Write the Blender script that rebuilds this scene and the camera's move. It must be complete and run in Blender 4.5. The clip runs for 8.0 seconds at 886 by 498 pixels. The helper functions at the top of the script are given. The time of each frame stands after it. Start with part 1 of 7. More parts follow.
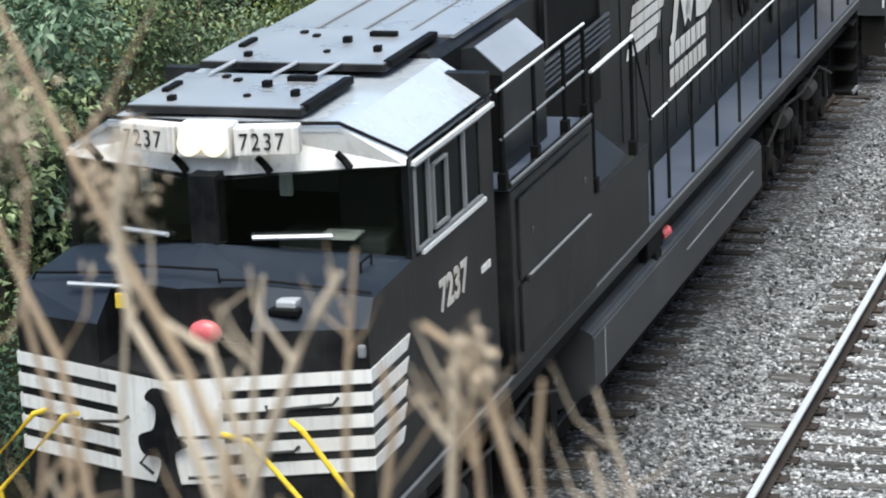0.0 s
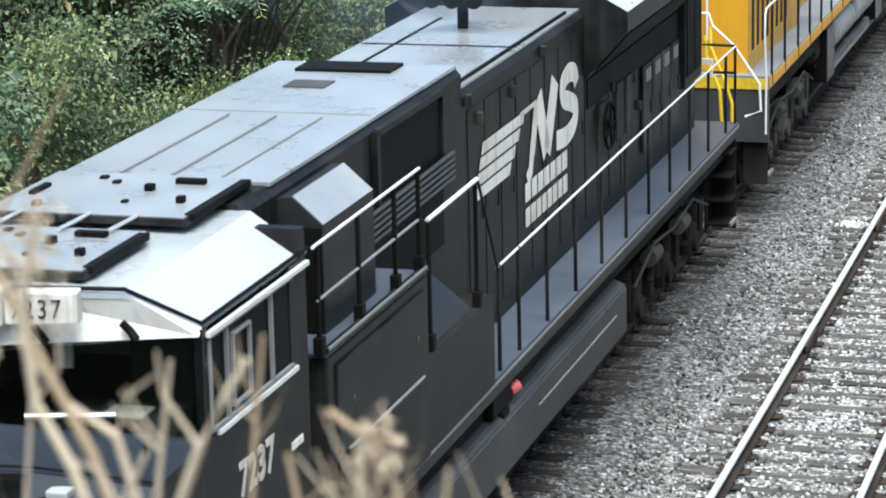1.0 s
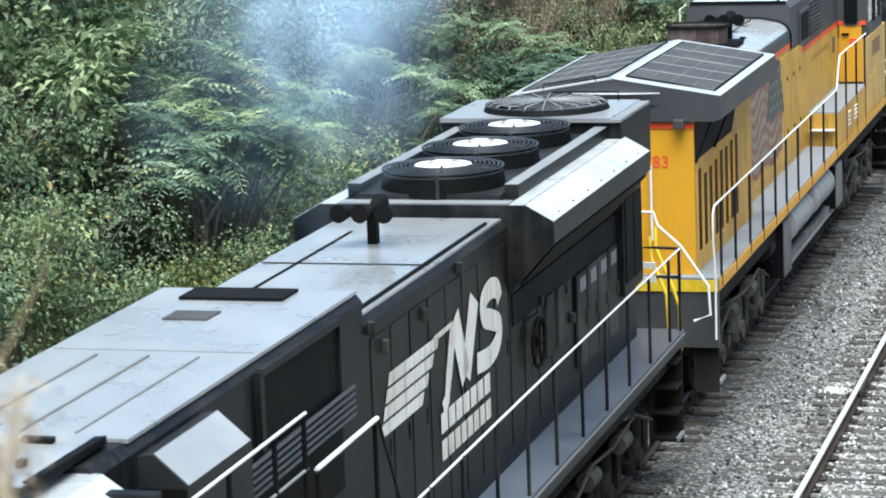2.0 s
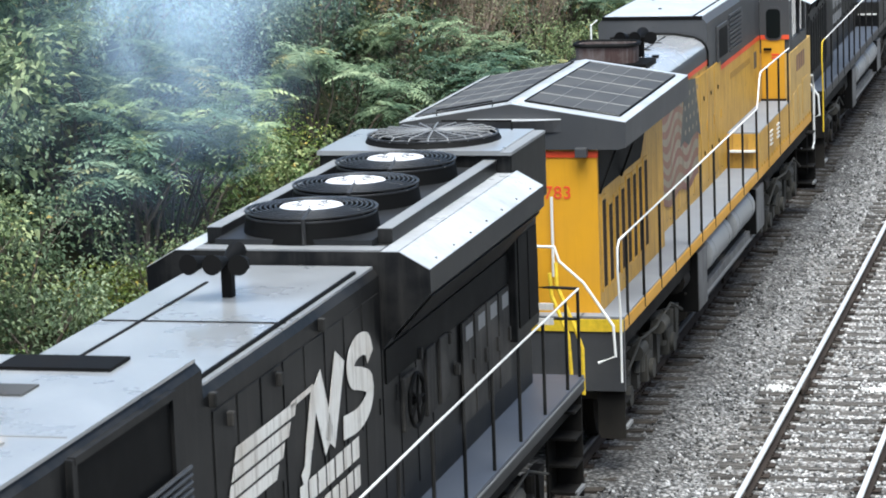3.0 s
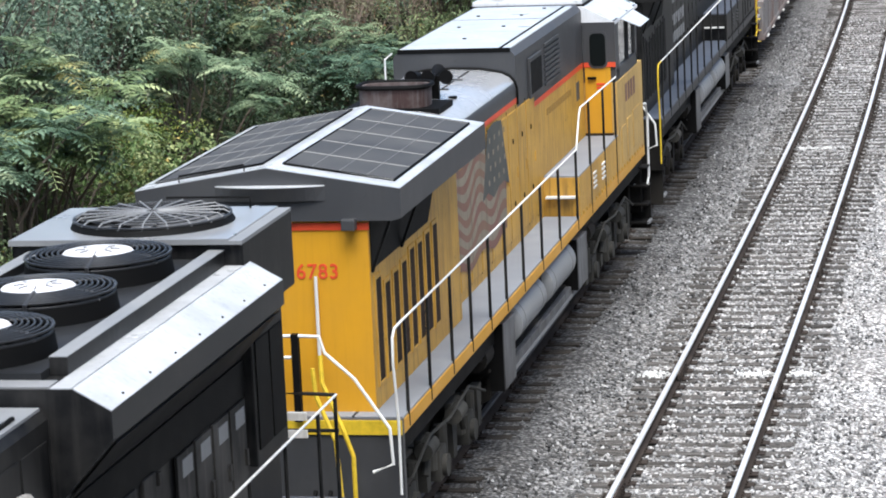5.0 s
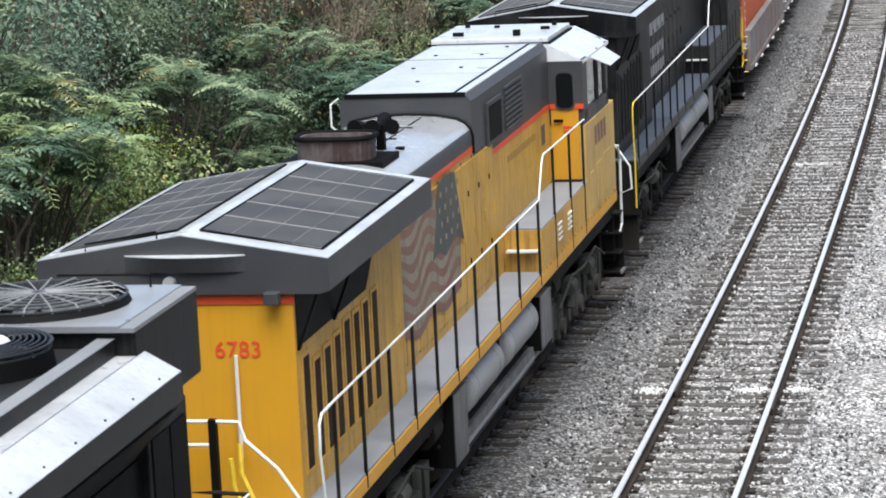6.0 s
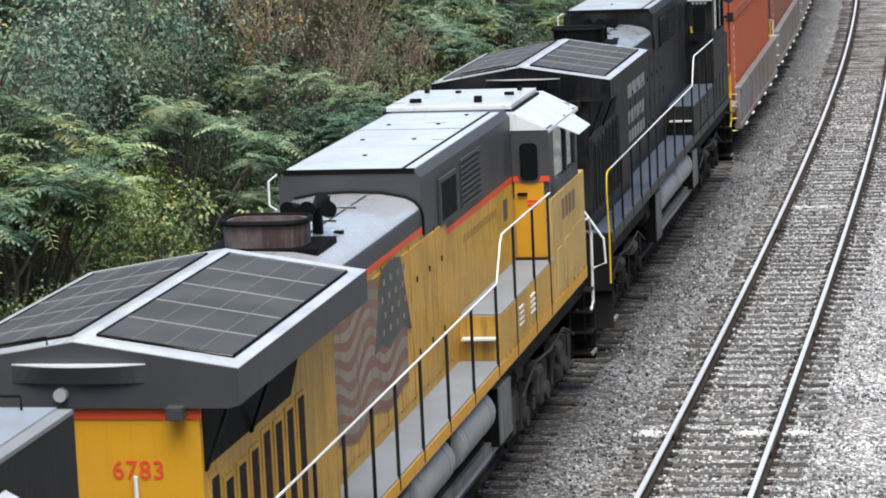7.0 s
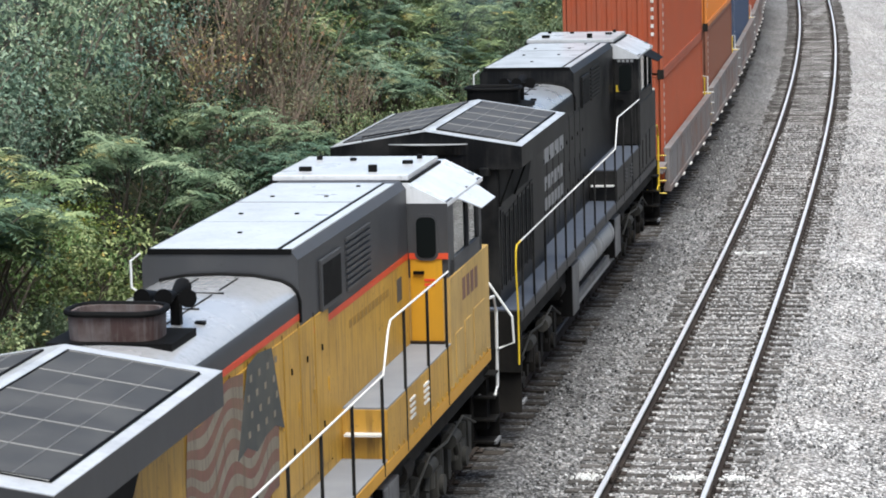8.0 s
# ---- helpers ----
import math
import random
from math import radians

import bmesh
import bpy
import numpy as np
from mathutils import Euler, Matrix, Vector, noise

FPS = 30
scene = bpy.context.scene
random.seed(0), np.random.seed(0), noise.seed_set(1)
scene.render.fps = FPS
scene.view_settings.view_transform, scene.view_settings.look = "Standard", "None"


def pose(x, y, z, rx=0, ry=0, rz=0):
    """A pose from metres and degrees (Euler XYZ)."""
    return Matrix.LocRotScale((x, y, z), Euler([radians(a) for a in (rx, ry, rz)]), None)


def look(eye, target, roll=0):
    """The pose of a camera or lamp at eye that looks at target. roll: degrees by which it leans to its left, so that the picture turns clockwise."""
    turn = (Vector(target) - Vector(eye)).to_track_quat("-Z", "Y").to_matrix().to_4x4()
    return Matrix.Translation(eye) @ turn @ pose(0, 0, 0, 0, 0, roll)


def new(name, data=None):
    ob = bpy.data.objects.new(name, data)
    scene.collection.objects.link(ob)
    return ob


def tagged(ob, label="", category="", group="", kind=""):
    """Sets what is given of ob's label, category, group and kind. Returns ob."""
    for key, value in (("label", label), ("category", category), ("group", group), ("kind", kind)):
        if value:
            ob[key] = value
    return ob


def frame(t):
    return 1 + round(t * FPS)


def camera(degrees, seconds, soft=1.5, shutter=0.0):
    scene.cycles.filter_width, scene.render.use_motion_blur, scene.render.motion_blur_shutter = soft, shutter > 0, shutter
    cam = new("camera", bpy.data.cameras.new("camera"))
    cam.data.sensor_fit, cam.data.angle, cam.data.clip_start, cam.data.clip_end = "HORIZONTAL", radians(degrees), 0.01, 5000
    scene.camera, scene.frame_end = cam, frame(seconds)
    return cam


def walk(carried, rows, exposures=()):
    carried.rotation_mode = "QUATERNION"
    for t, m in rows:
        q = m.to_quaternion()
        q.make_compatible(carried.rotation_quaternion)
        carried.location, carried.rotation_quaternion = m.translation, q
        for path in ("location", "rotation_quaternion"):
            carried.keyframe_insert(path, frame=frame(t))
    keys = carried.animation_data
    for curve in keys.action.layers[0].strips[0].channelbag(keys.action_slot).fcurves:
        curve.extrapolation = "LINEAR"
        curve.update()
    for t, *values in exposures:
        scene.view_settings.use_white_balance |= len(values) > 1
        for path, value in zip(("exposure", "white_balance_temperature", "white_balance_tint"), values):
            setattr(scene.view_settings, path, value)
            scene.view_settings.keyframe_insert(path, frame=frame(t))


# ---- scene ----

# ---------------------------------------------------------------- camera
EYE = (0.0, 0.0, 9.668)
cam = camera(17.514, 8.0, soft=1.8)
cam.data.dof.use_dof = True
cam.data.dof.focus_distance = 48.0
cam.data.dof.aperture_fstop = 5.6
# seconds, turn left of the track, tilt, roll
TURNS = (
    (0.0, 17.53, -15.79, -0.60),
    (0.5, 16.52, -14.60, -0.24),
    (1.0, 15.66, -14.04, 0.74),
    (1.5, 15.54, -12.15, -0.05),
    (1.7, 15.53, -10.80, -0.03),
    (2.8, 14.37, -10.48, -0.17),
    (3.0, 14.16, -10.62, -0.07),
    (3.5, 13.17, -10.74, 0.07),
    (4.0, 12.95, -10.69, -0.12),
    (4.5, 12.16, -10.86, -0.13),
    (5.0, 11.63, -10.80, -0.59),
    (5.2, 11.22, -10.87, -0.88),
    (6.3, 11.68, -10.16, -0.61),
    (6.5, 11.70, -9.96, -0.58),
    (7.0, 11.54, -9.63, -0.55),
    (7.5, 10.73, -8.68, -0.17),
    (8.0, 10.33, -8.82, 0.51),
)
walk(cam, [(t, pose(*EYE, 90 + tilt, 0, turn) @ pose(0, 0, 0, 0, 0, roll)) for t, turn, tilt, roll in TURNS],
     exposures=((0.0, 1.5, 5950, 2), (0.5, 1.6, 5950, 1), (1.5, 1.76, 5900, -2), (3.0, 1.67, 6000, 2), (3.5, 1.58, 6080, 5), (5.0, 1.58, 6080, 6), (6.5, 1.36, 6180, 5), (8.0, 1.36, 6200, 5)))

# ---------------------------------------------------------------- light: overcast
world = bpy.data.worlds.new("overcast_sky")
scene.world = world
world.use_nodes = True
wn = world.node_tree
sky = wn.nodes.new("ShaderNodeTexSky")
sky.sky_type = "NISHITA"
sky.sun_disc = False
sky.sun_elevation, sky.sun_rotation = radians(68.2), radians(163.1)
sky.air_density, sky.dust_density, sky.ozone_density = 0.7, 4.0, 0.6
wn.links.new(sky.outputs[0], wn.nodes["Background"].inputs[0])
wn.nodes["Background"].inputs[1].default_value = 0.088
sun = new("sun", bpy.data.lights.new("sun", "SUN"))
sun.data.energy, sun.data.angle, sun.data.color = 1.6, radians(50), (1.0, 0.97, 0.93)
sun.matrix_world = look((10, -33, 86), (0, 0, 0))

# ---------------------------------------------------------------- the line of the track
TRACK_X, SPACING, GAUGE = -8.025, 3.799, 1.435
BANK = 2.05  # degrees by which the track leans to the left, into its curve
_S = np.arange(-600.0, 2600.0, 0.5)
_K = np.where(_S < 0, -0.2316e-3, -0.2316e-3 + 1.7075e-5 * _S - 0.7643e-7 * _S ** 2)
_K = np.where(_S > 150, 0.0005, _K)
_T = np.cumsum(_K) * 0.5
_T -= np.interp(0.0, _S, _T)
_X, _Y = np.cumsum(-np.sin(_T)) * 0.5, np.cumsum(np.cos(_T)) * 0.5
_X += TRACK_X - np.interp(0.0, _S, _X)
_Y -= np.interp(0.0, _S, _Y)


def line(s, a=0.0, z=0.0):
    """The place s metres along the train's track, a metres to its right."""
    th = float(np.interp(s, _S, _T))
    return Vector((float(np.interp(s, _S, _X)) + a * math.cos(th), float(np.interp(s, _S, _Y)) + a * math.sin(th), z))


def on_line(s, a=0.0, z=0.0):
    """The pose there, y along the track."""
    return Matrix.Translation(line(s, a, z)) @ Matrix.Rotation(float(np.interp(s, _S, _T)), 4, "Z") @ Matrix.Rotation(radians(-BANK), 4, "Y")


def gone(t):
    """How far the train has come after t seconds."""
    return 2.4663 * t + 0.06076 * t * t

# ---------------------------------------------------------------- mesh helpers
def part(name, bm, mat, parent=None, label=""):
    """One mesh object from a bmesh, under its thing or part."""
    bmesh.ops.recalc_face_normals(bm, faces=bm.faces[:])
    me = bpy.data.meshes.new(name)
    bm.to_mesh(me)
    bm.free()
    for m in mat if isinstance(mat, (list, tuple)) else (mat,):
        me.materials.append(m)
    ob = new(name, me)
    ob.parent = parent
    return tagged(ob, label)


def pieces(name, bm, mat, parent, label=""):
    """Each loose piece of the bmesh as a part of its own."""
    bm.verts.index_update()
    seen, made = set(), []
    for start in bm.verts:
        if start in seen:
            continue
        island, queue = [], [start]
        seen.add(start)
        while queue:
            v = queue.pop()
            island.append(v)
            for e in v.link_edges:
                o = e.other_vert(v)
                if o not in seen:
                    seen.add(o)
                    queue.append(o)
        one, copy_of = bmesh.new(), {}
        for v in island:
            copy_of[v] = one.verts.new(v.co)
        for f in {f for v in island for f in v.link_faces}:
            one.faces.new([copy_of[v] for v in f.verts])
        made.append(part(name, one, mat, parent, label))
    bm.free()
    return made


def thing(name, label, category, group="", kind=""):
    return tagged(new(name), label, category, group, kind)


def box(bm, x0, x1, y0, y1, z0, z1, bevel=0.0):
    made = bmesh.ops.create_cube(bm, size=1, matrix=Matrix.Translation(((x0 + x1) / 2, (y0 + y1) / 2, (z0 + z1) / 2)) @ Matrix.Diagonal((x1 - x0, y1 - y0, z1 - z0, 1)))
    if bevel:
        edges = list({e for v in made["verts"] for e in v.link_edges})
        bmesh.ops.bevel(bm, geom=edges, offset=bevel, segments=2, affect="EDGES", profile=0.6)
    return bm


def boxes(*rows, bevel=0.0):
    bm = bmesh.new()
    for r in rows:
        box(bm, *r, bevel=bevel)
    return bm


def extrude_y(bm, profile, y0, y1):
    """A prism along y from an outline of (x, z)."""
    near = [bm.verts.new((x, y0, z)) for x, z in profile]
    far = [bm.verts.new((x, y1, z)) for x, z in profile]
    n = len(profile)
    bm.faces.new(near)
    bm.faces.new(far[::-1])
    for i in range(n):
        bm.faces.new((near[i], far[i], far[(i + 1) % n], near[(i + 1) % n]))
    return bm


def extrude_x(bm, profile, x0, x1):
    """A prism along x from an outline of (y, z)."""
    near = [bm.verts.new((x0, y, z)) for y, z in profile]
    far = [bm.verts.new((x1, y, z)) for y, z in profile]
    n = len(profile)
    bm.faces.new(near)
    bm.faces.new(far[::-1])
    for i in range(n):
        bm.faces.new((near[i], far[i], far[(i + 1) % n], near[(i + 1) % n]))
    return bm


def polys(bm, *faces):
    for f in faces:
        bm.faces.new([bm.verts.new(v) for v in f])
    bmesh.ops.remove_doubles(bm, verts=bm.verts[:], dist=0.0005)
    return bm


def slab(bm, quad, depth):
    """A thin plate: a flat outline thickened along its normal."""
    a, b, c = (Vector(p) for p in quad[:3])
    nrm = (b - a).cross(c - a).normalized() * depth
    top = [bm.verts.new(Vector(p) + nrm) for p in quad]
    low = [bm.verts.new(p) for p in quad]
    n = len(quad)
    bm.faces.new(top)
    bm.faces.new(low[::-1])
    for i in range(n):
        bm.faces.new((low[i], low[(i + 1) % n], top[(i + 1) % n], top[i]))
    return bm


def tube(bm, points, r, seg=8, r_end=None):
    """A round bar through the points."""
    pts = [Vector(p) for p in points]
    rings = []
    for i, p in enumerate(pts):
        d = (pts[min(i + 1, len(pts) - 1)] - pts[max(i - 1, 0)]).normalized()
        side = d.cross(Vector((0, 0, 1)) if abs(d.z) < 0.9 else Vector((1, 0, 0))).normalized()
        up = side.cross(d)
        rr = r if r_end is None else r + (r_end - r) * i / (len(pts) - 1)
        rings.append([bm.verts.new(p + (side * math.cos(k * math.tau / seg) + up * math.sin(k * math.tau / seg)) * rr) for k in range(seg)])
    for a, b in zip(rings, rings[1:]):
        for k in range(seg):
            bm.faces.new((a[k], a[(k + 1) % seg], b[(k + 1) % seg], b[k]))
    bm.faces.new(rings[0][::-1])
    bm.faces.new(rings[-1])
    return bm


def drum(bm, p0, p1, r, seg=20):
    return tube(bm, (p0, p1), r, seg)


def stroke(bm, pts, width, x, depth=0.003):
    """A flat painted ribbon on a side wall, along points of (y, z)."""
    pts = [Vector((y, z)) for y, z in pts]
    edge = []
    for i, q in enumerate(pts):
        d = (pts[min(i + 1, len(pts) - 1)] - pts[max(i - 1, 0)]).normalized() * width / 2
        edge.append((q + Vector((-d.y, d.x)), q - Vector((-d.y, d.x))))
    rows = [[bm.verts.new((x + h, *e[k])) for e in edge] for h in (0, depth) for k in (0, 1)]
    for a, b in ((rows[2], rows[3]), (rows[1], rows[0]), (rows[0], rows[2]), (rows[3], rows[1])):
        for i in range(len(pts) - 1):
            bm.faces.new((a[i], b[i], b[i + 1], a[i + 1]))
    for i in (0, -1):
        bm.faces.new((rows[0][i], rows[1][i], rows[3][i], rows[2][i]))
    return bm


def outline(pts):
    """Points of a smooth curve through the given ones."""
    out = []
    n = len(pts)
    for i in range(n - 1):
        p0, p1, p2, p3 = (Vector(pts[max(0, min(n - 1, i + k))]) for k in (-1, 0, 1, 2))
        for j in range(4):
            u = j / 4
            out.append(0.5 * ((2 * p1) + (p2 - p0) * u + (2 * p0 - 5 * p1 + 4 * p2 - p3) * u * u + (3 * p1 - p0 - 3 * p2 + p3) * u ** 3))
    return [tuple(q) for q in out] + [tuple(pts[-1])]


def smooth(ob, angle=35):
    for f in ob.data.polygons:
        f.use_smooth = True
    ob.data.set_sharp_from_angle(angle=radians(angle))
    return ob


def lettering(name, words, size, mat, parent, m, label="", squeeze=1.0, bold=0.0):
    cu = bpy.data.curves.new(name, "FONT")
    cu.body, cu.size, cu.extrude, cu.offset = words, size, 0.003, bold
    cu.space_character = 1.22 if size < 0.2 else 1.08
    tmp = bpy.data.objects.new(name, cu)
    me = bpy.data.meshes.new_from_object(tmp)
    bpy.data.objects.remove(tmp)
    me.transform(m @ Matrix.Diagonal((squeeze, 1, 1, 1)))
    me.materials.clear()
    me.materials.append(mat)
    ob = new(name, me)
    ob.parent = parent
    return tagged(ob, label)


# poses of writing: on a right-hand side (reads along +y), on a face that looks back to -y
def on_side(x, y, z):
    return Matrix.Translation((x, y, z)) @ Matrix(((0, 0, 1, 0), (1, 0, 0, 0), (0, 1, 0, 0), (0, 0, 0, 1)))


def on_end(x, y, z, turn=0.0):
    return Matrix.Translation((x, y, z)) @ Matrix.Rotation(radians(turn), 4, "Z") @ Matrix.Rotation(radians(90), 4, "X")


# ---------------------------------------------------------------- materials
def material(name, rough=0.5, metal=0.0, spec=0.5):
    m = bpy.data.materials.new(name)
    m.use_nodes = True
    b = m.node_tree.nodes["Principled BSDF"]
    b.inputs["Roughness"].default_value, b.inputs["Metallic"].default_value = rough, metal
    b.inputs["Specular IOR Level"].default_value = spec
    return m, m.node_tree, b


def node(nt, kind, **values):
    n = nt.nodes.new(kind)
    for k, v in values.items():
        n.inputs[k.replace("_", " ")].default_value = v
    return n


def ramp(nt, source, stops):
    r = nt.nodes.new("ShaderNodeValToRGB")
    while len(r.color_ramp.elements) < len(stops):
        r.color_ramp.elements.new(0.5)
    for e, (p, c) in zip(r.color_ramp.elements, stops):
        e.position, e.color = p, (*c, 1) if len(c) == 3 else c
    nt.links.new(source, r.inputs[0])
    return r


def mix(nt, fac, a, b, how="MIX"):
    n = nt.nodes.new("ShaderNodeMix")
    n.data_type, n.blend_type = "RGBA", how
    for sock, v in ((n.inputs[0], fac), (n.inputs[6], a), (n.inputs[7], b)):
        if isinstance(v, (int, float)):
            sock.default_value = v
        elif isinstance(v, tuple):
            sock.default_value = (*v, 1)
        else:
            nt.links.new(v, sock)
    return n.outputs[2]


def bump(nt, b, height, strength, distance=0.01):
    n = node(nt, "ShaderNodeBump", Strength=strength, Distance=distance)
    nt.links.new(height, n.inputs["Height"])
    nt.links.new(n.outputs[0], b.inputs["Normal"])


def grime_paint(name, colour, rough=0.4, dust=(0.16, 0.15, 0.14), amount=0.35, streak=0.5, metal=0.0, spec=0.5, coat=0.0, spots=0.0):
    """Weathered vehicle paint: dust in patches, rain streaks down the sides, fine waviness of the sheet."""
    m, nt, b = material(name, rough, metal, spec)
    co = nt.nodes.new("ShaderNodeTexCoord")
    big = node(nt, "ShaderNodeTexNoise", Scale=1.1, Detail=6.0, Roughness=0.6)
    nt.links.new(co.outputs["Object"], big.inputs["Vector"])
    mp = node(nt, "ShaderNodeMapping", Scale=(9.0, 9.0, 0.5))
    nt.links.new(co.outputs["Object"], mp.inputs["Vector"])
    run = node(nt, "ShaderNodeTexNoise", Scale=1.6, Detail=4.0, Roughness=0.65)
    nt.links.new(mp.outputs[0], run.inputs["Vector"])
    patch = ramp(nt, big.outputs[0], ((0.42, (0, 0, 0)), (0.72, (1, 1, 1))))
    lines = ramp(nt, run.outputs[0], ((0.5, (0, 0, 0)), (0.75, (1, 1, 1))))
    k1 = nt.nodes.new("ShaderNodeMath")
    k1.operation, k1.inputs[1].default_value = "MULTIPLY", amount
    nt.links.new(patch.outputs[0], k1.inputs[0])
    k2 = nt.nodes.new("ShaderNodeMath")
    k2.operation, k2.inputs[1].default_value = "MULTIPLY", streak * amount
    nt.links.new(lines.outputs[0], k2.inputs[0])
    c = mix(nt, k1.outputs[0], colour, dust)
    c = mix(nt, k2.outputs[0], c, tuple(0.5 * v for v in dust))
    if spots:
        chip = node(nt, "ShaderNodeTexNoise", Scale=7.0, Detail=7.0, Roughness=0.72)
        nt.links.new(co.outputs["Object"], chip.inputs["Vector"])
        bare = ramp(nt, chip.outputs[0], ((0.6, (0, 0, 0)), (0.68, (spots, spots, spots))))
        c = mix(nt, bare.outputs[0], c, tuple(0.25 * v for v in dust))
    b.inputs["Coat Weight"].default_value, b.inputs["Coat Roughness"].default_value = coat, 0.12
    nt.links.new(c, b.inputs["Base Color"])
    fine = node(nt, "ShaderNodeTexNoise", Scale=38.0, Detail=3.0)
    nt.links.new(co.outputs["Object"], fine.inputs["Vector"])
    rr = node(nt, "ShaderNodeMapRange")
    rr.inputs[3].default_value, rr.inputs[4].default_value = rough - 0.1, rough + 0.22
    nt.links.new(big.outputs[0], rr.inputs[0])
    nt.links.new(rr.outputs[0], b.inputs["Roughness"])
    bump(nt, b, fine.outputs[0], 0.12, 0.004)
    return m


def plain(name, colour, rough=0.5, metal=0.0, glow=0.0):
    m, nt, b = material(name, rough, metal)
    co = nt.nodes.new("ShaderNodeTexCoord")
    n = node(nt, "ShaderNodeTexNoise", Scale=14.0, Detail=4.0)
    nt.links.new(co.outputs["Object"], n.inputs["Vector"])
    c = ramp(nt, n.outputs[0], ((0.3, tuple(v * 0.75 for v in colour)), (0.7, colour)))
    nt.links.new(c.outputs[0], b.inputs["Base Color"])
    if glow:
        b.inputs["Emission Color"].default_value, b.inputs["Emission Strength"].default_value = (1.0, 0.83, 0.6, 1), glow
    return m


BLACK = grime_paint("black_paint", (0.004, 0.0044, 0.0052), 0.42, (0.062, 0.059, 0.055), 0.5, 1.2, spec=0.18)
WORN_BLACK = grime_paint("scuffed_black_paint", (0.009, 0.009, 0.009), 0.55, (0.2, 0.185, 0.165), 0.42, 1.6, spec=0.22, spots=0.5)
# Sky sheen on the black cab roof, put into the base colour.
CAB_SKYLIT = grime_paint("skylit_cab_roof", (0.5, 0.525, 0.55), 0.2, (0.4, 0.415, 0.43), 0.4, 0.4, coat=1.0)
# The nose's black again, with bluish sky sheen mixed into it.
NOSE_SHEEN = grime_paint("nose_sheen_black", (0.012, 0.017, 0.026), 0.5, (0.026, 0.032, 0.042), 0.5, 0.3, spec=0.22)
TRUCK_GREY = grime_paint("dusty_truck_grey", (0.034, 0.033, 0.029), 0.7, (0.12, 0.112, 0.095), 0.55, 1.0, spec=0.25, spots=0.5)
FADED_LETTER = grime_paint("faded_lettering", (0.3, 0.17, 0.03), 0.5, (0.4, 0.22, 0.03), 0.5)
DARK_PANE, _nt, _b = material("dark_window", 0.12, spec=0.08)
_b.inputs["Base Color"].default_value = (0.008, 0.01, 0.01, 1)
_b.inputs["IOR"].default_value = 1.12
# The sky's gleam on black roofs, carried by a grey base colour.
BLACK_SKYLIT = grime_paint("skylit_black_roof", (0.25, 0.257, 0.265), 0.24, (0.38, 0.39, 0.4), 0.6, 0.3, coat=0.5)
WALK_DARK = grime_paint("dark_walkway", (0.062, 0.074, 0.1), 0.45, (0.13, 0.14, 0.16), 0.5, 0.4)
DULL_BLACK = grime_paint("dull_black_sheet", (0.012, 0.013, 0.0145), 0.42, (0.046, 0.046, 0.046), 0.5, 0.5, spec=0.3)
# Roof grey lifted towards white, so the bright sky is in the colour.
ROOF_SKYLIT = grime_paint("skylit_roof_grey", (0.74, 0.75, 0.76), 0.26, (0.42, 0.42, 0.42), 0.45, 0.6, coat=0.8, spots=0.4)
DARK = grime_paint("sooty_black", (0.003, 0.003, 0.003), 0.6, (0.012, 0.011, 0.01), 0.4, spec=0.12)
WALK = grime_paint("dusty_walkway", (0.2, 0.213, 0.235), 0.5, (0.34, 0.35, 0.36), 0.5, 0.3)
WHITE = grime_paint("white_paint", (0.78, 0.755, 0.71), 0.5, (0.42, 0.36, 0.29), 0.4, 0.9, spots=0.25)
LETTER = grime_paint("white_lettering", (0.76, 0.74, 0.69), 0.5, (0.36, 0.27, 0.19), 0.55, 1.3, spots=0.35)
YELLOW = grime_paint("armour_yellow", (0.62, 0.305, 0.012), 0.42, (0.42, 0.23, 0.03), 0.3, 0.5)
YELLOW_SIDE = grime_paint("streaked_yellow", (0.56, 0.315, 0.04), 0.45, (0.26, 0.155, 0.05), 0.5, 1.7, spots=0.5)
PALE_YELLOW = grime_paint("sun_faded_yellow", (0.56, 0.36, 0.1), 0.5, (0.3, 0.2, 0.09), 0.45, 1.1, spots=0.35)
GREY = grime_paint("harbor_grey", (0.045, 0.046, 0.049), 0.45, (0.085, 0.083, 0.08), 0.45, 1.0, spots=0.35)
# Lit copy of the hood's grey, for its upward faces.
HOOD_SKYLIT = grime_paint("skylit_hood_grey", (0.42, 0.423, 0.428), 0.2, (0.42, 0.42, 0.42), 0.5, 0.8, coat=0.8, spots=0.3)
RED = grime_paint("signal_red", (0.7, 0.07, 0.02), 0.45, (0.3, 0.1, 0.05), 0.3)
FRAME = grime_paint("truck_dirt", (0.008, 0.0072, 0.0062), 0.8, (0.04, 0.035, 0.029), 0.5, spec=0.2)
UNDER_GREY = grime_paint("sooty_grey", (0.15, 0.152, 0.156), 0.5, (0.045, 0.042, 0.038), 0.7, 1.4, spots=0.5)
# Worn sheet metal; on black engines its paleness is painted sky sheen.
WORN_SKYLIT = grime_paint("worn_skylit_top", (0.52, 0.53, 0.54), 0.26, (0.24, 0.245, 0.25), 0.6, 0.5, coat=0.3)
GRID = grime_paint("screen_wire", (0.15, 0.15, 0.147), 0.5, (0.22, 0.22, 0.21), 0.5)
TANK_GREY = grime_paint("dusty_tank", (0.024, 0.024, 0.025), 0.5, (0.075, 0.072, 0.068), 0.6, 0.9)
CYL_GREY = grime_paint("grey_cylinder", (0.2, 0.205, 0.21), 0.45, (0.3, 0.3, 0.29), 0.5)
SILVER = grime_paint("bare_aluminium", (0.6, 0.6, 0.6), 0.38, (0.4, 0.38, 0.36), 0.3, 0.3, 0.5)
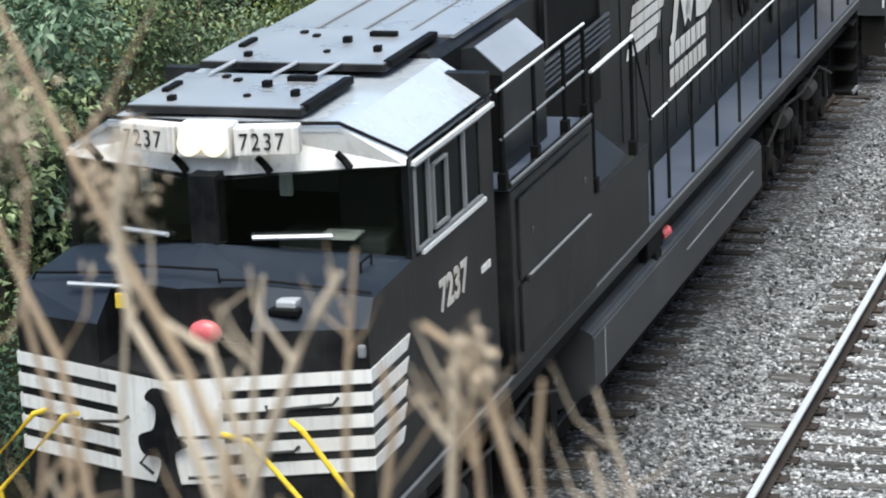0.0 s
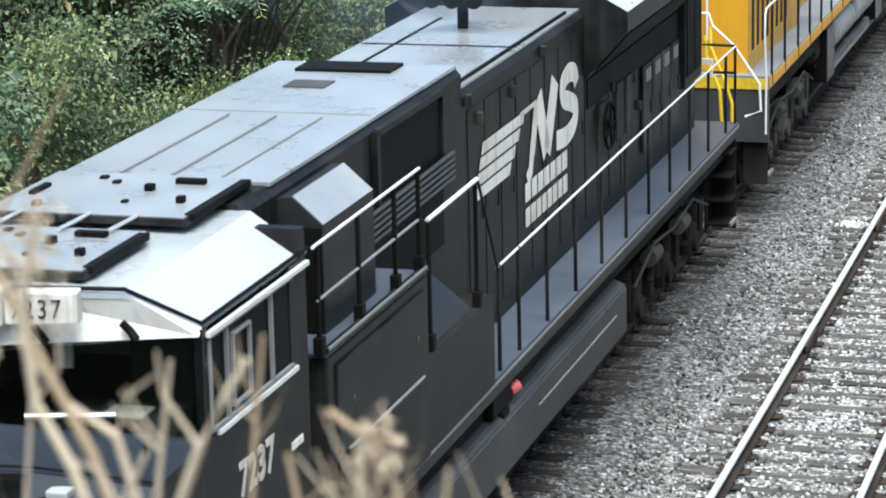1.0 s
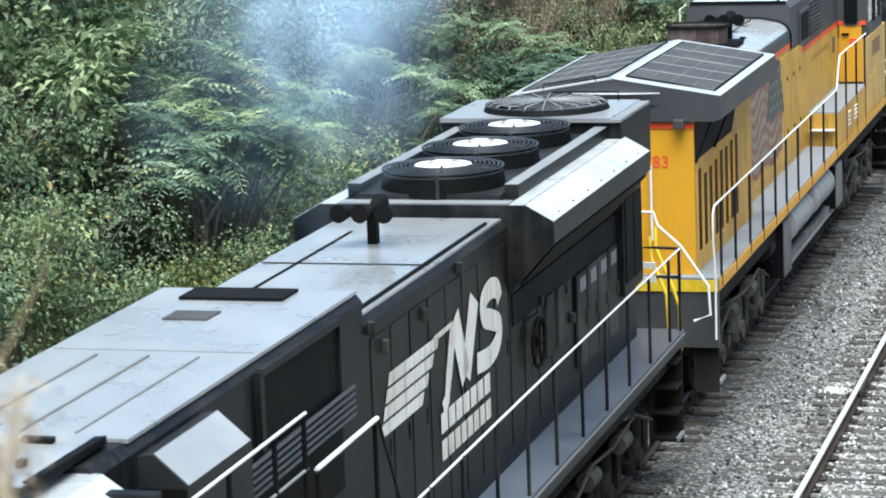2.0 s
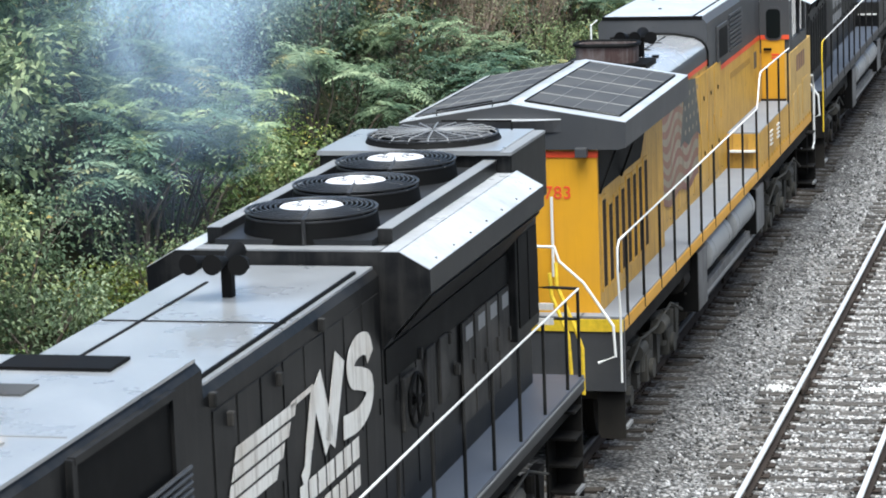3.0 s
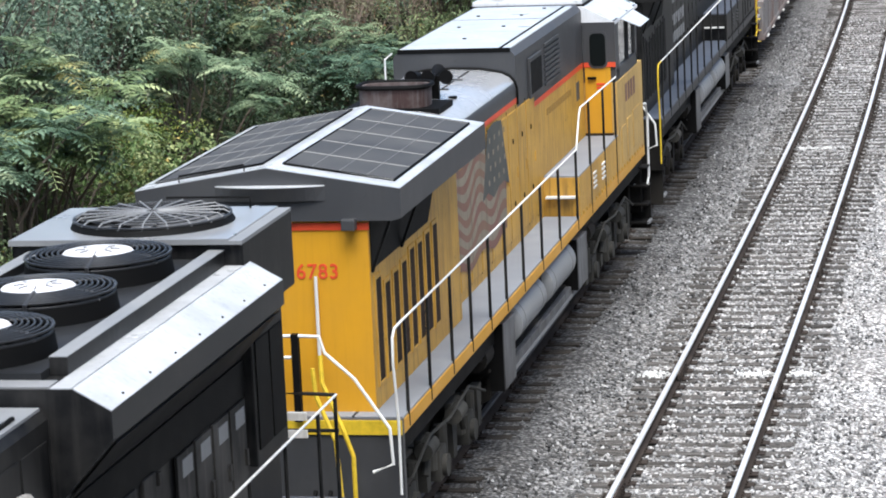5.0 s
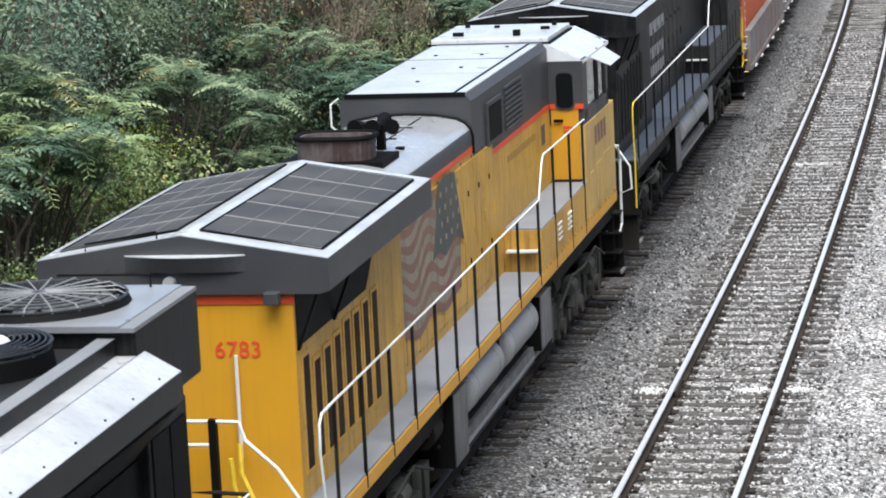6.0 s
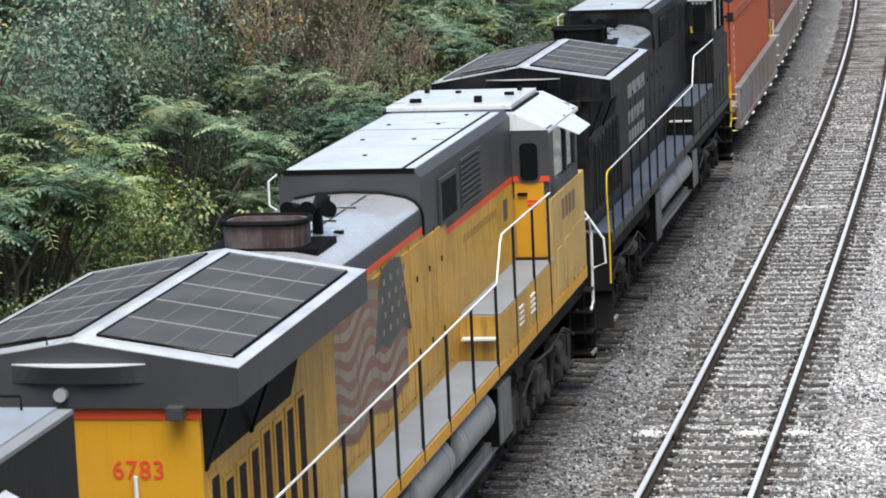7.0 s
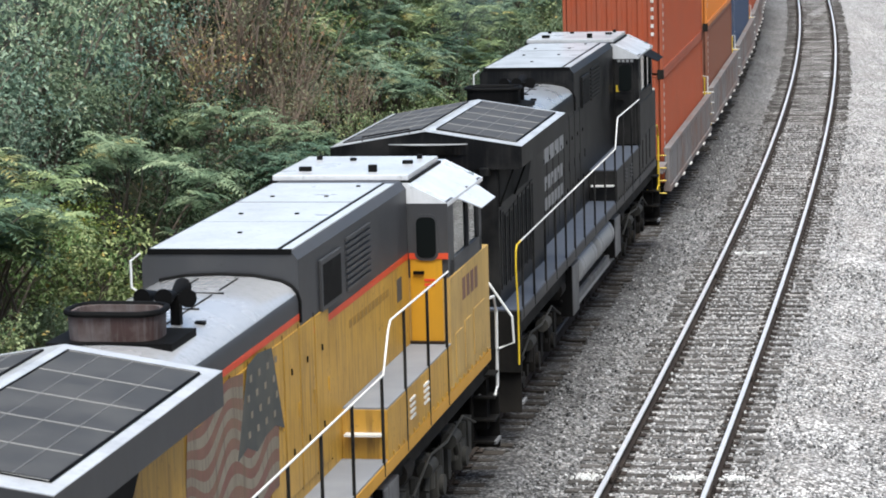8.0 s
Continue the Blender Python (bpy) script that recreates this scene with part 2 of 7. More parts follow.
RAIL_WHITE = grime_paint("white_handrail", (0.72, 0.72, 0.7), 0.4, (0.4, 0.38, 0.35), 0.3)
RAIL_YELLOW = plain("yellow_handrail", (0.75, 0.52, 0.03), 0.45)
FAN_HUB = grime_paint("fan_hub_white", (0.7, 0.7, 0.72), 0.4, (0.4, 0.4, 0.4), 0.5)
RUST = grime_paint("rusty_stack", (0.05, 0.026, 0.022), 0.8, (0.3, 0.28, 0.27), 0.75, 1.2, spots=0.7)
MESH_DARK = grime_paint("dark_grille", (0.04, 0.0395, 0.039), 0.6, (0.1, 0.098, 0.094), 0.6, 0.6)
GUARD = grime_paint("guard_wire", (0.02, 0.02, 0.021), 0.3, (0.07, 0.07, 0.07), 0.4)
FLAG_RED = grime_paint("faded_red", (0.19, 0.085, 0.065), 0.6, (0.26, 0.19, 0.11), 0.65, 1.4, spots=0.4)
FLAG_WHITE = grime_paint("faded_white", (0.26, 0.225, 0.165), 0.6, (0.2, 0.16, 0.11), 0.65, 1.4, spots=0.4)
FLAG_BLUE = grime_paint("faded_slate", (0.06, 0.064, 0.06), 0.6, (0.17, 0.16, 0.12), 0.65, 1.2, spots=0.5)
LAMP = plain("lit_headlight", (0.6, 0.5, 0.36), 0.3, glow=0.36)
LOUVRE_BROWN = grime_paint("sooty_louvre", (0.02, 0.012, 0.008), 0.7, (0.06, 0.035, 0.018), 0.5, spec=0.2)
RED_LENS = plain("red_lens", (0.62, 0.13, 0.14), 0.3)
ORANGE_BOX = grime_paint("red_oxide_container", (0.36, 0.075, 0.028), 0.5, (0.25, 0.12, 0.08), 0.35, 0.8)
BROWN_BOX = grime_paint("brown_container", (0.2, 0.075, 0.045), 0.55, (0.22, 0.14, 0.1), 0.4, 0.8)
BRIGHT_BOX = grime_paint("orange_container", (0.62, 0.2, 0.03), 0.5, (0.3, 0.16, 0.08), 0.3, 0.8)
BLUE_BOX = grime_paint("blue_container", (0.035, 0.06, 0.12), 0.5, (0.15, 0.15, 0.16), 0.35, 0.8)
WELL_GREY = grime_paint("grey_well_car", (0.2, 0.19, 0.185), 0.65, (0.2, 0.11, 0.075), 0.8, 1.3, spots=0.5)
SEAT = plain("dark_cab_trim", (0.05, 0.055, 0.05), 0.7)

GLASS, _nt, _b = material("window_glass", 0.03)
_b.inputs["Base Color"].default_value = (0.42, 0.47, 0.45, 1)
_b.inputs["Transmission Weight"].default_value = 1.0
_b.inputs["IOR"].default_value = 1.45
# ---------------------------------------------------------------- ground, ballast, tracks
def hump(u):
    u = min(1.0, max(0.0, u))
    return u * u * (3 - 2 * u)


def cant(a):
    """Height that the ballast gains or loses across the canted tracks."""
    return math.tan(radians(BANK)) * np.interp(a, (-2.4, -1.5, 1.5, 2.3, SPACING + 1.5, SPACING + 2.8), (0.0, -1.1, 0.9, -1.5, 1.5, 0.3))


def ground_height(a, s):
    """Height over the rails, a metres to the right of the train's track."""
    z = -0.22
    if a < -2.0:
        z -= 0.35 * hump((-2.0 - a) / 0.9)
    if a < -3.2:
        z += 8.5 * hump((-3.2 - a) / 17.0) + 0.12 * (-3.2 - a) * (a > -12)
    if abs(a - SPACING) < 1.25:
        z += 0.005
    if abs(a) < 1.7:
        z += 0.03 + 0.035 * noise.noise(Vector((a * 1.1, s * 0.9, 11.0)))
    if a > SPACING + 1.7:
        z -= 0.12 * hump((a - SPACING - 1.7) / 1.2)
    # Unseen bank added on the right to cut sky light on the train.
    if a > SPACING + 8:
        z += 11.0 * hump((a - SPACING - 8) / 13.0)
    z += float(cant(a))
    cut = hump((a - 5.2) / 2.7) * (1 - hump((s - 4.0) / 10.0)) * hump((s + 40) / 25.0)
    z += 8.4 * cut
    if a < -3.0 or a > SPACING + 2:
        z += 0.12 * noise.noise(Vector((a * 0.6, s * 0.6, 3.0)))
    return z + 0.025 * noise.noise(Vector((a * 1.7, s * 1.7, 0.0)))


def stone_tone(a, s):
    """How pale the ballast is: dark under the train, older between the tracks, fresh beyond."""
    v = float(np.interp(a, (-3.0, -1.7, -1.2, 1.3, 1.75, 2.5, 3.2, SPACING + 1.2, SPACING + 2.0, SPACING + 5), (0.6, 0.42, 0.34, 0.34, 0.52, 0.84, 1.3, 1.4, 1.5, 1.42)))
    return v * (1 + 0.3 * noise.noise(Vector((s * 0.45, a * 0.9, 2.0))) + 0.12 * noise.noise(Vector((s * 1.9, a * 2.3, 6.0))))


def build_ground():
    ss = sorted(set([-550, -300, -150, -80, -50, -35] + [-25 + 2.5 * i for i in range(18)] + [20 + 0.5 * i for i in range(200)] + [120 + 2 * i for i in range(30)] + [180 + 12 * i for i in range(14)] + [350, 420, 520, 700, 950, 1300, 1800, 2400]))
    aa = [-900, -500, -250, -120, -70, -45, -33, -26] + [-22 + i for i in range(19)] + [-3.2 + 0.3 * i for i in range(15)] + [1.2 + 0.12 * i for i in range(20)] + [3.7 + 0.3 * i for i in range(18)] + [9.6, 11, 13, 16, 20, 26, 34, 45, 70, 130, 260, 500, 900]
    verts, faces = [], []
    for s in ss:
        for a in aa:
            verts.append(line(s, a, ground_height(a, s)))
    n = len(aa)
    for i in range(len(ss) - 1):
        for j in range(n - 1):
            faces.append((i * n + j, i * n + j + 1, (i + 1) * n + j + 1, (i + 1) * n + j))
    me = bpy.data.meshes.new("ground")
    me.from_pydata(verts, [], faces)
    me.materials.append(BALLAST)
    me.materials.append(EARTH)
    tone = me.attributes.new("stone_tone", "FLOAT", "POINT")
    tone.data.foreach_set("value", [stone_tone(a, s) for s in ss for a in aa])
    for f in me.polygons:
        f.use_smooth = True
        j = f.index % (n - 1)
        mid = (aa[j] + aa[j + 1]) / 2
        f.material_index = 0 if -3.0 < mid < SPACING + 9 and not (mid > 5.4 and ss[f.index // (n - 1)] < 16) else 1
    return tagged(new("ground", me), "grey crushed-stone ballast by a rising earth bank, with an unseen added bank", "ground", kind="structure")


def ballast(name, stains):
    m, nt, b = material(name, 0.85, spec=0.3)
    co = nt.nodes.new("ShaderNodeTexCoord")
    cell = node(nt, "ShaderNodeTexVoronoi", Scale=17.0, Randomness=1.0)
    nt.links.new(co.outputs["Object"], cell.inputs["Vector"])
    cell2 = node(nt, "ShaderNodeTexVoronoi", Scale=31.0, Randomness=1.0)
    nt.links.new(co.outputs["Object"], cell2.inputs["Vector"])
    wide = node(nt, "ShaderNodeTexNoise", Scale=0.5, Detail=5.0, Roughness=0.6)
    nt.links.new(co.outputs["Object"], wide.inputs["Vector"])
    sep = nt.nodes.new("ShaderNodeSeparateColor")
    nt.links.new(cell.outputs["Color"], sep.inputs[0])
    tone = ramp(nt, sep.outputs[0], [(q, col) for q, col in ((0.0, (0.1, 0.1, 0.1)), (0.3, (0.3, 0.295, 0.29)), (0.7, (0.5, 0.495, 0.49)), (1.0, (0.72, 0.71, 0.7)))])
    gap = ramp(nt, cell.outputs["Distance"], ((0.25, (1, 1, 1)), (0.7, (0.3, 0.29, 0.28))))
    c = mix(nt, 1.0, tone.outputs[0], gap.outputs[0], "MULTIPLY")
    stain = ramp(nt, wide.outputs[0], ((0.35, stains[0]), (0.65, stains[1])))
    c = mix(nt, 1.0, c, stain.outputs[0], "MULTIPLY")
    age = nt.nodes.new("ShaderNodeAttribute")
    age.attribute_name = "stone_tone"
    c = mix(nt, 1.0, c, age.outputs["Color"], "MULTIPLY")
    nt.links.new(c, b.inputs["Base Color"])
    hgt = ramp(nt, cell.outputs["Distance"], ((0.0, (1, 1, 1)), (0.75, (0, 0, 0))))
    bump(nt, b, hgt.outputs[0], 0.9, 0.035)
    return m


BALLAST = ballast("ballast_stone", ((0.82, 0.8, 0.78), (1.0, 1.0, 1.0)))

EARTH, nt, b = material("bank_earth", 0.95, spec=0.2)
co = nt.nodes.new("ShaderNodeTexCoord")
n1 = node(nt, "ShaderNodeTexNoise", Scale=3.0, Detail=8.0, Roughness=0.7)
nt.links.new(co.outputs["Object"], n1.inputs["Vector"])
c = ramp(nt, n1.outputs[0], ((0.3, (0.012, 0.014, 0.008)), (0.5, (0.028, 0.032, 0.014)), (0.7, (0.06, 0.052, 0.032))))
nt.links.new(c.outputs[0], b.inputs["Base Color"])
bump(nt, b, n1.outputs[0], 0.8, 0.08)

def tie_wood(name, tones):
    m, nt, b = material(name, 0.9, spec=0.2)
    co = nt.nodes.new("ShaderNodeTexCoord")
    inf = nt.nodes.new("ShaderNodeObjectInfo")
    mp = node(nt, "ShaderNodeMapping", Scale=(1.2, 22.0, 22.0))
    nt.links.new(co.outputs["Object"], mp.inputs["Vector"])
    add = nt.nodes.new("ShaderNodeVectorMath")
    nt.links.new(mp.outputs[0], add.inputs[0])
    sc = nt.nodes.new("ShaderNodeVectorMath")
    sc.operation, sc.inputs[3].default_value = "SCALE", 40.0
    cb = nt.nodes.new("ShaderNodeCombineXYZ")
    for k in range(3):
        nt.links.new(inf.outputs["Random"], cb.inputs[k])
    nt.links.new(cb.outputs[0], sc.inputs[0])
    nt.links.new(sc.outputs[0], add.inputs[1])
    grain = node(nt, "ShaderNodeTexNoise", Scale=1.5, Detail=6.0, Roughness=0.7)
    nt.links.new(add.outputs[0], grain.inputs["Vector"])
    c = ramp(nt, grain.outputs[0], ((0.3, tones[0]), (0.5, tones[1]), (0.72, tones[2])))
    shade = ramp(nt, inf.outputs["Random"], ((0.0, (0.55, 0.53, 0.5)), (1.0, (1.1, 1.08, 1.05))))
    nt.links.new(mix(nt, 1.0, c.outputs[0], shade.outputs[0], "MULTIPLY"), b.inputs["Base Color"])
    bump(nt, b, grain.outputs[0], 0.7, 0.02)
    return m


TIE = tie_wood("weathered_tie", ((0.018, 0.017, 0.016), (0.085, 0.08, 0.076), (0.27, 0.26, 0.25)))
# Darker copy for the train's track: dirt, with the train's shade mixed in.
SHADED_TIE = tie_wood("dirty_shaded_tie", ((0.015, 0.013, 0.011), (0.045, 0.039, 0.033), (0.11, 0.098, 0.085)))

RAIL_TOP, nt, b = material("polished_rail_head", 0.4, 0.55)
b.inputs["Base Color"].default_value = (0.85, 0.84, 0.83, 1)
# Rail head under the train, its shade put into a dark colour.
RAIL_SHADED = grime_paint("shaded_rail_head", (0.12, 0.115, 0.11), 0.5, (0.04, 0.035, 0.03), 0.6)
RAIL_SIDE = grime_paint("rusty_rail_side", (0.03, 0.023, 0.019), 0.85, (0.085, 0.068, 0.056), 0.5, spec=0.2)
def stone(name, gain):
    m, nt, b = material(name, 0.85, spec=0.3)
    geo = nt.nodes.new("ShaderNodeNewGeometry")
    c = ramp(nt, geo.outputs["Random Per Island"], [(q, (gain * v, gain * v * 0.99, gain * v * 0.98)) for q, v in ((0.0, 0.05), (0.3, 0.2), (0.72, 0.46), (1.0, 0.74))])
    nt.links.new(c.outputs[0], b.inputs["Base Color"])
    return m


BLACK_STONE, STONE, GREY_STONE, PALE_STONE = stone("black_loose_stone", 0.3), stone("loose_stone", 0.66), stone("grey_loose_stone", 0.86), stone("pale_loose_stone", 1.0)
LIME = plain("white_marking_paint", (0.82, 0.82, 0.8), 0.8)


def build_rail(a, lean, parent, head):
    """A rail of T section along the line, from s = -60 to 420."""
    prof = [(-0.07, -0.17), (0.07, -0.17), (0.07, -0.155), (0.012, -0.13), (0.012, -0.045), (0.036, -0.035), (0.036, -0.006), (0.028, 0.0),
            (-0.028, 0.0), (-0.036, -0.006), (-0.036, -0.035), (-0.012, -0.045), (-0.012, -0.13), (-0.07, -0.155)]
    ss = [-60 + 4 * i for i in range(20)] + [20 + i for i in range(150)] + [170 + 5 * i for i in range(51)]
    verts, faces, n = [], [], len(prof)
    for s in ss:
        verts += [line(s, a + dx, z + lean) for dx, z in prof]
    for i in range(len(ss) - 1):
        faces += [(i * n + k, i * n + (k + 1) % n, (i + 1) * n + (k + 1) % n, (i + 1) * n + k) for k in range(n)]
    me = bpy.data.meshes.new("rail")
    me.from_pydata(verts, [], faces)
    me.materials.append(RAIL_SIDE)
    me.materials.append(head)
    for f in me.polygons:
        f.material_index = 1 if f.index % n in (5, 6, 7, 8) else 0
    ob = new("rail", me)
    ob.parent = parent
    return ob


def build_track(name, centre, label, s_near, s_far, wood, head):
    track = tagged(new(name), label, "railway track", kind="structure")
    lean = math.sin(radians(BANK)) * 0.7525
    build_rail(centre - 0.7525, -lean, track, head)
    build_rail(centre + 0.7525, lean, track, head)
    rnd = random.Random(int(centre * 100))
    # ties: a few shared shapes with chipped ends
    shapes = []
    for k in range(6):
        bm = boxes((-1.3, 1.3, -0.115, 0.115, -0.2, 0.0), bevel=0.012)
        bmesh.ops.subdivide_edges(bm, edges=[e for e in bm.edges if e.calc_length() > 2], cuts=5)
        for v in bm.verts:
            d = 0.014 * noise.noise(v.co * 3 + Vector((k * 9, 0, 0)))
            v.co += Vector((0.05 * rnd.uniform(-1, 1) * (abs(v.co.x) > 1.2), d * 1.4, d - (0.012 if abs(v.co.x) < 1 else 0)))
        me = bpy.data.meshes.new("tie")
        bm.to_mesh(me)
        bm.free()
        me.materials.append(wood)
        shapes.append(me)
    plate = boxes((-0.18, 0.18, -0.1, 0.1, -0.002, 0.012))
    box(plate, -0.1, -0.075, -0.06, -0.03, 0.0, 0.045)
    box(plate, 0.075, 0.1, 0.03, 0.06, 0.0, 0.045)
    box(plate, -0.1, -0.07, 0.03, 0.06, 0.0, 0.035)
    box(plate, 0.07, 0.1, -0.06, -0.03, 0.0, 0.035)
    pm = bpy.data.meshes.new("tie_plate")
    plate.to_mesh(pm)
    plate.free()
    pm.materials.append(RAIL_SIDE)
    pv = np.array([v.co for v in pm.vertices])
    pf = [tuple(f.vertices) for f in pm.polygons]
    verts, faces = [], []
    s, count = s_near, 0
    while s < s_far and count < 300:
        m = on_line(s + rnd.uniform(-0.03, 0.03), 0, 0)
        m = Matrix.Translation(line(s, centre, -0.185)) @ m.to_3x3().to_4x4() @ Matrix.Rotation(radians(rnd.uniform(-1.6, 1.6)), 4, "Z")
        ob = new("tie", rnd.choice(shapes))
        ob.parent, ob.matrix_basis = track, m @ Matrix.Translation((rnd.uniform(-0.06, 0.06), 0, rnd.uniform(-0.012, 0.004)))
        for side in (-0.7525, 0.7525):
            base = len(verts)
            pm4 = m @ Matrix.Translation((side, 0, 0.004))
            verts += [pm4 @ Vector(v) for v in pv]
            faces += [tuple(base + i for i in f) for f in pf]
        s += 0.533
        count += 1
    me = bpy.data.meshes.new("tie_plates")
    me.from_pydata(verts, [], faces)
    me.materials.append(RAIL_SIDE)
    ob = new("tie_plates", me)
    ob.parent = track
    tagged(ob, kind="stuff")
    # bolted joint bars
    for sj, side in ((34.6, -1), (41.3, -1), (40.2, 1), (49.0, 1), (60.2, -1), (56.0, 1), (75.0, -1), (70.0, 1)):
        bm = bmesh.new()
        for dx in (-0.05, 0.05):
            box(bm, dx - 0.014, dx + 0.014, -0.45, 0.45, -0.13, -0.035, 0.006)
            for yb in (-0.36, -0.22, -0.08, 0.08, 0.22, 0.36):
                box(bm, dx - 0.035, dx + 0.035, yb - 0.018, yb + 0.018, -0.1, -0.065)
        j = part("joint_bar", bm, RAIL_SIDE, track)
        j.matrix_basis = on_line(sj, centre + side * 0.7525, side * lean)
    return track


def stones_mesh(name, s, a, lift, sizes, rng, mat):
    """Angular stones lying at the given places along and across the line."""
    base = np.array([(1, 0, 0), (-1, 0, 0), (0, 1, 0), (0, -1, 0), (0, 0, 1), (0, 0, -1)], float)
    tri = np.array([(0, 2, 4), (2, 1, 4), (1, 3, 4), (3, 0, 4), (2, 0, 5), (1, 2, 5), (3, 1, 5), (0, 3, 5)])
    n = len(s)
    th = np.interp(s, _S, _T)
    x, y = np.interp(s, _S, _X) + a * np.cos(th), np.interp(s, _S, _Y) + a * np.sin(th)
    h = np.where(np.abs(a - SPACING) < 1.3, -0.204, np.where(a < 1.7, -0.205, -0.215)) - 0.12 * np.clip((a - SPACING - 1.7) / 1.2, 0, 1) + cant(a)
    size = rng.uniform(*sizes, n)[:, None, None] * rng.uniform(0.65, 1.3, (n, 6, 1))
    ang = rng.uniform(0, math.tau, (n, 2))
    v = base[None] * size
    v = v + rng.normal(0, 0.004, v.shape)
    for k, (i, j) in enumerate(((0, 1), (1, 2))):
        cs, sn = np.cos(ang[:, k])[:, None], np.sin(ang[:, k])[:, None]
        vi, vj = v[:, :, i].copy(), v[:, :, j].copy()
        v[:, :, i], v[:, :, j] = cs * vi - sn * vj, sn * vi + cs * vj
    v += np.stack([x, y, h + lift], 1)[:, None, :]
    f = (tri[None] + 6 * np.arange(n)[:, None, None]).reshape(-1, 3)
    me = bpy.data.meshes.new(name)
    me.from_pydata(v.reshape(-1, 3), [], f)
    me.materials.append(mat)
    return new(name, me)


def build_stones():
    """Loose stones on the ballast, thickest where the view is nearest."""
    rng = np.random.default_rng(5)
    n = 70000
    s = 24 + 66 * rng.random(n) ** 1.5
    a = rng.uniform(1.2, SPACING + 6.5, n)
    keep = np.abs(np.abs(a - SPACING) - 0.7525) > 0.09
    # fewer of them lie on top of the ties
    on_tie = (np.abs(((s - 22.0) / 0.533 + 0.5) % 1.0 - 0.5) < 0.17) & (np.abs(a - SPACING) < 1.3)
    keep &= ~on_tie | (rng.random(n) < 0.2)
    s, a = s[keep], a[keep]
    spot = a + rng.normal(0, 0.35, len(a))
    darkest, pale, dark = spot < 1.75, spot > SPACING + 1.5, spot < 2.75
    for mask, mat, label in ((darkest, BLACK_STONE, "loose black stones along the train's track"), (dark & ~darkest, STONE, "loose dark grey crushed stones between the two tracks"), (~pale & ~dark, GREY_STONE, "loose grey crushed stones among the ties"), (pale, PALE_STONE, "loose pale crushed stones beyond the empty track")):
        ob = stones_mesh("ballast_stones", s[mask], a[mask], rng.uniform(-0.005, 0.022, mask.sum()), (0.015, 0.036), rng, mat)
        tagged(ob, label, "gravel", kind="stuff")


def build_paint_marks():
    """Survey marks sprayed on the stones on both sides of a rail."""
    rng = np.random.default_rng(8)
    for a0, s0, w, d, n in ((2.7, 41.5, 0.14, 0.1, 150), (4.2, 41.52, 0.14, 0.09, 150), (4.84, 41.55, 0.13, 0.08, 130), (3.5, 63.5, 0.36, 0.05, 110)):
        ob = stones_mesh("paint_mark", s0 + rng.normal(0, d, n), a0 + rng.normal(0, w, n), rng.uniform(0.0, 0.04, n), (0.014, 0.026), rng, LIME)
        tagged(ob, "white survey paint sprayed on stones beside the rail", "paint mark", "survey marks beside the rails", "stuff")


# ---------------------------------------------------------------- the train
MOVERS = []    # (thing, metres along the line at the start)
WHEELS = []    # (wheelset, its place on its thing, radius)


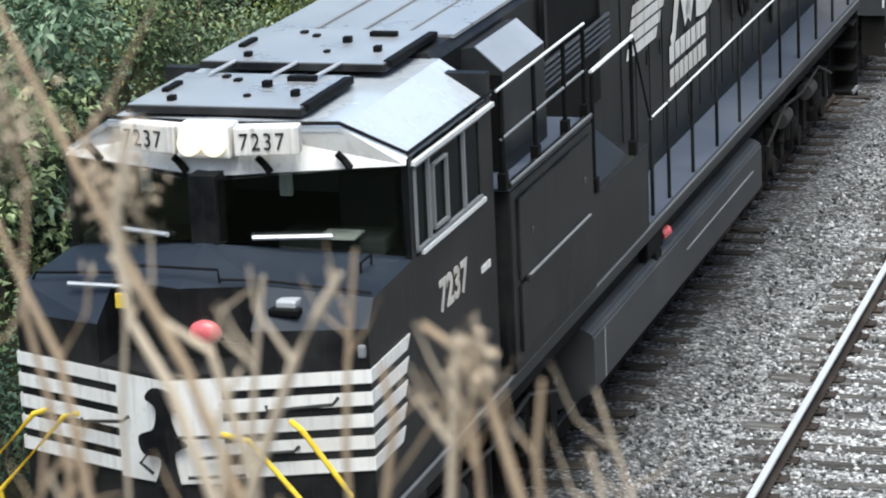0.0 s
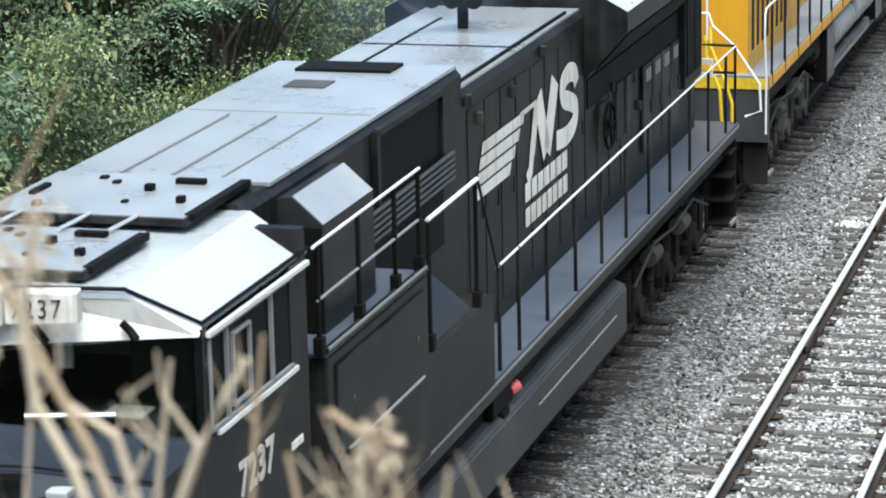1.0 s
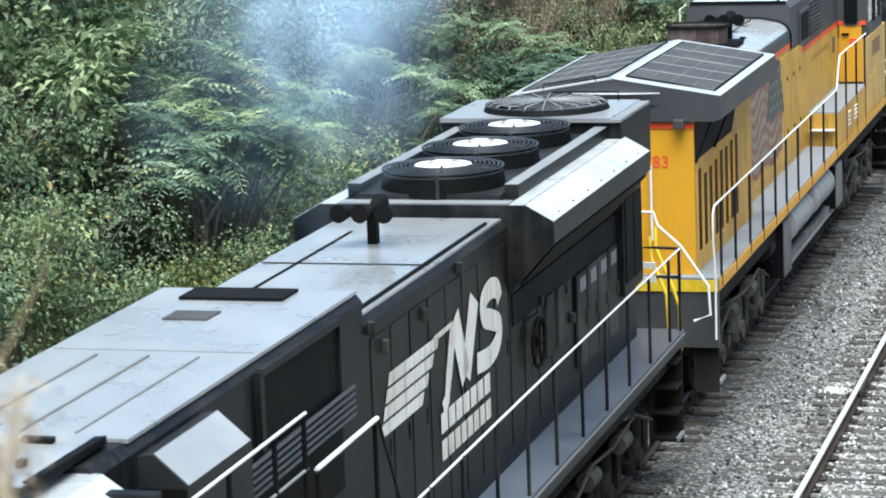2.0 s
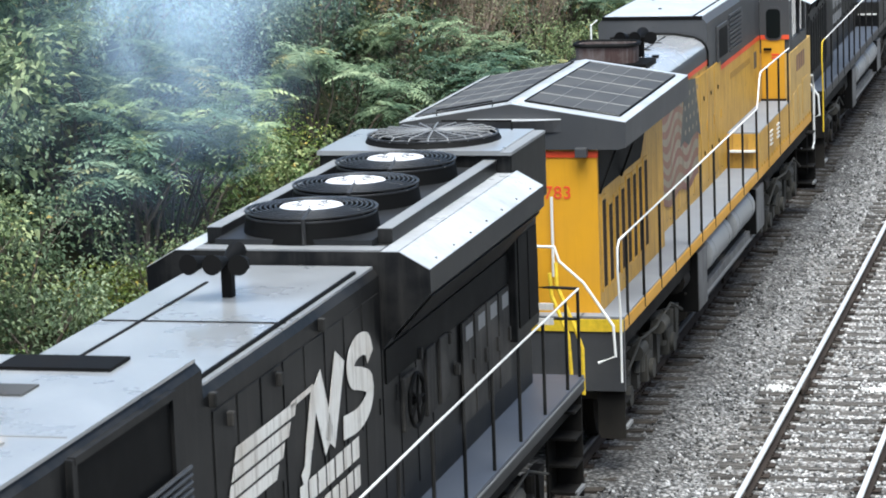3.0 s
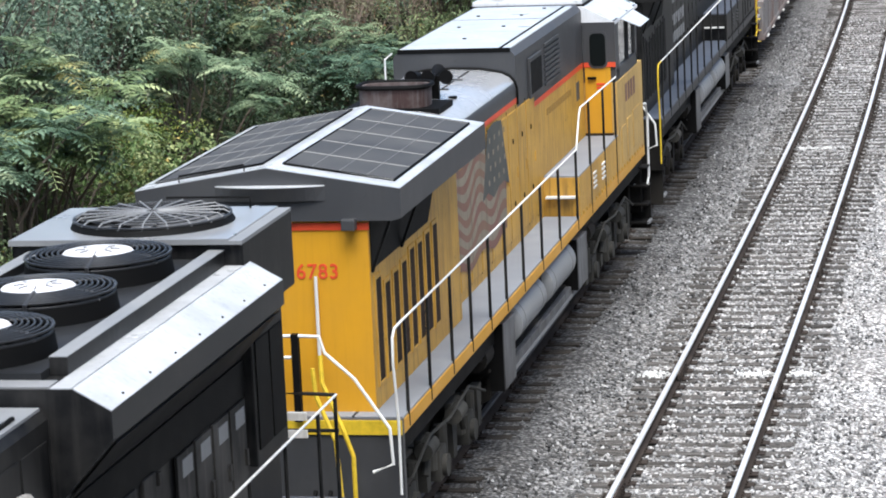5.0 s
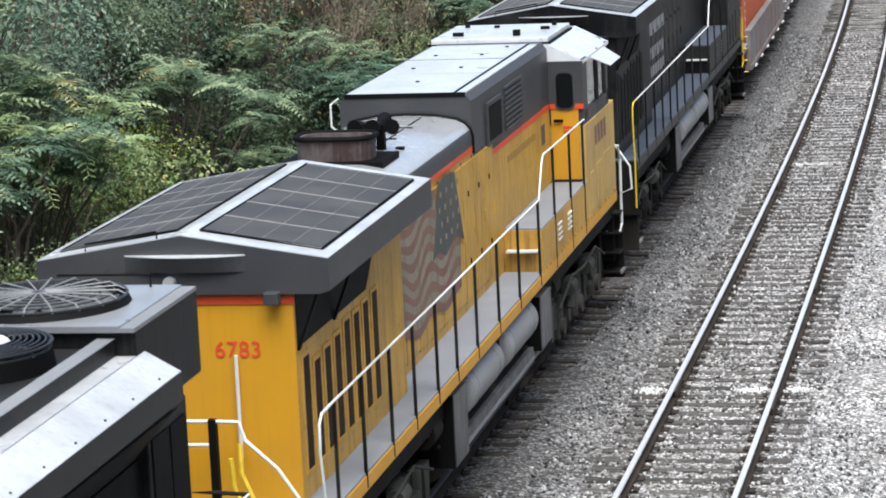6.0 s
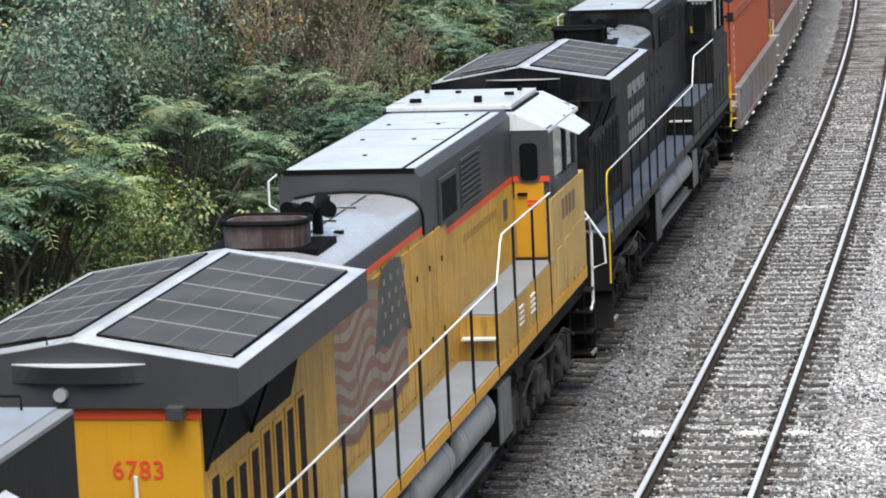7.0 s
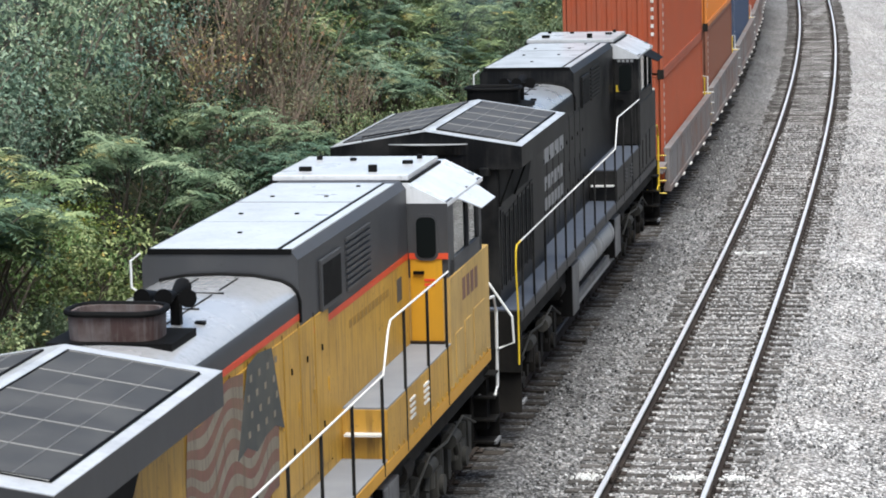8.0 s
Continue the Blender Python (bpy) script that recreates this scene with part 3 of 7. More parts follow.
def trucks(loco, centres, axle_gap=1.75, radius=0.52, frame_mat=None):
    for yc in centres:
        bm = bmesh.new()
        for sx in (-1, 1):
            prof = [(yc - 2.5, 0.62), (yc - 2.2, 0.9), (yc - 0.9, 0.98), (yc - 0.5, 0.8), (yc + 0.5, 0.8), (yc + 0.9, 0.98), (yc + 2.2, 0.9), (yc + 2.5, 0.62), (yc + 1.2, 0.58), (yc, 0.5), (yc - 1.2, 0.58)]
            extrude_x(bm, prof, sx * 1.0 - 0.07, sx * 1.0 + 0.07)
            for k in (-1, 0, 1):
                ya = yc + k * axle_gap
                box(bm, sx * 1.1 - 0.1, sx * 1.1 + 0.1, ya - 0.2, ya + 0.2, 0.36, 0.76, 0.03)
                drum(bm, (sx * 1.18, ya, 0.53), (sx * 1.26, ya, 0.53), 0.14, 14)
                for d in (-0.32, 0.32):
                    drum(bm, (sx * 1.1, ya + d, 0.55), (sx * 1.1, ya + d, 0.95), 0.085, 10)
            for k in (-1.5, -0.5, 0.5, 1.5):
                yl = yc + k * axle_gap * 0.92
                extrude_x(bm, [(yl - 0.16, 0.95), (yl + 0.16, 0.95), (yl + 0.09, 0.42), (yl - 0.09, 0.42)], sx * 1.12 - 0.06, sx * 1.12 + 0.06)
            for d in (-0.9, 0.9):
                tube(bm, ((sx * 1.2, yc + d, 1.15), (sx * 1.22, yc + d * 1.3, 0.7)), 0.05)
                box(bm, sx * 1.16 - 0.05, sx * 1.16 + 0.05, yc + d - 0.35, yc + d + 0.1, 0.95, 1.15, 0.02)
        box(bm, -0.9, 0.9, yc - 2.3, yc + 2.3, 0.6, 0.95, 0.05)
        smooth(part("truck_frame", bm, frame_mat or FRAME, loco, "dusty cast-steel truck side frame"))
        for d in (-1.3, 0.45):
            bm = bmesh.new()
            drum(bm, (1.24, yc + d, 1.02), (1.24, yc + d + 0.42, 1.02), 0.11, 16)
            drum(bm, (1.24, yc + d + 0.42, 1.02), (1.24, yc + d + 0.6, 1.0), 0.035, 8)
            smooth(part("brake_cylinder", bm, TRUCK_GREY, loco))
        bm = bmesh.new()
        tube(bm, [(1.28, yc - 2.3, 0.9), (1.3, yc - 1.2, 1.2), (1.3, yc, 1.12), (1.3, yc + 1.2, 1.22), (1.28, yc + 2.3, 0.9)], 0.02, 6)
        part("air_pipe", bm, TRUCK_GREY, loco)
        for k in (-1, 0, 1):
            bm = bmesh.new()
            for sx in (-1, 1):
                drum(bm, (sx * 0.70, 0, 0), (sx * 0.83, 0, 0), radius, 28)
                drum(bm, (sx * 0.67, 0, 0), (sx * 0.70, 0, 0), radius + 0.025, 28)
                for j in range(6):
                    aj = j * math.tau / 6
                    box(bm, sx * 0.85 - 0.02, sx * 0.85 + 0.02, 0.25 * math.cos(aj) - 0.03, 0.25 * math.cos(aj) + 0.03, 0.25 * math.sin(aj) - 0.03, 0.25 * math.sin(aj) + 0.03)
            drum(bm, (-0.95, 0, 0), (0.95, 0, 0), 0.09, 12)
            w = smooth(part("wheelset", bm, FRAME, loco))
            WHEELS.append((w, Vector((0, yc + k * axle_gap, radius)), radius))


def handrail(name, loco, tops, posts, foot, mat, post_mat=None, r=0.014, feet=0.0):
    """One rail with its stanchions as parts of their own."""
    bm = bmesh.new()
    tube(bm, tops, r)
    rail = smooth(part(name, bm, mat, loco), 60)
    for y, zt in posts:
        bm = bmesh.new()
        x = tops[0][0]
        tube(bm, ((x, y, foot), (x, y, zt)), 0.021, 6)
        if feet:
            box(bm, x - 0.04, x + 0.04, y - 0.05, y + 0.05, foot - feet, foot + 0.12, 0.01)
        part("stanchion", bm, post_mat or BLACK, loco)
    return rail


def horn_set(loco, y, z, x=0.0):
    bm = bmesh.new()
    box(bm, x - 0.05, x + 0.05, y - 0.05, y + 0.05, z, z + 0.28)
    box(bm, x - 0.2, x + 0.2, y - 0.04, y + 0.04, z + 0.26, z + 0.34)
    for k, dx in enumerate((-0.2, -0.02, 0.18)):
        for sgn in ((-1,) if k != 1 else (1, -1)):
            tube(bm, ((x + dx, y, z + 0.34), (x + dx * 1.1, y + sgn * 0.18, z + 0.35), (x + dx * 1.25, y + sgn * 0.36, z + 0.36)), 0.035, 14, 0.095)
    return smooth(part("horn", bm, DARK, loco, "black multi-chime air horn"))


def fan(loco, y, z, r, top, hub=0.33, parent_label="louvred radiator fan under a round wire guard"):
    """A raised shroud with ring guards, blades and a pale hub."""
    bm = bmesh.new()
    seg = 40
    rim = z + (top - z) * 0.82
    for rr, z0, z1 in ((r, z, rim),):
        outer = [[bm.verts.new((q * math.cos(k * math.tau / seg), y + q * math.sin(k * math.tau / seg), zz)) for k in range(seg)] for q, zz in ((rr + 0.03, z0), (rr, z1), (rr - 0.025, z1), (rr - 0.04, z0 + 0.01))]
        for a, c in zip(outer, outer[1:]):
            for k in range(seg):
                bm.faces.new((a[k], a[(k + 1) % seg], c[(k + 1) % seg], c[k]))
        bm.faces.new(outer[-1])
    shroud = smooth(part("radiator_fan", bm, DARK, loco, parent_label))
    bm = bmesh.new()
    rings = 7
    for q in [hub + 0.03 + (r - 0.03 - hub) * i / (rings - 1) for i in range(rings)]:
        ring = [(q * math.cos(k * math.tau / 36), y + q * math.sin(k * math.tau / 36), top + 0.035 - 0.03 * (q / r) ** 4) for k in range(37)]
        tube(bm, ring, 0.0115 if hub > 0.1 else 0.007, 6)
    for zz in (rim + 0.01, top):
        tube(bm, [((r - 0.012) * math.cos(k * math.tau / 36), y + (r - 0.012) * math.sin(k * math.tau / 36), zz) for k in range(37)], 0.0115, 6)
    if hub < 0.1:
        tagged(smooth(part("guard", bm, GUARD, shroud), 60), kind="stuff")
        bm = bmesh.new()
    for k in range(6 if hub > 0.1 else 20):
        a = k * math.tau / (6 if hub > 0.1 else 20) - 1.4
        lift = 0.0 if hub > 0.1 else 0.015
        tube(bm, ((hub * math.cos(a), y + hub * math.sin(a), top + 0.03 + lift), (r * 0.9 * math.cos(a), y + r * 0.9 * math.sin(a), top + 0.02 + lift), (r * math.cos(a), y + r * math.sin(a), rim)), 0.011 if hub > 0.1 else 0.009, 5)
    if hub > 0.1:
        tagged(smooth(part("guard", bm, GUARD, shroud), 60), kind="stuff")
    else:
        pieces("spoke", bm, CYL_GREY, shroud)
    bm = bmesh.new()
    for k in range(8):
        a = k * math.tau / 8
        d, e = Vector((math.cos(a), math.sin(a), 0)), Vector((-math.sin(a), math.cos(a), 0))
        c0 = Vector((0, y, top - 0.15 if hub > 0.1 else top - 0.05))
        slab(bm, [c0 + d * hub * 0.8 - e * 0.1, c0 + d * (r - 0.09) - e * 0.16 + Vector((0, 0, -0.05)), c0 + d * (r - 0.09) + e * 0.16 + Vector((0, 0, 0.03)), c0 + d * hub * 0.8 + e * 0.1], 0.01)
    pieces("fan_blade", bm, DARK if hub > 0.1 else UNDER_GREY, shroud)
    if hub > 0.1:
        bm = bmesh.new()
        tube(bm, ((0.12, y - r - 0.02, z + 0.02), (0.12, y - r - 0.03, rim + 0.05), (0.11, y - r + 0.14, top + 0.02), (0.08, y - hub, top + 0.04)), 0.022, 6)
        part("guard_strut", bm, TANK_GREY, shroud)
    if hub > 0.1:
        bm = bmesh.new()
        pts = [(hub * 0.5, top + 0.045), (hub * 0.93, top + 0.035), (hub, top + 0.01), (hub, top - 0.05)]
        rings = [[bm.verts.new((q * math.cos(k * math.tau / 28), y + q * math.sin(k * math.tau / 28), zz)) for k in range(28)] for q, zz in pts]
        bm.faces.new(rings[0])
        for a, c in zip(rings, rings[1:]):
            for k in range(28):
                bm.faces.new((a[k], a[(k + 1) % 28], c[(k + 1) % 28], c[k]))
        box(bm, -0.09, 0.09, y - 0.06, y + 0.06, top + 0.04, top + 0.075, 0.01)
        cap = smooth(part("hub_cap", bm, FAN_HUB, shroud, "pale painted hub cap"))
        bm = bmesh.new()
        for k in range(8):
            a = k * math.tau / 8 + 0.2
            tube(bm, ((hub * 0.35 * math.cos(a), y + hub * 0.35 * math.sin(a), top + 0.05), (hub * 0.62 * math.cos(a), y + hub * 0.62 * math.sin(a), top + 0.045)), 0.007, 4)
        pieces("hub_rib", bm, GREY, cap)
    return shroud


def doors(loco, x, ys, z0, z1, mat, w=0.02):
    """Hood doors as thin raised plates with a latch each."""
    for y0, y1 in ys:
        bm = boxes((x, x + w, y0 + 0.015, y1 - 0.015, z0, z1), bevel=0.006)
        box(bm, x + w, x + w * 1.9, y1 - 0.12, y1 - 0.07, (z0 + z1) / 2 - 0.08, (z0 + z1) / 2 + 0.08)
        part("hood_door", bm, mat, loco)


def couplers(loco, ends):
    for y, d in ends:
        bm = boxes((-0.12, 0.12, min(y, y + d * 0.75), max(y, y + d * 0.75), 0.78, 1.0))
        box(bm, -0.2, 0.2, min(y + d * 0.5, y + d * 0.85), max(y + d * 0.5, y + d * 0.85), 0.72, 1.05, 0.05)
        part("coupler", bm, FRAME, loco)
        bm = bmesh.new()
        for x in (-0.5, 0.45, 0.62):
            tube(bm, [(x, y, 1.1), (x, y + d * 0.25, 0.75), (x * 0.9, y + d * 0.5, 0.62), (x * 0.8, y + d * 0.8, 0.8)], 0.025, 6)
        pieces("air_hose", bm, DARK, loco)


def end_steps(loco, y, d, x=1.32):
    """Step wells at a platform's corners."""
    for sx in (-1, 1):
        bm = bmesh.new()
        for k in range(4):
            z = 0.42 + 0.33 * k
            box(bm, sx * x - 0.22, sx * x + 0.12, y - 0.2, y + 0.2, z, z + 0.03)
        box(bm, sx * x - 0.24, sx * x - 0.21, y - 0.24, y + 0.24, 0.35, 1.75)
        box(bm, sx * x - 0.22, sx * x + 0.12, y + d * 0.22 - 0.015, y + d * 0.22 + 0.015, 0.3, 1.75)
        well = part("step_well", bm, FRAME, loco)
        xe = sx * (x + 0.12)
        part("tread_edge", boxes((xe - 0.02, xe + 0.02, y - 0.2, y + 0.2, 0.415, 0.46)), CYL_GREY, well)


# ---- the leading black locomotive
def black_locomotive():
    loco = thing("diesel_locomotive", "black wide-nosed diesel locomotive with white nose stripes, leading the train", "locomotive", "locomotives of the train")
    MOVERS.append((loco, 19.1))
    # underframe and walkways
    part("underframe", boxes((-1.3, 1.3, 0.5, 21.9, 1.3, 1.72), bevel=0.02), DARK, loco)
    for sx in (-1, 1):
        part("side_sill", boxes((min(sx * 1.3, sx * 1.455), max(sx * 1.3, sx * 1.455), 0.55, 21.9, 1.58, 1.735), bevel=0.012), DULL_BLACK, loco, "dusty black side sill")
        part("sill_edge", boxes((min(sx * 1.455, sx * 1.462), max(sx * 1.455, sx * 1.462), 0.6, 21.9, 1.7, 1.73)), CYL_GREY, loco, "pale sill edge")
    pieces("walkway", boxes((0.9, 1.45, 8.9, 21.9, 1.737, 1.765), (-1.45, -0.9, 3.5, 21.9, 1.737, 1.765), (-0.9, 0.9, 21.4, 21.9, 1.737, 1.765)), WALK_DARK, loco, "blue-black non-slip walkway")
    # nose
    low = [(-1.44, 1.35), (-1.44, 0.18), (0, -0.36), (1.44, 0.18), (1.44, 1.35)]
    bm = bmesh.new()
    f, w_m, s_m = (0, 0.03, 3.53), (0, 0.57, 3.74), (0, 0.1, 2.96)
    low_c, top_c = (0, -0.36, 1.5), (0, -0.36, 2.96)
    bm.faces.new([bm.verts.new((x, y, 1.5)) for x, y in low])
    for sx in (-1, 1):
        side_p = lambda x, y, z: (sx * x, y, z)
        back_lo, corner_lo, edge_lo = side_p(1.44, 1.35, 1.5), side_p(1.44, 0.18, 1.5), side_p(0.62, -0.1275, 1.5)
        corner, edge_hi, edge_mid = side_p(1.44, 0.18, 3.24), side_p(0.62, -0.1275, 3.27), side_p(0.62, -0.1275, 2.96)
        crest, brink, sill_in, back_hi = side_p(1.44, 0.33, 3.44), side_p(0.6, 0.2, 3.53), side_p(0.6, 0.26, 2.96), side_p(1.44, 1.35, 3.47)
        polys(bm, (back_lo, corner_lo, corner, crest, back_hi), (corner_lo, edge_lo, edge_mid, edge_hi, corner), (edge_hi, brink, crest, corner),
              (edge_hi, edge_mid, sill_in, brink), (edge_lo, low_c, top_c, edge_mid), (edge_mid, top_c, s_m, sill_in), (brink, sill_in, s_m, f), (f, w_m, back_hi, crest, brink))
    bmesh.ops.recalc_face_normals(bm, faces=bm.faces[:])
    # Upturned faces take the lighter black that paints their sky sheen.
    for fc in bm.faces:
        fc.material_index = 1 if fc.normal.z > 0.4 and fc.calc_center_median().z > 3.1 else 0
    nose = part("nose", bm, (BLACK, NOSE_SHEEN), loco)
    bm = bmesh.new()
    for p in ([(-1.36, 0.36, 3.46), (-1.3, 0.3, 3.53), (-0.62, 0.22, 3.58), (-0.44, 0.17, 3.58)], [(-0.42, 0.2, 3.55), (-0.42, 0.17, 3.66), (0.28, 0.14, 3.66), (0.28, 0.17, 3.55)], [(0.3, 0.12, 3.59), (0.6, 0.21, 3.57), (1.42, 0.35, 3.47)], [(1.2, 0.75, 3.5), (1.2, 0.75, 3.58), (1.2, 1.0, 3.58), (1.2, 1.0, 3.5)]):
        tube(bm, p, 0.011, 6)
    pieces("grab_iron", bm, DARK, nose)
    # Bright trim strip along the nose's front edge, no lamp.
    bm = bmesh.new()
    tube(bm, ((-0.96, 0.14, 3.5), (-0.45, 0.08, 3.515)), 0.017, 6)
    part("trim_strip", bm, SILVER, nose, "bright trim strip")
    part("sand_filler", boxes((0.76, 0.92, 0.06, 0.2, 3.4, 3.46), bevel=0.015), SILVER, nose, "round sand filler cap")
    # Dark block for the shade in the filler's recess.
    part("filler_recess", boxes((0.72, 0.96, 0.0, 0.1, 3.36, 3.41), bevel=0.01), DARK, nose)
    part("yellow_tag", boxes((-0.52, -0.42, 0.02, 0.05, 3.36, 3.47)), RAIL_YELLOW, nose)
    part("class_lamp", boxes((1.36, 1.42, 0.13, 0.19, 3.02, 3.12), bevel=0.02), CYL_GREY, nose)
    bm = bmesh.new()
    bmesh.ops.create_uvsphere(bm, u_segments=18, v_segments=12, radius=0.115, matrix=Matrix.Translation((0.2, 0.02, 3.2)) @ Matrix.Diagonal((1.15, 0.6, 0.85, 1)))
    smooth(part("marker_lamp", bm, RED_LENS, nose, "pinkish red round marker lamp"))
    bm = bmesh.new()
    tube(bm, ((0.3, -0.02, 3.14), (0.52, 0.0, 3.13), (0.54, 0.0, 3.17)), 0.012, 6)
    part("latch_bar", bm, DARK, nose)
    # white stripes that wrap round the nose, and the white emblem panel
    slope = 0.54 / 1.44
    for k in range(5):
        z1 = 2.93 - 0.172 * k
        z0 = z1 - 0.105
        for sx in (-1, 1):
            x_in = 0.36 if sx > 0 else 0.42
            if k == 4 and sx > 0:
                x_in = 0.1
            bm = bmesh.new()
            y_in, y_out = -0.36 + slope * x_in - 0.012, 0.18 - 0.012
            q = [(sx * x_in, y_in, z0), (sx * 1.452, y_out, z0), (sx * 1.452, y_out, z1), (sx * x_in, y_in, z1)]
            slab(bm, q if sx > 0 else q[::-1], 0.006)
            q = [(sx * 1.445, 0.16, z0), (sx * 1.445, 1.02 - 0.05 * k, z0 + 0.0), (sx * 1.445, 1.1 - 0.05 * k, z1), (sx * 1.445, 0.16, z1)]
            slab(bm, q if sx > 0 else q[::-1], 0.008)
            part("nose_stripe", bm, WHITE, nose, "white warning stripe")
    for sx in (-1, 1):
        bm = bmesh.new()
        xs = (0.0, 0.40 if sx > 0 else 0.46)
        q = [(sx * xs[0], -0.375, 2.12), (sx * xs[1], -0.375 + slope * xs[1], 2.1), (sx * xs[1], -0.375 + slope * xs[1], 2.93), (sx * xs[0], -0.375, 2.93)]
        slab(bm, q if sx > 0 else q[::-1], 0.006)
        part("emblem_panel", bm, WHITE, nose, "white emblem panel")
    bm = bmesh.new()
    sil = outline([(-0.12, 2.1), (-0.05, 2.32), (-0.19, 2.36), (-0.22, 2.5), (-0.1, 2.56), (-0.07, 2.72), (-0.15, 2.8), (-0.08, 2.88), (0.06, 2.84), (0.13, 2.7), (0.05, 2.68), (0.09, 2.52), (0.17, 2.44), (0.1, 2.4), (0.06, 2.34), (0.1, 2.1)])
    extrude_y(bm, sil, -0.402, -0.388)
    part("emblem_shape", bm, BLACK, nose)
    bm = bmesh.new()
    for p in ([(0.72, -0.15, 2.7), (0.74, -0.2, 2.68), (1.2, -0.02, 2.7), (1.22, 0.05, 2.73)], [(0.2, -0.31, 2.34), (0.22, -0.36, 2.33), (0.9, -0.1, 2.34), (0.92, -0.04, 2.36)], [(-0.35, -0.27, 2.6), (-0.38, -0.33, 2.58), (-0.8, -0.16, 2.5), (-0.82, -0.1, 2.5)], [(0.08, -0.4, 2.5), (0.5, -0.24, 2.48)], [(0.15, -0.38, 2.18), (0.55, -0.22, 2.17)], [(-0.12, -0.42, 2.4), (-0.2, -0.44, 2.3), (-0.1, -0.44, 2.22)]):
        tube(bm, p, 0.014, 6)
    pieces("front_grab_iron", bm, BLACK, nose)
    for p in ([(1.05, -0.5, 2.72), (1.17, -0.6, 2.69), (1.52, -0.6, 2.22)], [(0.6, -0.75, 2.68), (0.83, -0.8, 2.66), (1.2, -0.8, 2.24)], [(-0.6, -0.6, 2.72), (-0.72, -0.6, 2.69), (-1.3, -0.6, 2.07)], [(-0.9, -0.5, 2.7), (-1.02, -0.5, 2.66), (-1.5, -0.5, 2.15)]):
        bm = bmesh.new()
        tube(bm, [*p, (p[-1][0] * 0.95, p[-1][1] + 0.05, 1.2)], 0.022, 8)
        pieces("front_handrail", bm, RAIL_YELLOW, loco, "yellow tubular front handrail")
    part("pilot", boxes((-1.4, 1.4, -0.75, 0.6, 1.1, 1.5), (-1.35, 1.35, -0.8, -0.6, 0.25, 1.2), bevel=0.03), DARK, loco)
    # cab: shell with openings, roof and brow
    bm = boxes((-1.44, 1.44, 1.35, 3.5, 1.735, 3.46))
    cab = part("cab", bm, BLACK, loco)
    part("cab_back", boxes((-1.44, 1.44, 3.38, 3.5, 3.462, 4.5)), BLACK, cab)
    bm = bmesh.new()
    for sx in (-1, 1):
        x0, x1 = min(sx * 1.38, sx * 1.44), max(sx * 1.38, sx * 1.44)
        for y0, y1 in ((1.28, 1.38), (3.12, 3.38)):
            box(bm, x0, x1, y0, y1, 3.46, 4.27)
    box(bm, -0.11, 0.11, 0.6, 0.8, 3.7, 4.26)
    pieces("window_pillar", bm, BLACK, cab)
    bm = bmesh.new()
    r_fr, r_rr = (1.43, 1.31, 4.28), (1.43, 3.58, 4.28)
    t_f, t_m, t_r = (0.97, 1.08, 4.56), (0, 0.89, 4.58), (0.97, 3.62, 4.57)
    mir = lambda p: (-p[0], p[1], p[2])
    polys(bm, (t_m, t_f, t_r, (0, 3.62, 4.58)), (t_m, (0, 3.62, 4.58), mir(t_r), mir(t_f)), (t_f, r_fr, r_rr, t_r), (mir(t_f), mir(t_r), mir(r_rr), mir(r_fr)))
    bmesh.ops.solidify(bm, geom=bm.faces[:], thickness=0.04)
    # The sheet is black paint; its paleness is the sky's gleam painted in.
    part("cab_roof", bm, CAB_SKYLIT, loco, "black cab roof painted pale for sky sheen")
    bm = bmesh.new()
    b_m, b_s = (0, 0.76, 4.22), (1.43, 1.25, 4.23)
    polys(bm, (b_m, b_s, r_fr, t_f, t_m), (b_m, t_m, mir(t_f), mir(r_fr), mir(b_s)))
    bmesh.ops.solidify(bm, geom=bm.faces[:], thickness=0.03)
    brow = part("brow", bm, WHITE, loco, "white visor band over the windshield")
    for sx in (-1, 1):
        bm = bmesh.new()
        tube(bm, [(sx * x, y, z + 0.03) for x, y, z in (t_m, t_f, r_fr, r_rr)], 0.017, 5)
        part("roof_edge", bm, DARK, loco)
    bm = bmesh.new()
    for x in (-1.1, -0.25, 0.42, 1.0):
        y = 0.76 + 0.34 * abs(x) - 0.03
        tube(bm, ((x - 0.05, y - 0.02, 4.36), (x, y, 4.3), (x + 0.05, y - 0.01, 4.24)), 0.03, 6)
    pieces("wiper_motor", bm, DARK, brow)
    for sx in (-1, 1):
        bm = bmesh.new()
        polys(bm, ((sx * 0.1, 0.62, 3.75), (sx * 1.4, 1.27, 3.5), (sx * 1.4, 1.3, 4.22), (sx * 0.1, 0.64, 4.22)))
        bmesh.ops.solidify(bm, geom=bm.faces[:], thickness=0.012)
        pane = part("windshield", bm, GLASS, loco, "tinted windshield pane")
        pane.visible_shadow = False
        bm = bmesh.new()
        tube(bm, ((sx * 0.35, 0.7, 3.76), (sx * 0.9, 0.98, 3.72)), 0.02, 6)
        part("wiper", bm, SILVER, pane)
        # side window with sliding frames
        bm = bmesh.new()
        x = sx * 1.435
        for y0, y1, z0, z1 in ((2.66, 2.69, 3.52, 4.2), (1.38, 3.14, 3.5, 3.525), (1.38, 3.14, 4.175, 4.2), (1.38, 1.405, 3.5, 4.2), (1.72, 1.75, 3.52, 4.2), (1.84, 1.865, 3.56, 4.1), (2.2, 2.22, 3.56, 4.1), (1.84, 2.2, 3.56, 3.585), (1.84, 2.2, 4.08, 4.1)):
            box(bm, x - 0.02, x + 0.025, y0, y1, z0, z1)
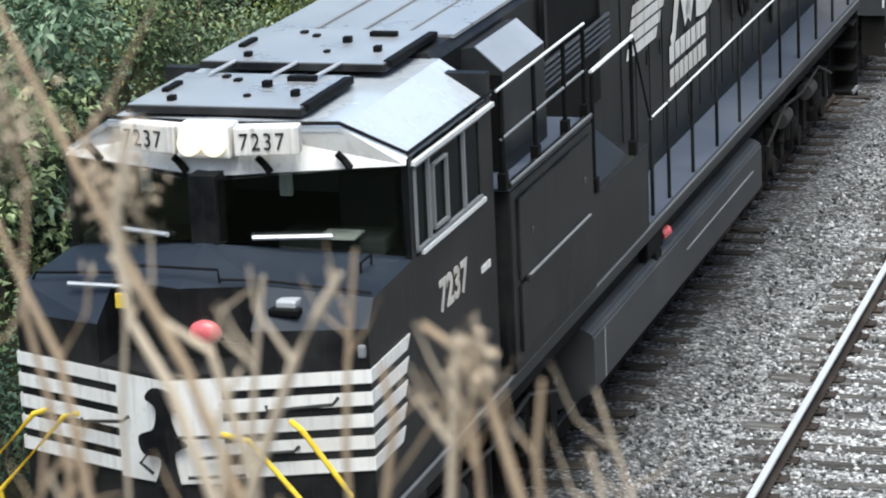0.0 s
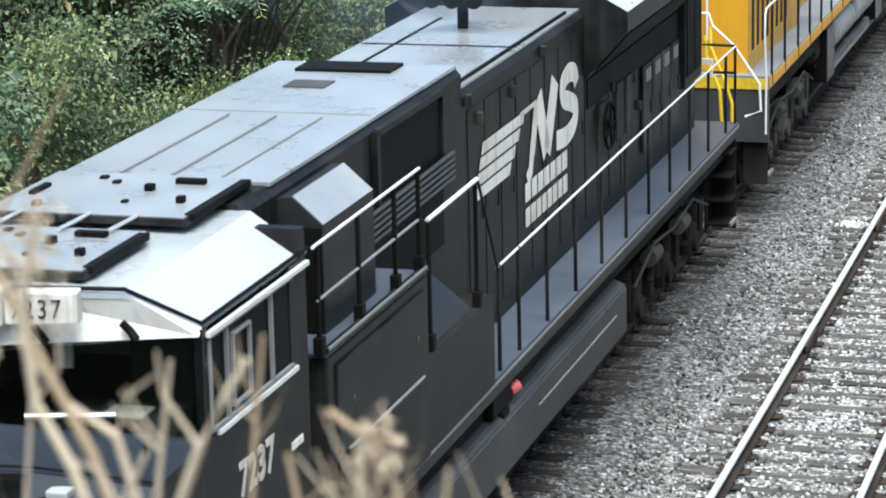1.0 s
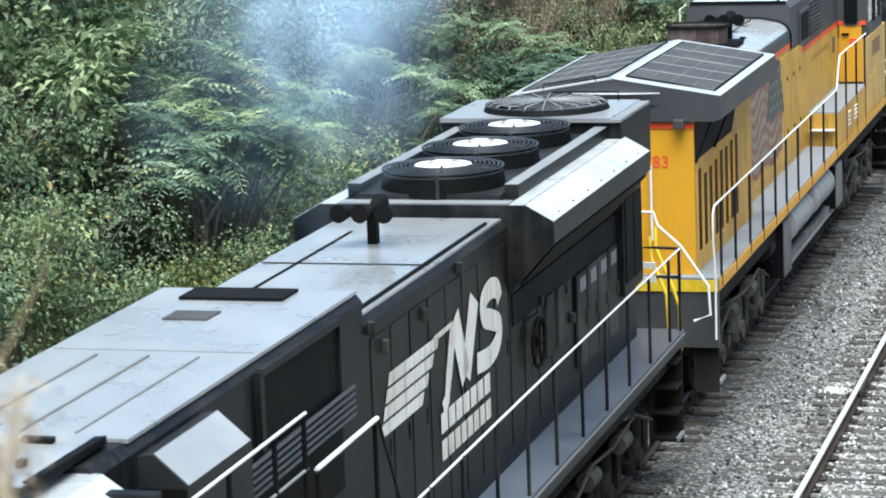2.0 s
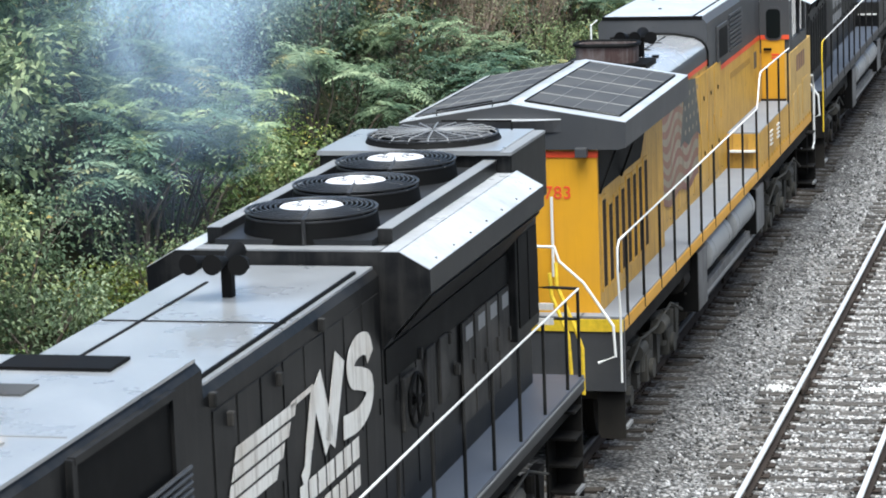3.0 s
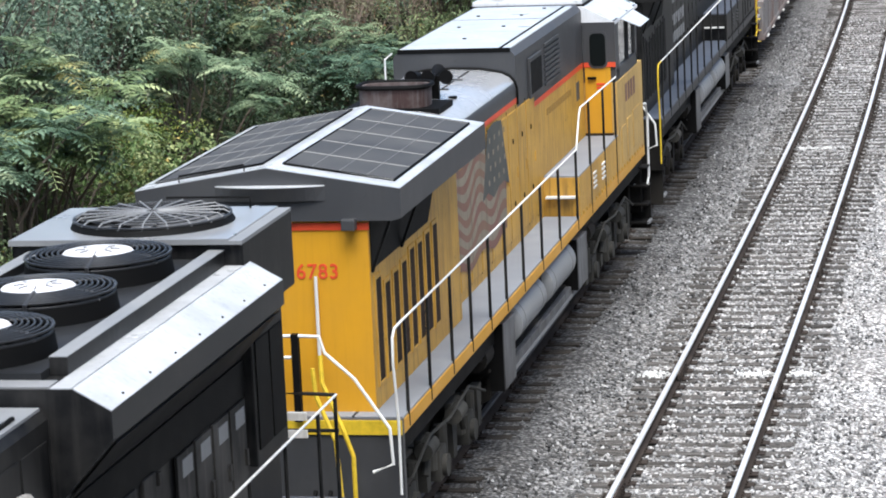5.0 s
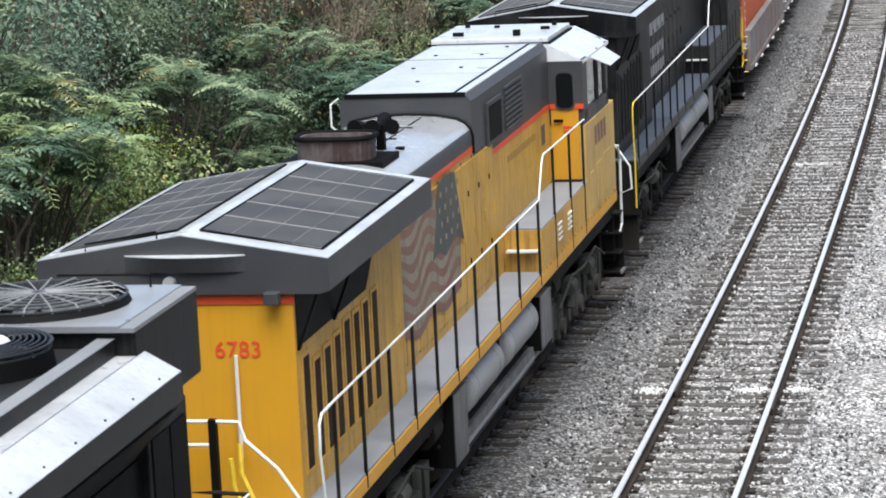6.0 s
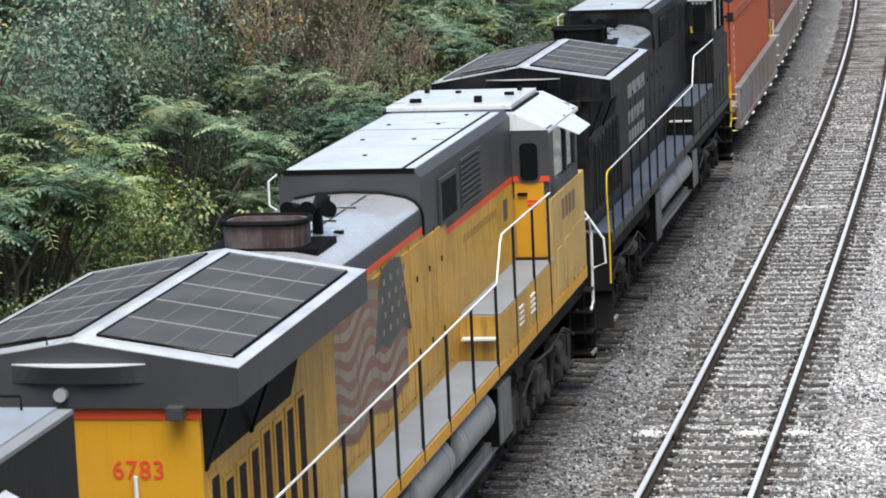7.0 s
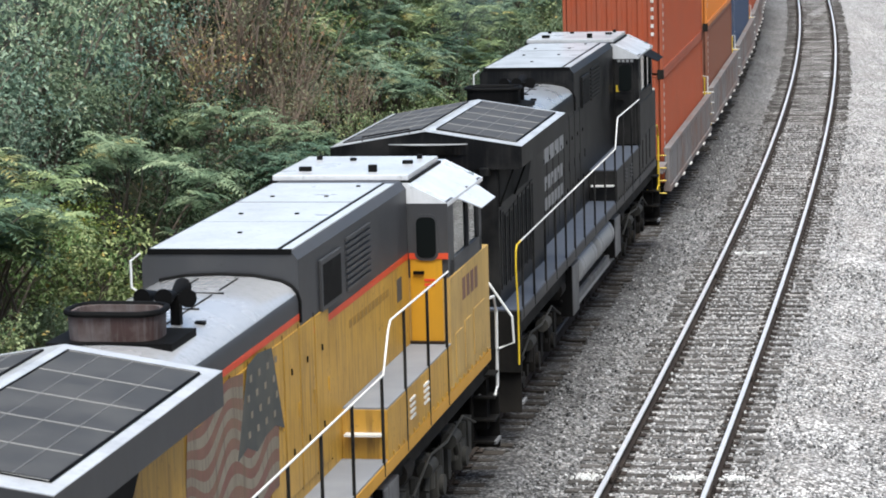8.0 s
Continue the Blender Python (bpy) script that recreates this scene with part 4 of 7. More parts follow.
        win = part("side_window", boxes((x - 0.012, x - 0.004, 1.4, 3.12, 3.5, 4.2)), DARK_PANE, loco, "dark sliding cab window")
        pieces("window_frame", bm, CYL_GREY, win, "silver window frame")
    pieces("drip_rail", boxes((1.44, 1.475, 1.35, 3.5, 4.2, 4.235), (1.44, 1.47, 1.5, 3.2, 3.455, 3.49)), RAIL_WHITE, loco, "pale drip rail over the side window")
    pieces("cab_seat", boxes((0.55, 1.05, 2.1, 2.6, 3.3, 3.95), (-1.05, -0.55, 2.1, 2.6, 3.3, 3.95), (0.3, 1.2, 1.35, 1.7, 3.46, 3.62), bevel=0.04), SEAT, cab)
    part("cab_back_panel", boxes((-1.3, 1.3, 3.3, 3.37, 3.46, 4.2)), CYL_GREY, cab)
    for x in (-0.75, 0.42):
        part("sun_visor", boxes((x, x + 0.1, 1.15, 1.2, 3.98, 4.16), bevel=0.01), WHITE, cab)
    part("desk_sheet", boxes((0.7, 1.0, 1.2, 1.45, 3.63, 3.65)), WHITE, cab)
    # roof plates with hinges and fittings
    for x0, x1, y0, y1, z in ((-0.86, 0.62, 1.2, 2.45, 4.6), (-0.86, 0.78, 2.75, 4.2, 4.63)):
        bm = boxes((x0, x1, y0, y1, z, z + 0.06), bevel=0.01)
        pl = part("roof_hatch", bm, BLACK, loco)
        # Grey top sheet paints the gleam of the black hatch.
        part("hatch_sheet", boxes((x0 + 0.02, x1 - 0.02, y0 + 0.02, y1 - 0.02, z + 0.058, z + 0.068)), BLACK_SKYLIT, pl)
        bm = bmesh.new()
        for x, y, w, d, h in ((0.22, 0.15, 0.03, 0.04, 0.05), (0.62, 0.6, 0.035, 0.04, 0.06), (0.86, 0.35, 0.03, 0.04, 0.06), (0.1, 0.5, 0.03, 0.16, 0.04), (0.4, 0.75, 0.03, 0.04, 0.03), (0.6, 0.3, 0.025, 0.03, 0.03), (0.76, 0.8, 0.12, 0.04, 0.05), (0.3, 0.85, 0.03, 0.04, 0.03)):
            cx, cy = x0 + (x1 - x0) * x, y0 + (y1 - y0) * y
            part("roof_fitting", boxes((cx - w, cx + w, cy - d, cy + d, z + 0.05, z + 0.06 + h), bevel=0.008), DARK, pl)
        box(bm, x1 - 0.05, x1 + 0.03, y0 + 0.1, y1 - 0.1, z + 0.02, z + 0.08, 0.01)
        part("hatch_hinge", bm, DARK, pl)
        for xs in (x0 + 0.3, x0 + 0.85, x1 - 0.25):
            if y0 < 2:
                bm = bmesh.new()
                tube(bm, ((xs, y1 - 0.2, z + 0.1), (xs + 0.02, y1 + 0.33, z + 0.1)), 0.016, 5)
                part("hatch_strut", bm, SILVER, pl)
    # number boards and headlights
    for x0, x1 in ((-0.72, -0.22), (0.24, 0.74)):
        xm = (x0 + x1) / 2
        bm = boxes((x0 - xm, x1 - xm, -0.06, 0.1, 4.405, 4.625), bevel=0.012)
        brd = part("number_board", bm, LETTER, loco, "white lit number board")
        brd.matrix_basis = Matrix.Translation((xm, 0.74 + 0.1 * abs(xm), 0)) @ Matrix.Rotation(radians(12 if xm > 0 else -12), 4, "Z")
        lettering("road_number", "7237", 0.19, BLACK, brd, on_end(-0.215, -0.066, 4.45), squeeze=0.8, bold=0.0)
    bm = boxes((-0.21, 0.22, 0.68, 0.9, 4.38, 4.64), bevel=0.02)
    head = part("headlight_box", bm, WHITE, loco)
    for x in (-0.095, 0.105):
        bm = bmesh.new()
        drum(bm, (x, 0.62, 4.5), (x, 0.7, 4.5), 0.093, 20)
        part("headlight", bm, LAMP, head, "lit round headlight")
    lettering("cab_number", "7237", 0.36, LETTER, loco, on_side(1.443, 1.9, 2.86), squeeze=0.98, bold=0.012)
    part("name_plate", boxes((1.44, 1.45, 3.05, 3.3, 2.86, 2.92)), LETTER, loco)
    # tall box behind the cab with its platform and rails, then the lower box
    part("air_box", boxes((0.9, 1.5, 3.78, 6.55, 1.74, 3.38), bevel=0.02), BLACK, loco)
    for z0, z1 in ((2.55, 3.28), (1.9, 2.5)):
        part("air_box_door", boxes((1.5, 1.525, 3.95, 6.4, z0, z1), bevel=0.008), BLACK, loco)
    part("door_ledge", boxes((1.5, 1.55, 4.1, 6.3, 2.502, 2.548), bevel=0.008), BLACK, loco)
    part("box_platform", boxes((0.9, 1.49, 3.78, 6.55, 3.385, 3.41)), WALK_DARK, loco, "blue-black platform")
    part("platform_kerb", boxes((1.46, 1.51, 3.78, 6.55, 3.41, 3.46)), BLACK, loco)
    # Thin grey lines paint highlights along the kerb and the ledge.
    part("kerb_highlight", boxes((1.5, 1.514, 3.8, 6.5, 3.44, 3.464)), CYL_GREY, loco, "highlight painted on the kerb edge")
    part("ledge_edge", boxes((1.53, 1.554, 4.15, 6.25, 2.54, 2.552)), CYL_GREY, loco)
    for yy in (4.3, 6.1):
        part("door_latch", boxes((1.525, 1.54, yy, yy + 0.05, 2.88, 2.93), bevel=0.004), TRUCK_GREY, loco)
    part("blower_box", boxes((0.9, 1.47, 6.57, 8.85, 1.74, 2.62), bevel=0.02), BLACK, loco)
    bm = bmesh.new()
    extrude_y(bm, [(0.9, 2.6), (1.42, 2.6), (0.95, 2.98), (0.9, 2.98)], 6.6, 8.3)
    # Lighter black puts the light on the slope into its paint.
    part("blower_slope", bm, DULL_BLACK, loco)
    # A black rail coloured white for the sky's sheen along it.
    handrail("upper_handrail", loco, [(1.46, 3.62, 4.3), (1.46, 6.5, 4.32)], [(3.72, 4.3), (4.75, 4.3), (5.75, 4.3), (6.45, 4.3)], 3.45, RAIL_WHITE, DARK, feet=0.03)
    handrail("middle_handrail", loco, [(1.46, 3.7, 3.86), (1.46, 6.5, 3.88)], [], 3.45, CYL_GREY, DARK, 0.013)
    handrail("short_handrail", loco, [(1.44, 6.75, 3.78), (1.44, 8.45, 3.8), (1.44, 9.1, 2.8)], [(6.8, 3.78), (8.35, 3.78)], 2.65, BLACK, DARK, feet=0.03)
    # White tube paints the sheen on the short black rail.
    bm = bmesh.new()
    tube(bm, ((1.44, 6.78, 3.8), (1.44, 8.42, 3.82)), 0.021, 6)
    part("rail_sheen", bm, RAIL_WHITE, loco)
    # intake hood beside the cab's back
    bm = bmesh.new()
    extrude_y(bm, [(0.92, 4.5), (1.05, 4.52), (1.3, 4.3), (1.3, 3.42), (0.92, 3.42)], 4.35, 5.7)
    hood_in = part("intake_hood", bm, DULL_BLACK, loco)
    # Grey sheet on the slope, standing for the sky reflected in black.
    bm = bmesh.new()
    slab(bm, [(1.05, 4.37, 4.522), (1.3, 4.37, 4.302), (1.3, 5.68, 4.302), (1.05, 5.68, 4.522)], 0.006)
    part("hood_top_sheet", bm, BLACK_SKYLIT, hood_in, "sloped sheet painted pale for sky sheen")
    # Black plate stands for the dark inside of the open intake.
    part("intake_mouth", boxes((0.94, 1.295, 4.335, 4.348, 3.43, 4.28)), DARK, hood_in, "black plate for the dark intake mouth")
    # hood: tall first stretch, then the lower engine hood
    bm = bmesh.new()
    extrude_y(bm, [(-0.93, 1.74), (0.93, 1.74), (0.93, 4.54), (0.86, 4.62), (-0.86, 4.62), (-0.93, 4.54)], 3.6, 9.75)
    tall = part("inverter_hood", bm, BLACK, loco)
    # Grey in place of black: the roof's sky sheen is in the colour.
    part("inverter_roof", boxes((-0.9, 0.9, 4.28, 9.7, 4.615, 4.645)), BLACK_SKYLIT, loco, "dark roof sheet painted pale for sky sheen")
    pieces("roof_seam", boxes((-0.42, -0.39, 4.4, 6.9, 4.64, 4.665), (0.02, 0.05, 4.4, 6.9, 4.64, 4.665), (0.45, 0.47, 4.4, 6.9, 4.64, 4.66), (-0.85, 0.85, 7.1, 7.12, 4.64, 4.652)), CYL_GREY, tall)
    # Dark slab in place of the unlit roof opening.
    part("roof_opening", boxes((-0.55, 0.4, 9.15, 9.6, 4.645, 4.675)), DARK, tall)
    part("roof_vent", boxes((-0.38, 0.02, 8.3, 8.65, 4.645, 4.66)), MESH_DARK, tall)
    scr = part("intake_screen", boxes((0.93, 0.955, 6.95, 8.92, 3.88, 4.5)), DARK, loco, "large black air-intake screen")
    pieces("screen_frame", boxes((0.93, 0.985, 6.85, 6.94, 3.8, 4.55), (0.93, 0.985, 8.92, 9.0, 3.8, 4.55), (0.93, 0.99, 6.9, 8.95, 4.5, 4.56), (0.93, 0.985, 6.9, 8.95, 3.8, 3.88)), BLACK, scr)
    part("dark_louvre", boxes((0.93, 0.95, 6.75, 9.0, 3.05, 3.7)), DARK, loco)
    bm = bmesh.new()
    for k in range(5):
        tube(bm, ((1.0, 6.3, 3.62 + 0.06 * k), (1.0, 9.2, 3.66 + 0.06 * k)), 0.02, 6)
    pieces("pipe", bm, GREY, loco)
    bm = bmesh.new()
    extrude_y(bm, [(-0.92, 1.74), (0.92, 1.74), (0.92, 4.3), (0.87, 4.38), (-0.87, 4.38), (-0.92, 4.3)], 9.75, 21.45)
    hood = part("engine_hood", bm, BLACK, loco)
    part("engine_roof", boxes((-0.88, 0.88, 9.78, 14.9, 4.375, 4.4)), BLACK_SKYLIT, loco)
    pieces("roof_joint", boxes((-0.5, -0.47, 10.2, 14.0, 4.398, 4.412), (-0.85, 0.85, 12.2, 12.22, 4.398, 4.41), (0.8, 0.83, 10.0, 14.5, 4.398, 4.43)), DARK, hood)
    horn_set(loco, 13.35, 4.4, -0.05)
    doors(loco, 0.92, [(9.95 + 0.62 * i, 10.55 + 0.62 * i) for i in range(12)], 1.95, 4.15, BLACK, 0.012)
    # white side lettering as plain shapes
    bm = bmesh.new()
    for i in range(4):
        z0 = 3.2 + 0.142 * i
        y0 = 10.12 + 0.09 * i
        x = 0.945
        slab(bm, [(x, y0, z0), (x, y0 + 1.35 + 0.1 * i, z0), (x, y0 + 1.42 + 0.1 * i, z0 + 0.115), (x, y0 + 0.06, z0 + 0.115)], 0.003)
    slab(bm, [(0.945, 11.9, 3.7), (0.945, 12.55, 3.72), (0.945, 12.55, 3.77), (0.945, 11.95, 3.76)], 0.003)
    pieces("side_stripe", bm, LETTER, loco, "white slanted stripes")
    x = 0.945
    for pts, wide in (([(12.2, 2.98), (12.34, 3.06), (12.42, 3.26)], 0.17), ([(12.42, 3.24), (12.66, 3.74)], 0.2), ([(12.7, 3.78), (13.04, 3.12)], 0.32), ([(13.06, 3.12), (13.46, 3.84)], 0.32),
                      (outline([(14.46, 3.62), (14.36, 3.76), (14.05, 3.8), (13.8, 3.71), (13.84, 3.56), (14.15, 3.47), (14.42, 3.36), (14.34, 3.2), (14.0, 3.12), (13.5, 3.15)]), 0.22)):
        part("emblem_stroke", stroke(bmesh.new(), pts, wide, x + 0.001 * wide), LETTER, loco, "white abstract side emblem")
    bm = bmesh.new()
    for z0, n in ((2.76, 7), (2.49, 8)):
        for i in range(n):
            y0, w = 12.1 + 1.92 * i / n, 1.92 / n - 0.05
            slab(bm, [(x, y0, z0), (x, y0 + w, z0), (x, y0 + w, z0 + 0.2), (x, y0, z0 + 0.2)], 0.003)
    pieces("letter_bar", bm, LETTER, loco, "white bars of lettering")
    # radiator section with flared wings
    bm = bmesh.new()
    wing = [(-0.92, 3.55), (0.92, 3.55), (1.0, 3.66), (1.43, 4.13), (1.43, 4.36), (1.13, 4.53), (-1.13, 4.53), (-1.43, 4.36), (-1.43, 4.13), (-1.0, 3.66)]
    extrude_y(bm, wing, 14.95, 20.05)
    wing_body = part("radiator_wing", bm, BLACK, loco, "flared radiator housing")
    for sx in (-1, 1):
        # Fascia sheet of a lighter black: its lit tone is painted on.
        part("wing_fascia", boxes((min(sx * 1.43, sx * 1.437), max(sx * 1.43, sx * 1.437), 14.95, 20.05, 4.13, 4.36)), DULL_BLACK, wing_body, "side fascia painted lighter where lit")
        bm = bmesh.new()
        q = [(sx * 1.0, 15.1, 3.645), (sx * 1.4, 15.1, 4.085), (sx * 1.4, 19.95, 4.085), (sx * 1.0, 19.95, 3.645)]
        slab(bm, q[::-1] if sx > 0 else q, 0.012)
        part("intake_screen", bm, DARK, wing_body, "black radiator intake screen")
    # Pale sheets paint the sky's reflection on the black wing top.
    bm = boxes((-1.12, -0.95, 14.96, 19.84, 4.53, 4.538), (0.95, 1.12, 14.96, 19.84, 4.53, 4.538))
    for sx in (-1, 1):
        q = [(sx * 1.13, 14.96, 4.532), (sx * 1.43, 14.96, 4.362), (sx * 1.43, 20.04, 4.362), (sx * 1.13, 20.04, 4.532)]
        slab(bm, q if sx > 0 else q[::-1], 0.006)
    pieces("wing_top_sheet", bm, WORN_SKYLIT, wing_body, "top sheet painted pale for sky sheen")
    pieces("radiator_curb", boxes((0.8, 0.95, 15.4, 19.9, 4.53, 4.68), (-0.95, -0.8, 15.4, 19.9, 4.53, 4.68), bevel=0.008), BLACK, loco)
    # Grey strips paint the sky's sheen on top of the black curbs.
    pieces("curb_sheen", boxes((0.8, 0.95, 15.4, 19.9, 4.68, 4.686), (-0.95, -0.8, 15.4, 19.9, 4.68, 4.686)), CYL_GREY, loco)
    bm = bmesh.new()
    for k in range(7):
        drum(bm, (1.38, 15.4 + 0.7 * k, 4.385), (1.385, 15.4 + 0.7 * k, 4.405), 0.011, 8)
    pieces("bolt", bm, DARK, loco)
    part("fan_deck", boxes((-0.8, 0.8, 15.2, 19.84, 4.52, 4.6)), DULL_BLACK, loco)
    # Pale lip: light on the deck's front, put into the colour.
    part("deck_lip", boxes((-0.94, 0.94, 14.97, 15.2, 4.53, 4.545)), CYL_GREY, loco, "deck lip painted pale for sky sheen")
    for y in (15.85, 17.45, 19.05):
        fan(loco, y, 4.53, 0.66, 4.8)
    part("fan_box", boxes((-1.12, 1.12, 19.85, 21.65, 4.0, 4.76), bevel=0.02), BLACK, loco)
    part("fan_box_lid", boxes((-1.13, 1.0, 19.84, 21.6, 4.76, 4.79)), BLACK_SKYLIT, loco)
    pieces("lid_edge", boxes((-1.13, 1.0, 19.8, 19.84, 4.74, 4.792), (1.0, 1.13, 19.8, 21.6, 4.74, 4.775)), CYL_GREY, loco)
    fan(loco, 20.72, 4.79, 0.76, 4.86, 0.06, "large flat radiator fan under a wire guard")
    bm = bmesh.new()
    for p in ([(-0.1, 21.5, 4.79), (-0.1, 21.5, 4.9), (0.75, 21.5, 4.9), (0.75, 21.5, 4.79)],):
        tube(bm, p, 0.012, 6)
    part("roof_grab", bm, DARK, loco)
    # rear body below the wings
    part("rear_grille", boxes((0.92, 1.03, 20.28, 21.42, 2.5, 3.85), bevel=0.02), BLACK, loco)
    pieces("grille_mesh", boxes((1.03, 1.045, 20.36, 20.82, 2.65, 3.7), (1.03, 1.045, 20.88, 21.34, 2.65, 3.7)), DARK, loco)
    doors(loco, 0.935, [(17.95 + 0.57 * i, 18.48 + 0.57 * i) for i in range(4)], 2.1, 3.2, WORN_BLACK, 0.03)
    # Dark strip painting the shade below the wing.
    part("wing_shade", boxes((0.93, 0.95, 15.0, 20.25, 3.22, 3.56)), DARK, loco)
    bm = bmesh.new()
    tube(bm, [(1.02, 15.82 + 0.27 * math.cos(k * math.tau / 24), 2.88 + 0.27 * math.sin(k * math.tau / 24)) for k in range(25)], 0.022, 6)
    for k in range(5):
        aj = k * math.tau / 5
        tube(bm, ((1.02, 15.82, 2.88), (1.02, 15.82 + 0.27 * math.cos(aj), 2.88 + 0.27 * math.sin(aj))), 0.016, 5)
    drum(bm, (0.92, 15.82, 2.88), (1.05, 15.82, 2.88), 0.06, 12)
    smooth(part("hand_brake", bm, DARK, loco, "black spoked hand-brake wheel"), 50)
    for yy, zz in ((9.9, 4.2), (10.3, 3.95), (11.6, 3.98), (12.9, 4.18), (16.2, 3.2), (17.4, 3.1), (17.7, 2.7)):
        part("hood_latch", boxes((0.92, 0.985, yy, yy + 0.07, zz, zz + 0.12), bevel=0.012), WORN_BLACK, loco)
    for yy in (18.1, 18.67, 19.24, 19.81):
        part("door_plate", boxes((0.966, 0.972, yy, yy + 0.3, 2.98, 3.14)), CYL_GREY, loco, "pale worn plate on a door")
    part("brake_housing", boxes((0.92, 0.97, 15.55, 16.1, 2.6, 3.15), bevel=0.02), WORN_BLACK, loco)
    for yy in (16.45, 17.0):
        part("hood_fitting", boxes((0.92, 0.97, yy, yy + 0.35, 2.55, 3.25), bevel=0.015), WORN_BLACK, loco)
    for zz in (2.56, 2.38):
        pieces("end_plate", boxes((0.9, 1.1, 21.86, 21.9, zz, zz + 0.08)), WHITE, loco, "small white marker plate")
    # right and left rails
    ys = [9.2, 9.95, 11.1, 12.35, 13.6, 14.85, 16.1, 17.35, 18.6, 19.85, 21.1, 21.8]
    # The right rail is black too; white paints its sky sheen.
    handrail("handrail", loco, [(1.42, 9.15, 2.8), (1.42, 15.0, 2.83), (1.42, 21.85, 2.83)], [(y, 2.82) for y in ys], 1.6, RAIL_WHITE, r=0.0135)
    handrail("handrail", loco, [(-1.42, 3.7, 2.8), (-1.42, 21.85, 2.83)], [(y, 2.82) for y in ys[::2]], 1.6, BLACK)
    bm = bmesh.new()
    for p in ([(1.42, 21.85, 2.83), (1.1, 21.9, 2.83), (0.75, 21.9, 2.83), (0.75, 21.9, 1.76)], [(1.42, 21.9, 2.45), (0.75, 21.9, 2.45)]):
        tube(bm, p, 0.02, 6)
    pieces("end_rail", bm, BLACK, loco)
    part("end_sheet", boxes((-1.4, 1.4, 21.85, 21.95, 0.9, 1.74)), DARK, loco)
    end_steps(loco, 21.55, 1)
    # tank and running gear
    bm = bmesh.new()
    extrude_y(bm, [(-1.44, 1.05), (-1.44, 0.68), (-1.05, 0.45), (1.05, 0.45), (1.44, 0.68), (1.44, 1.22), (1.38, 1.27), (0.95, 1.4), (-0.95, 1.4), (-1.38, 1.27)], 6.6, 14.75)
    bmesh.ops.bevel(bm, geom=[e for e in bm.edges if e.calc_length() > 5], offset=0.02, segments=2, affect="EDGES")
    tank = part("fuel_tank", bm, TANK_GREY, loco, "dusty grey fuel tank")
    pieces("tank_weld", boxes((1.44, 1.452, 10.6, 14.2, 1.0, 1.02), (1.44, 1.45, 7.0, 7.02, 0.7, 1.2)), CYL_GREY, tank)
    part("tank_bracket", boxes((1.0, 1.4, 9.0, 9.7, 1.32, 1.58), (1.2, 1.42, 9.3, 9.55, 1.05, 1.32), bevel=0.02), DARK, tank)
    bm = bmesh.new()
    drum(bm, (1.36, 9.75, 1.4), (1.42, 9.85, 1.44), 0.06, 14)
    part("filler_cap", bm, RED_LENS, tank, "red fuel filler cap")
    trucks(loco, (3.6, 18.2))
    couplers(loco, ((-0.7, -1), (21.9, 1)))
    return loco


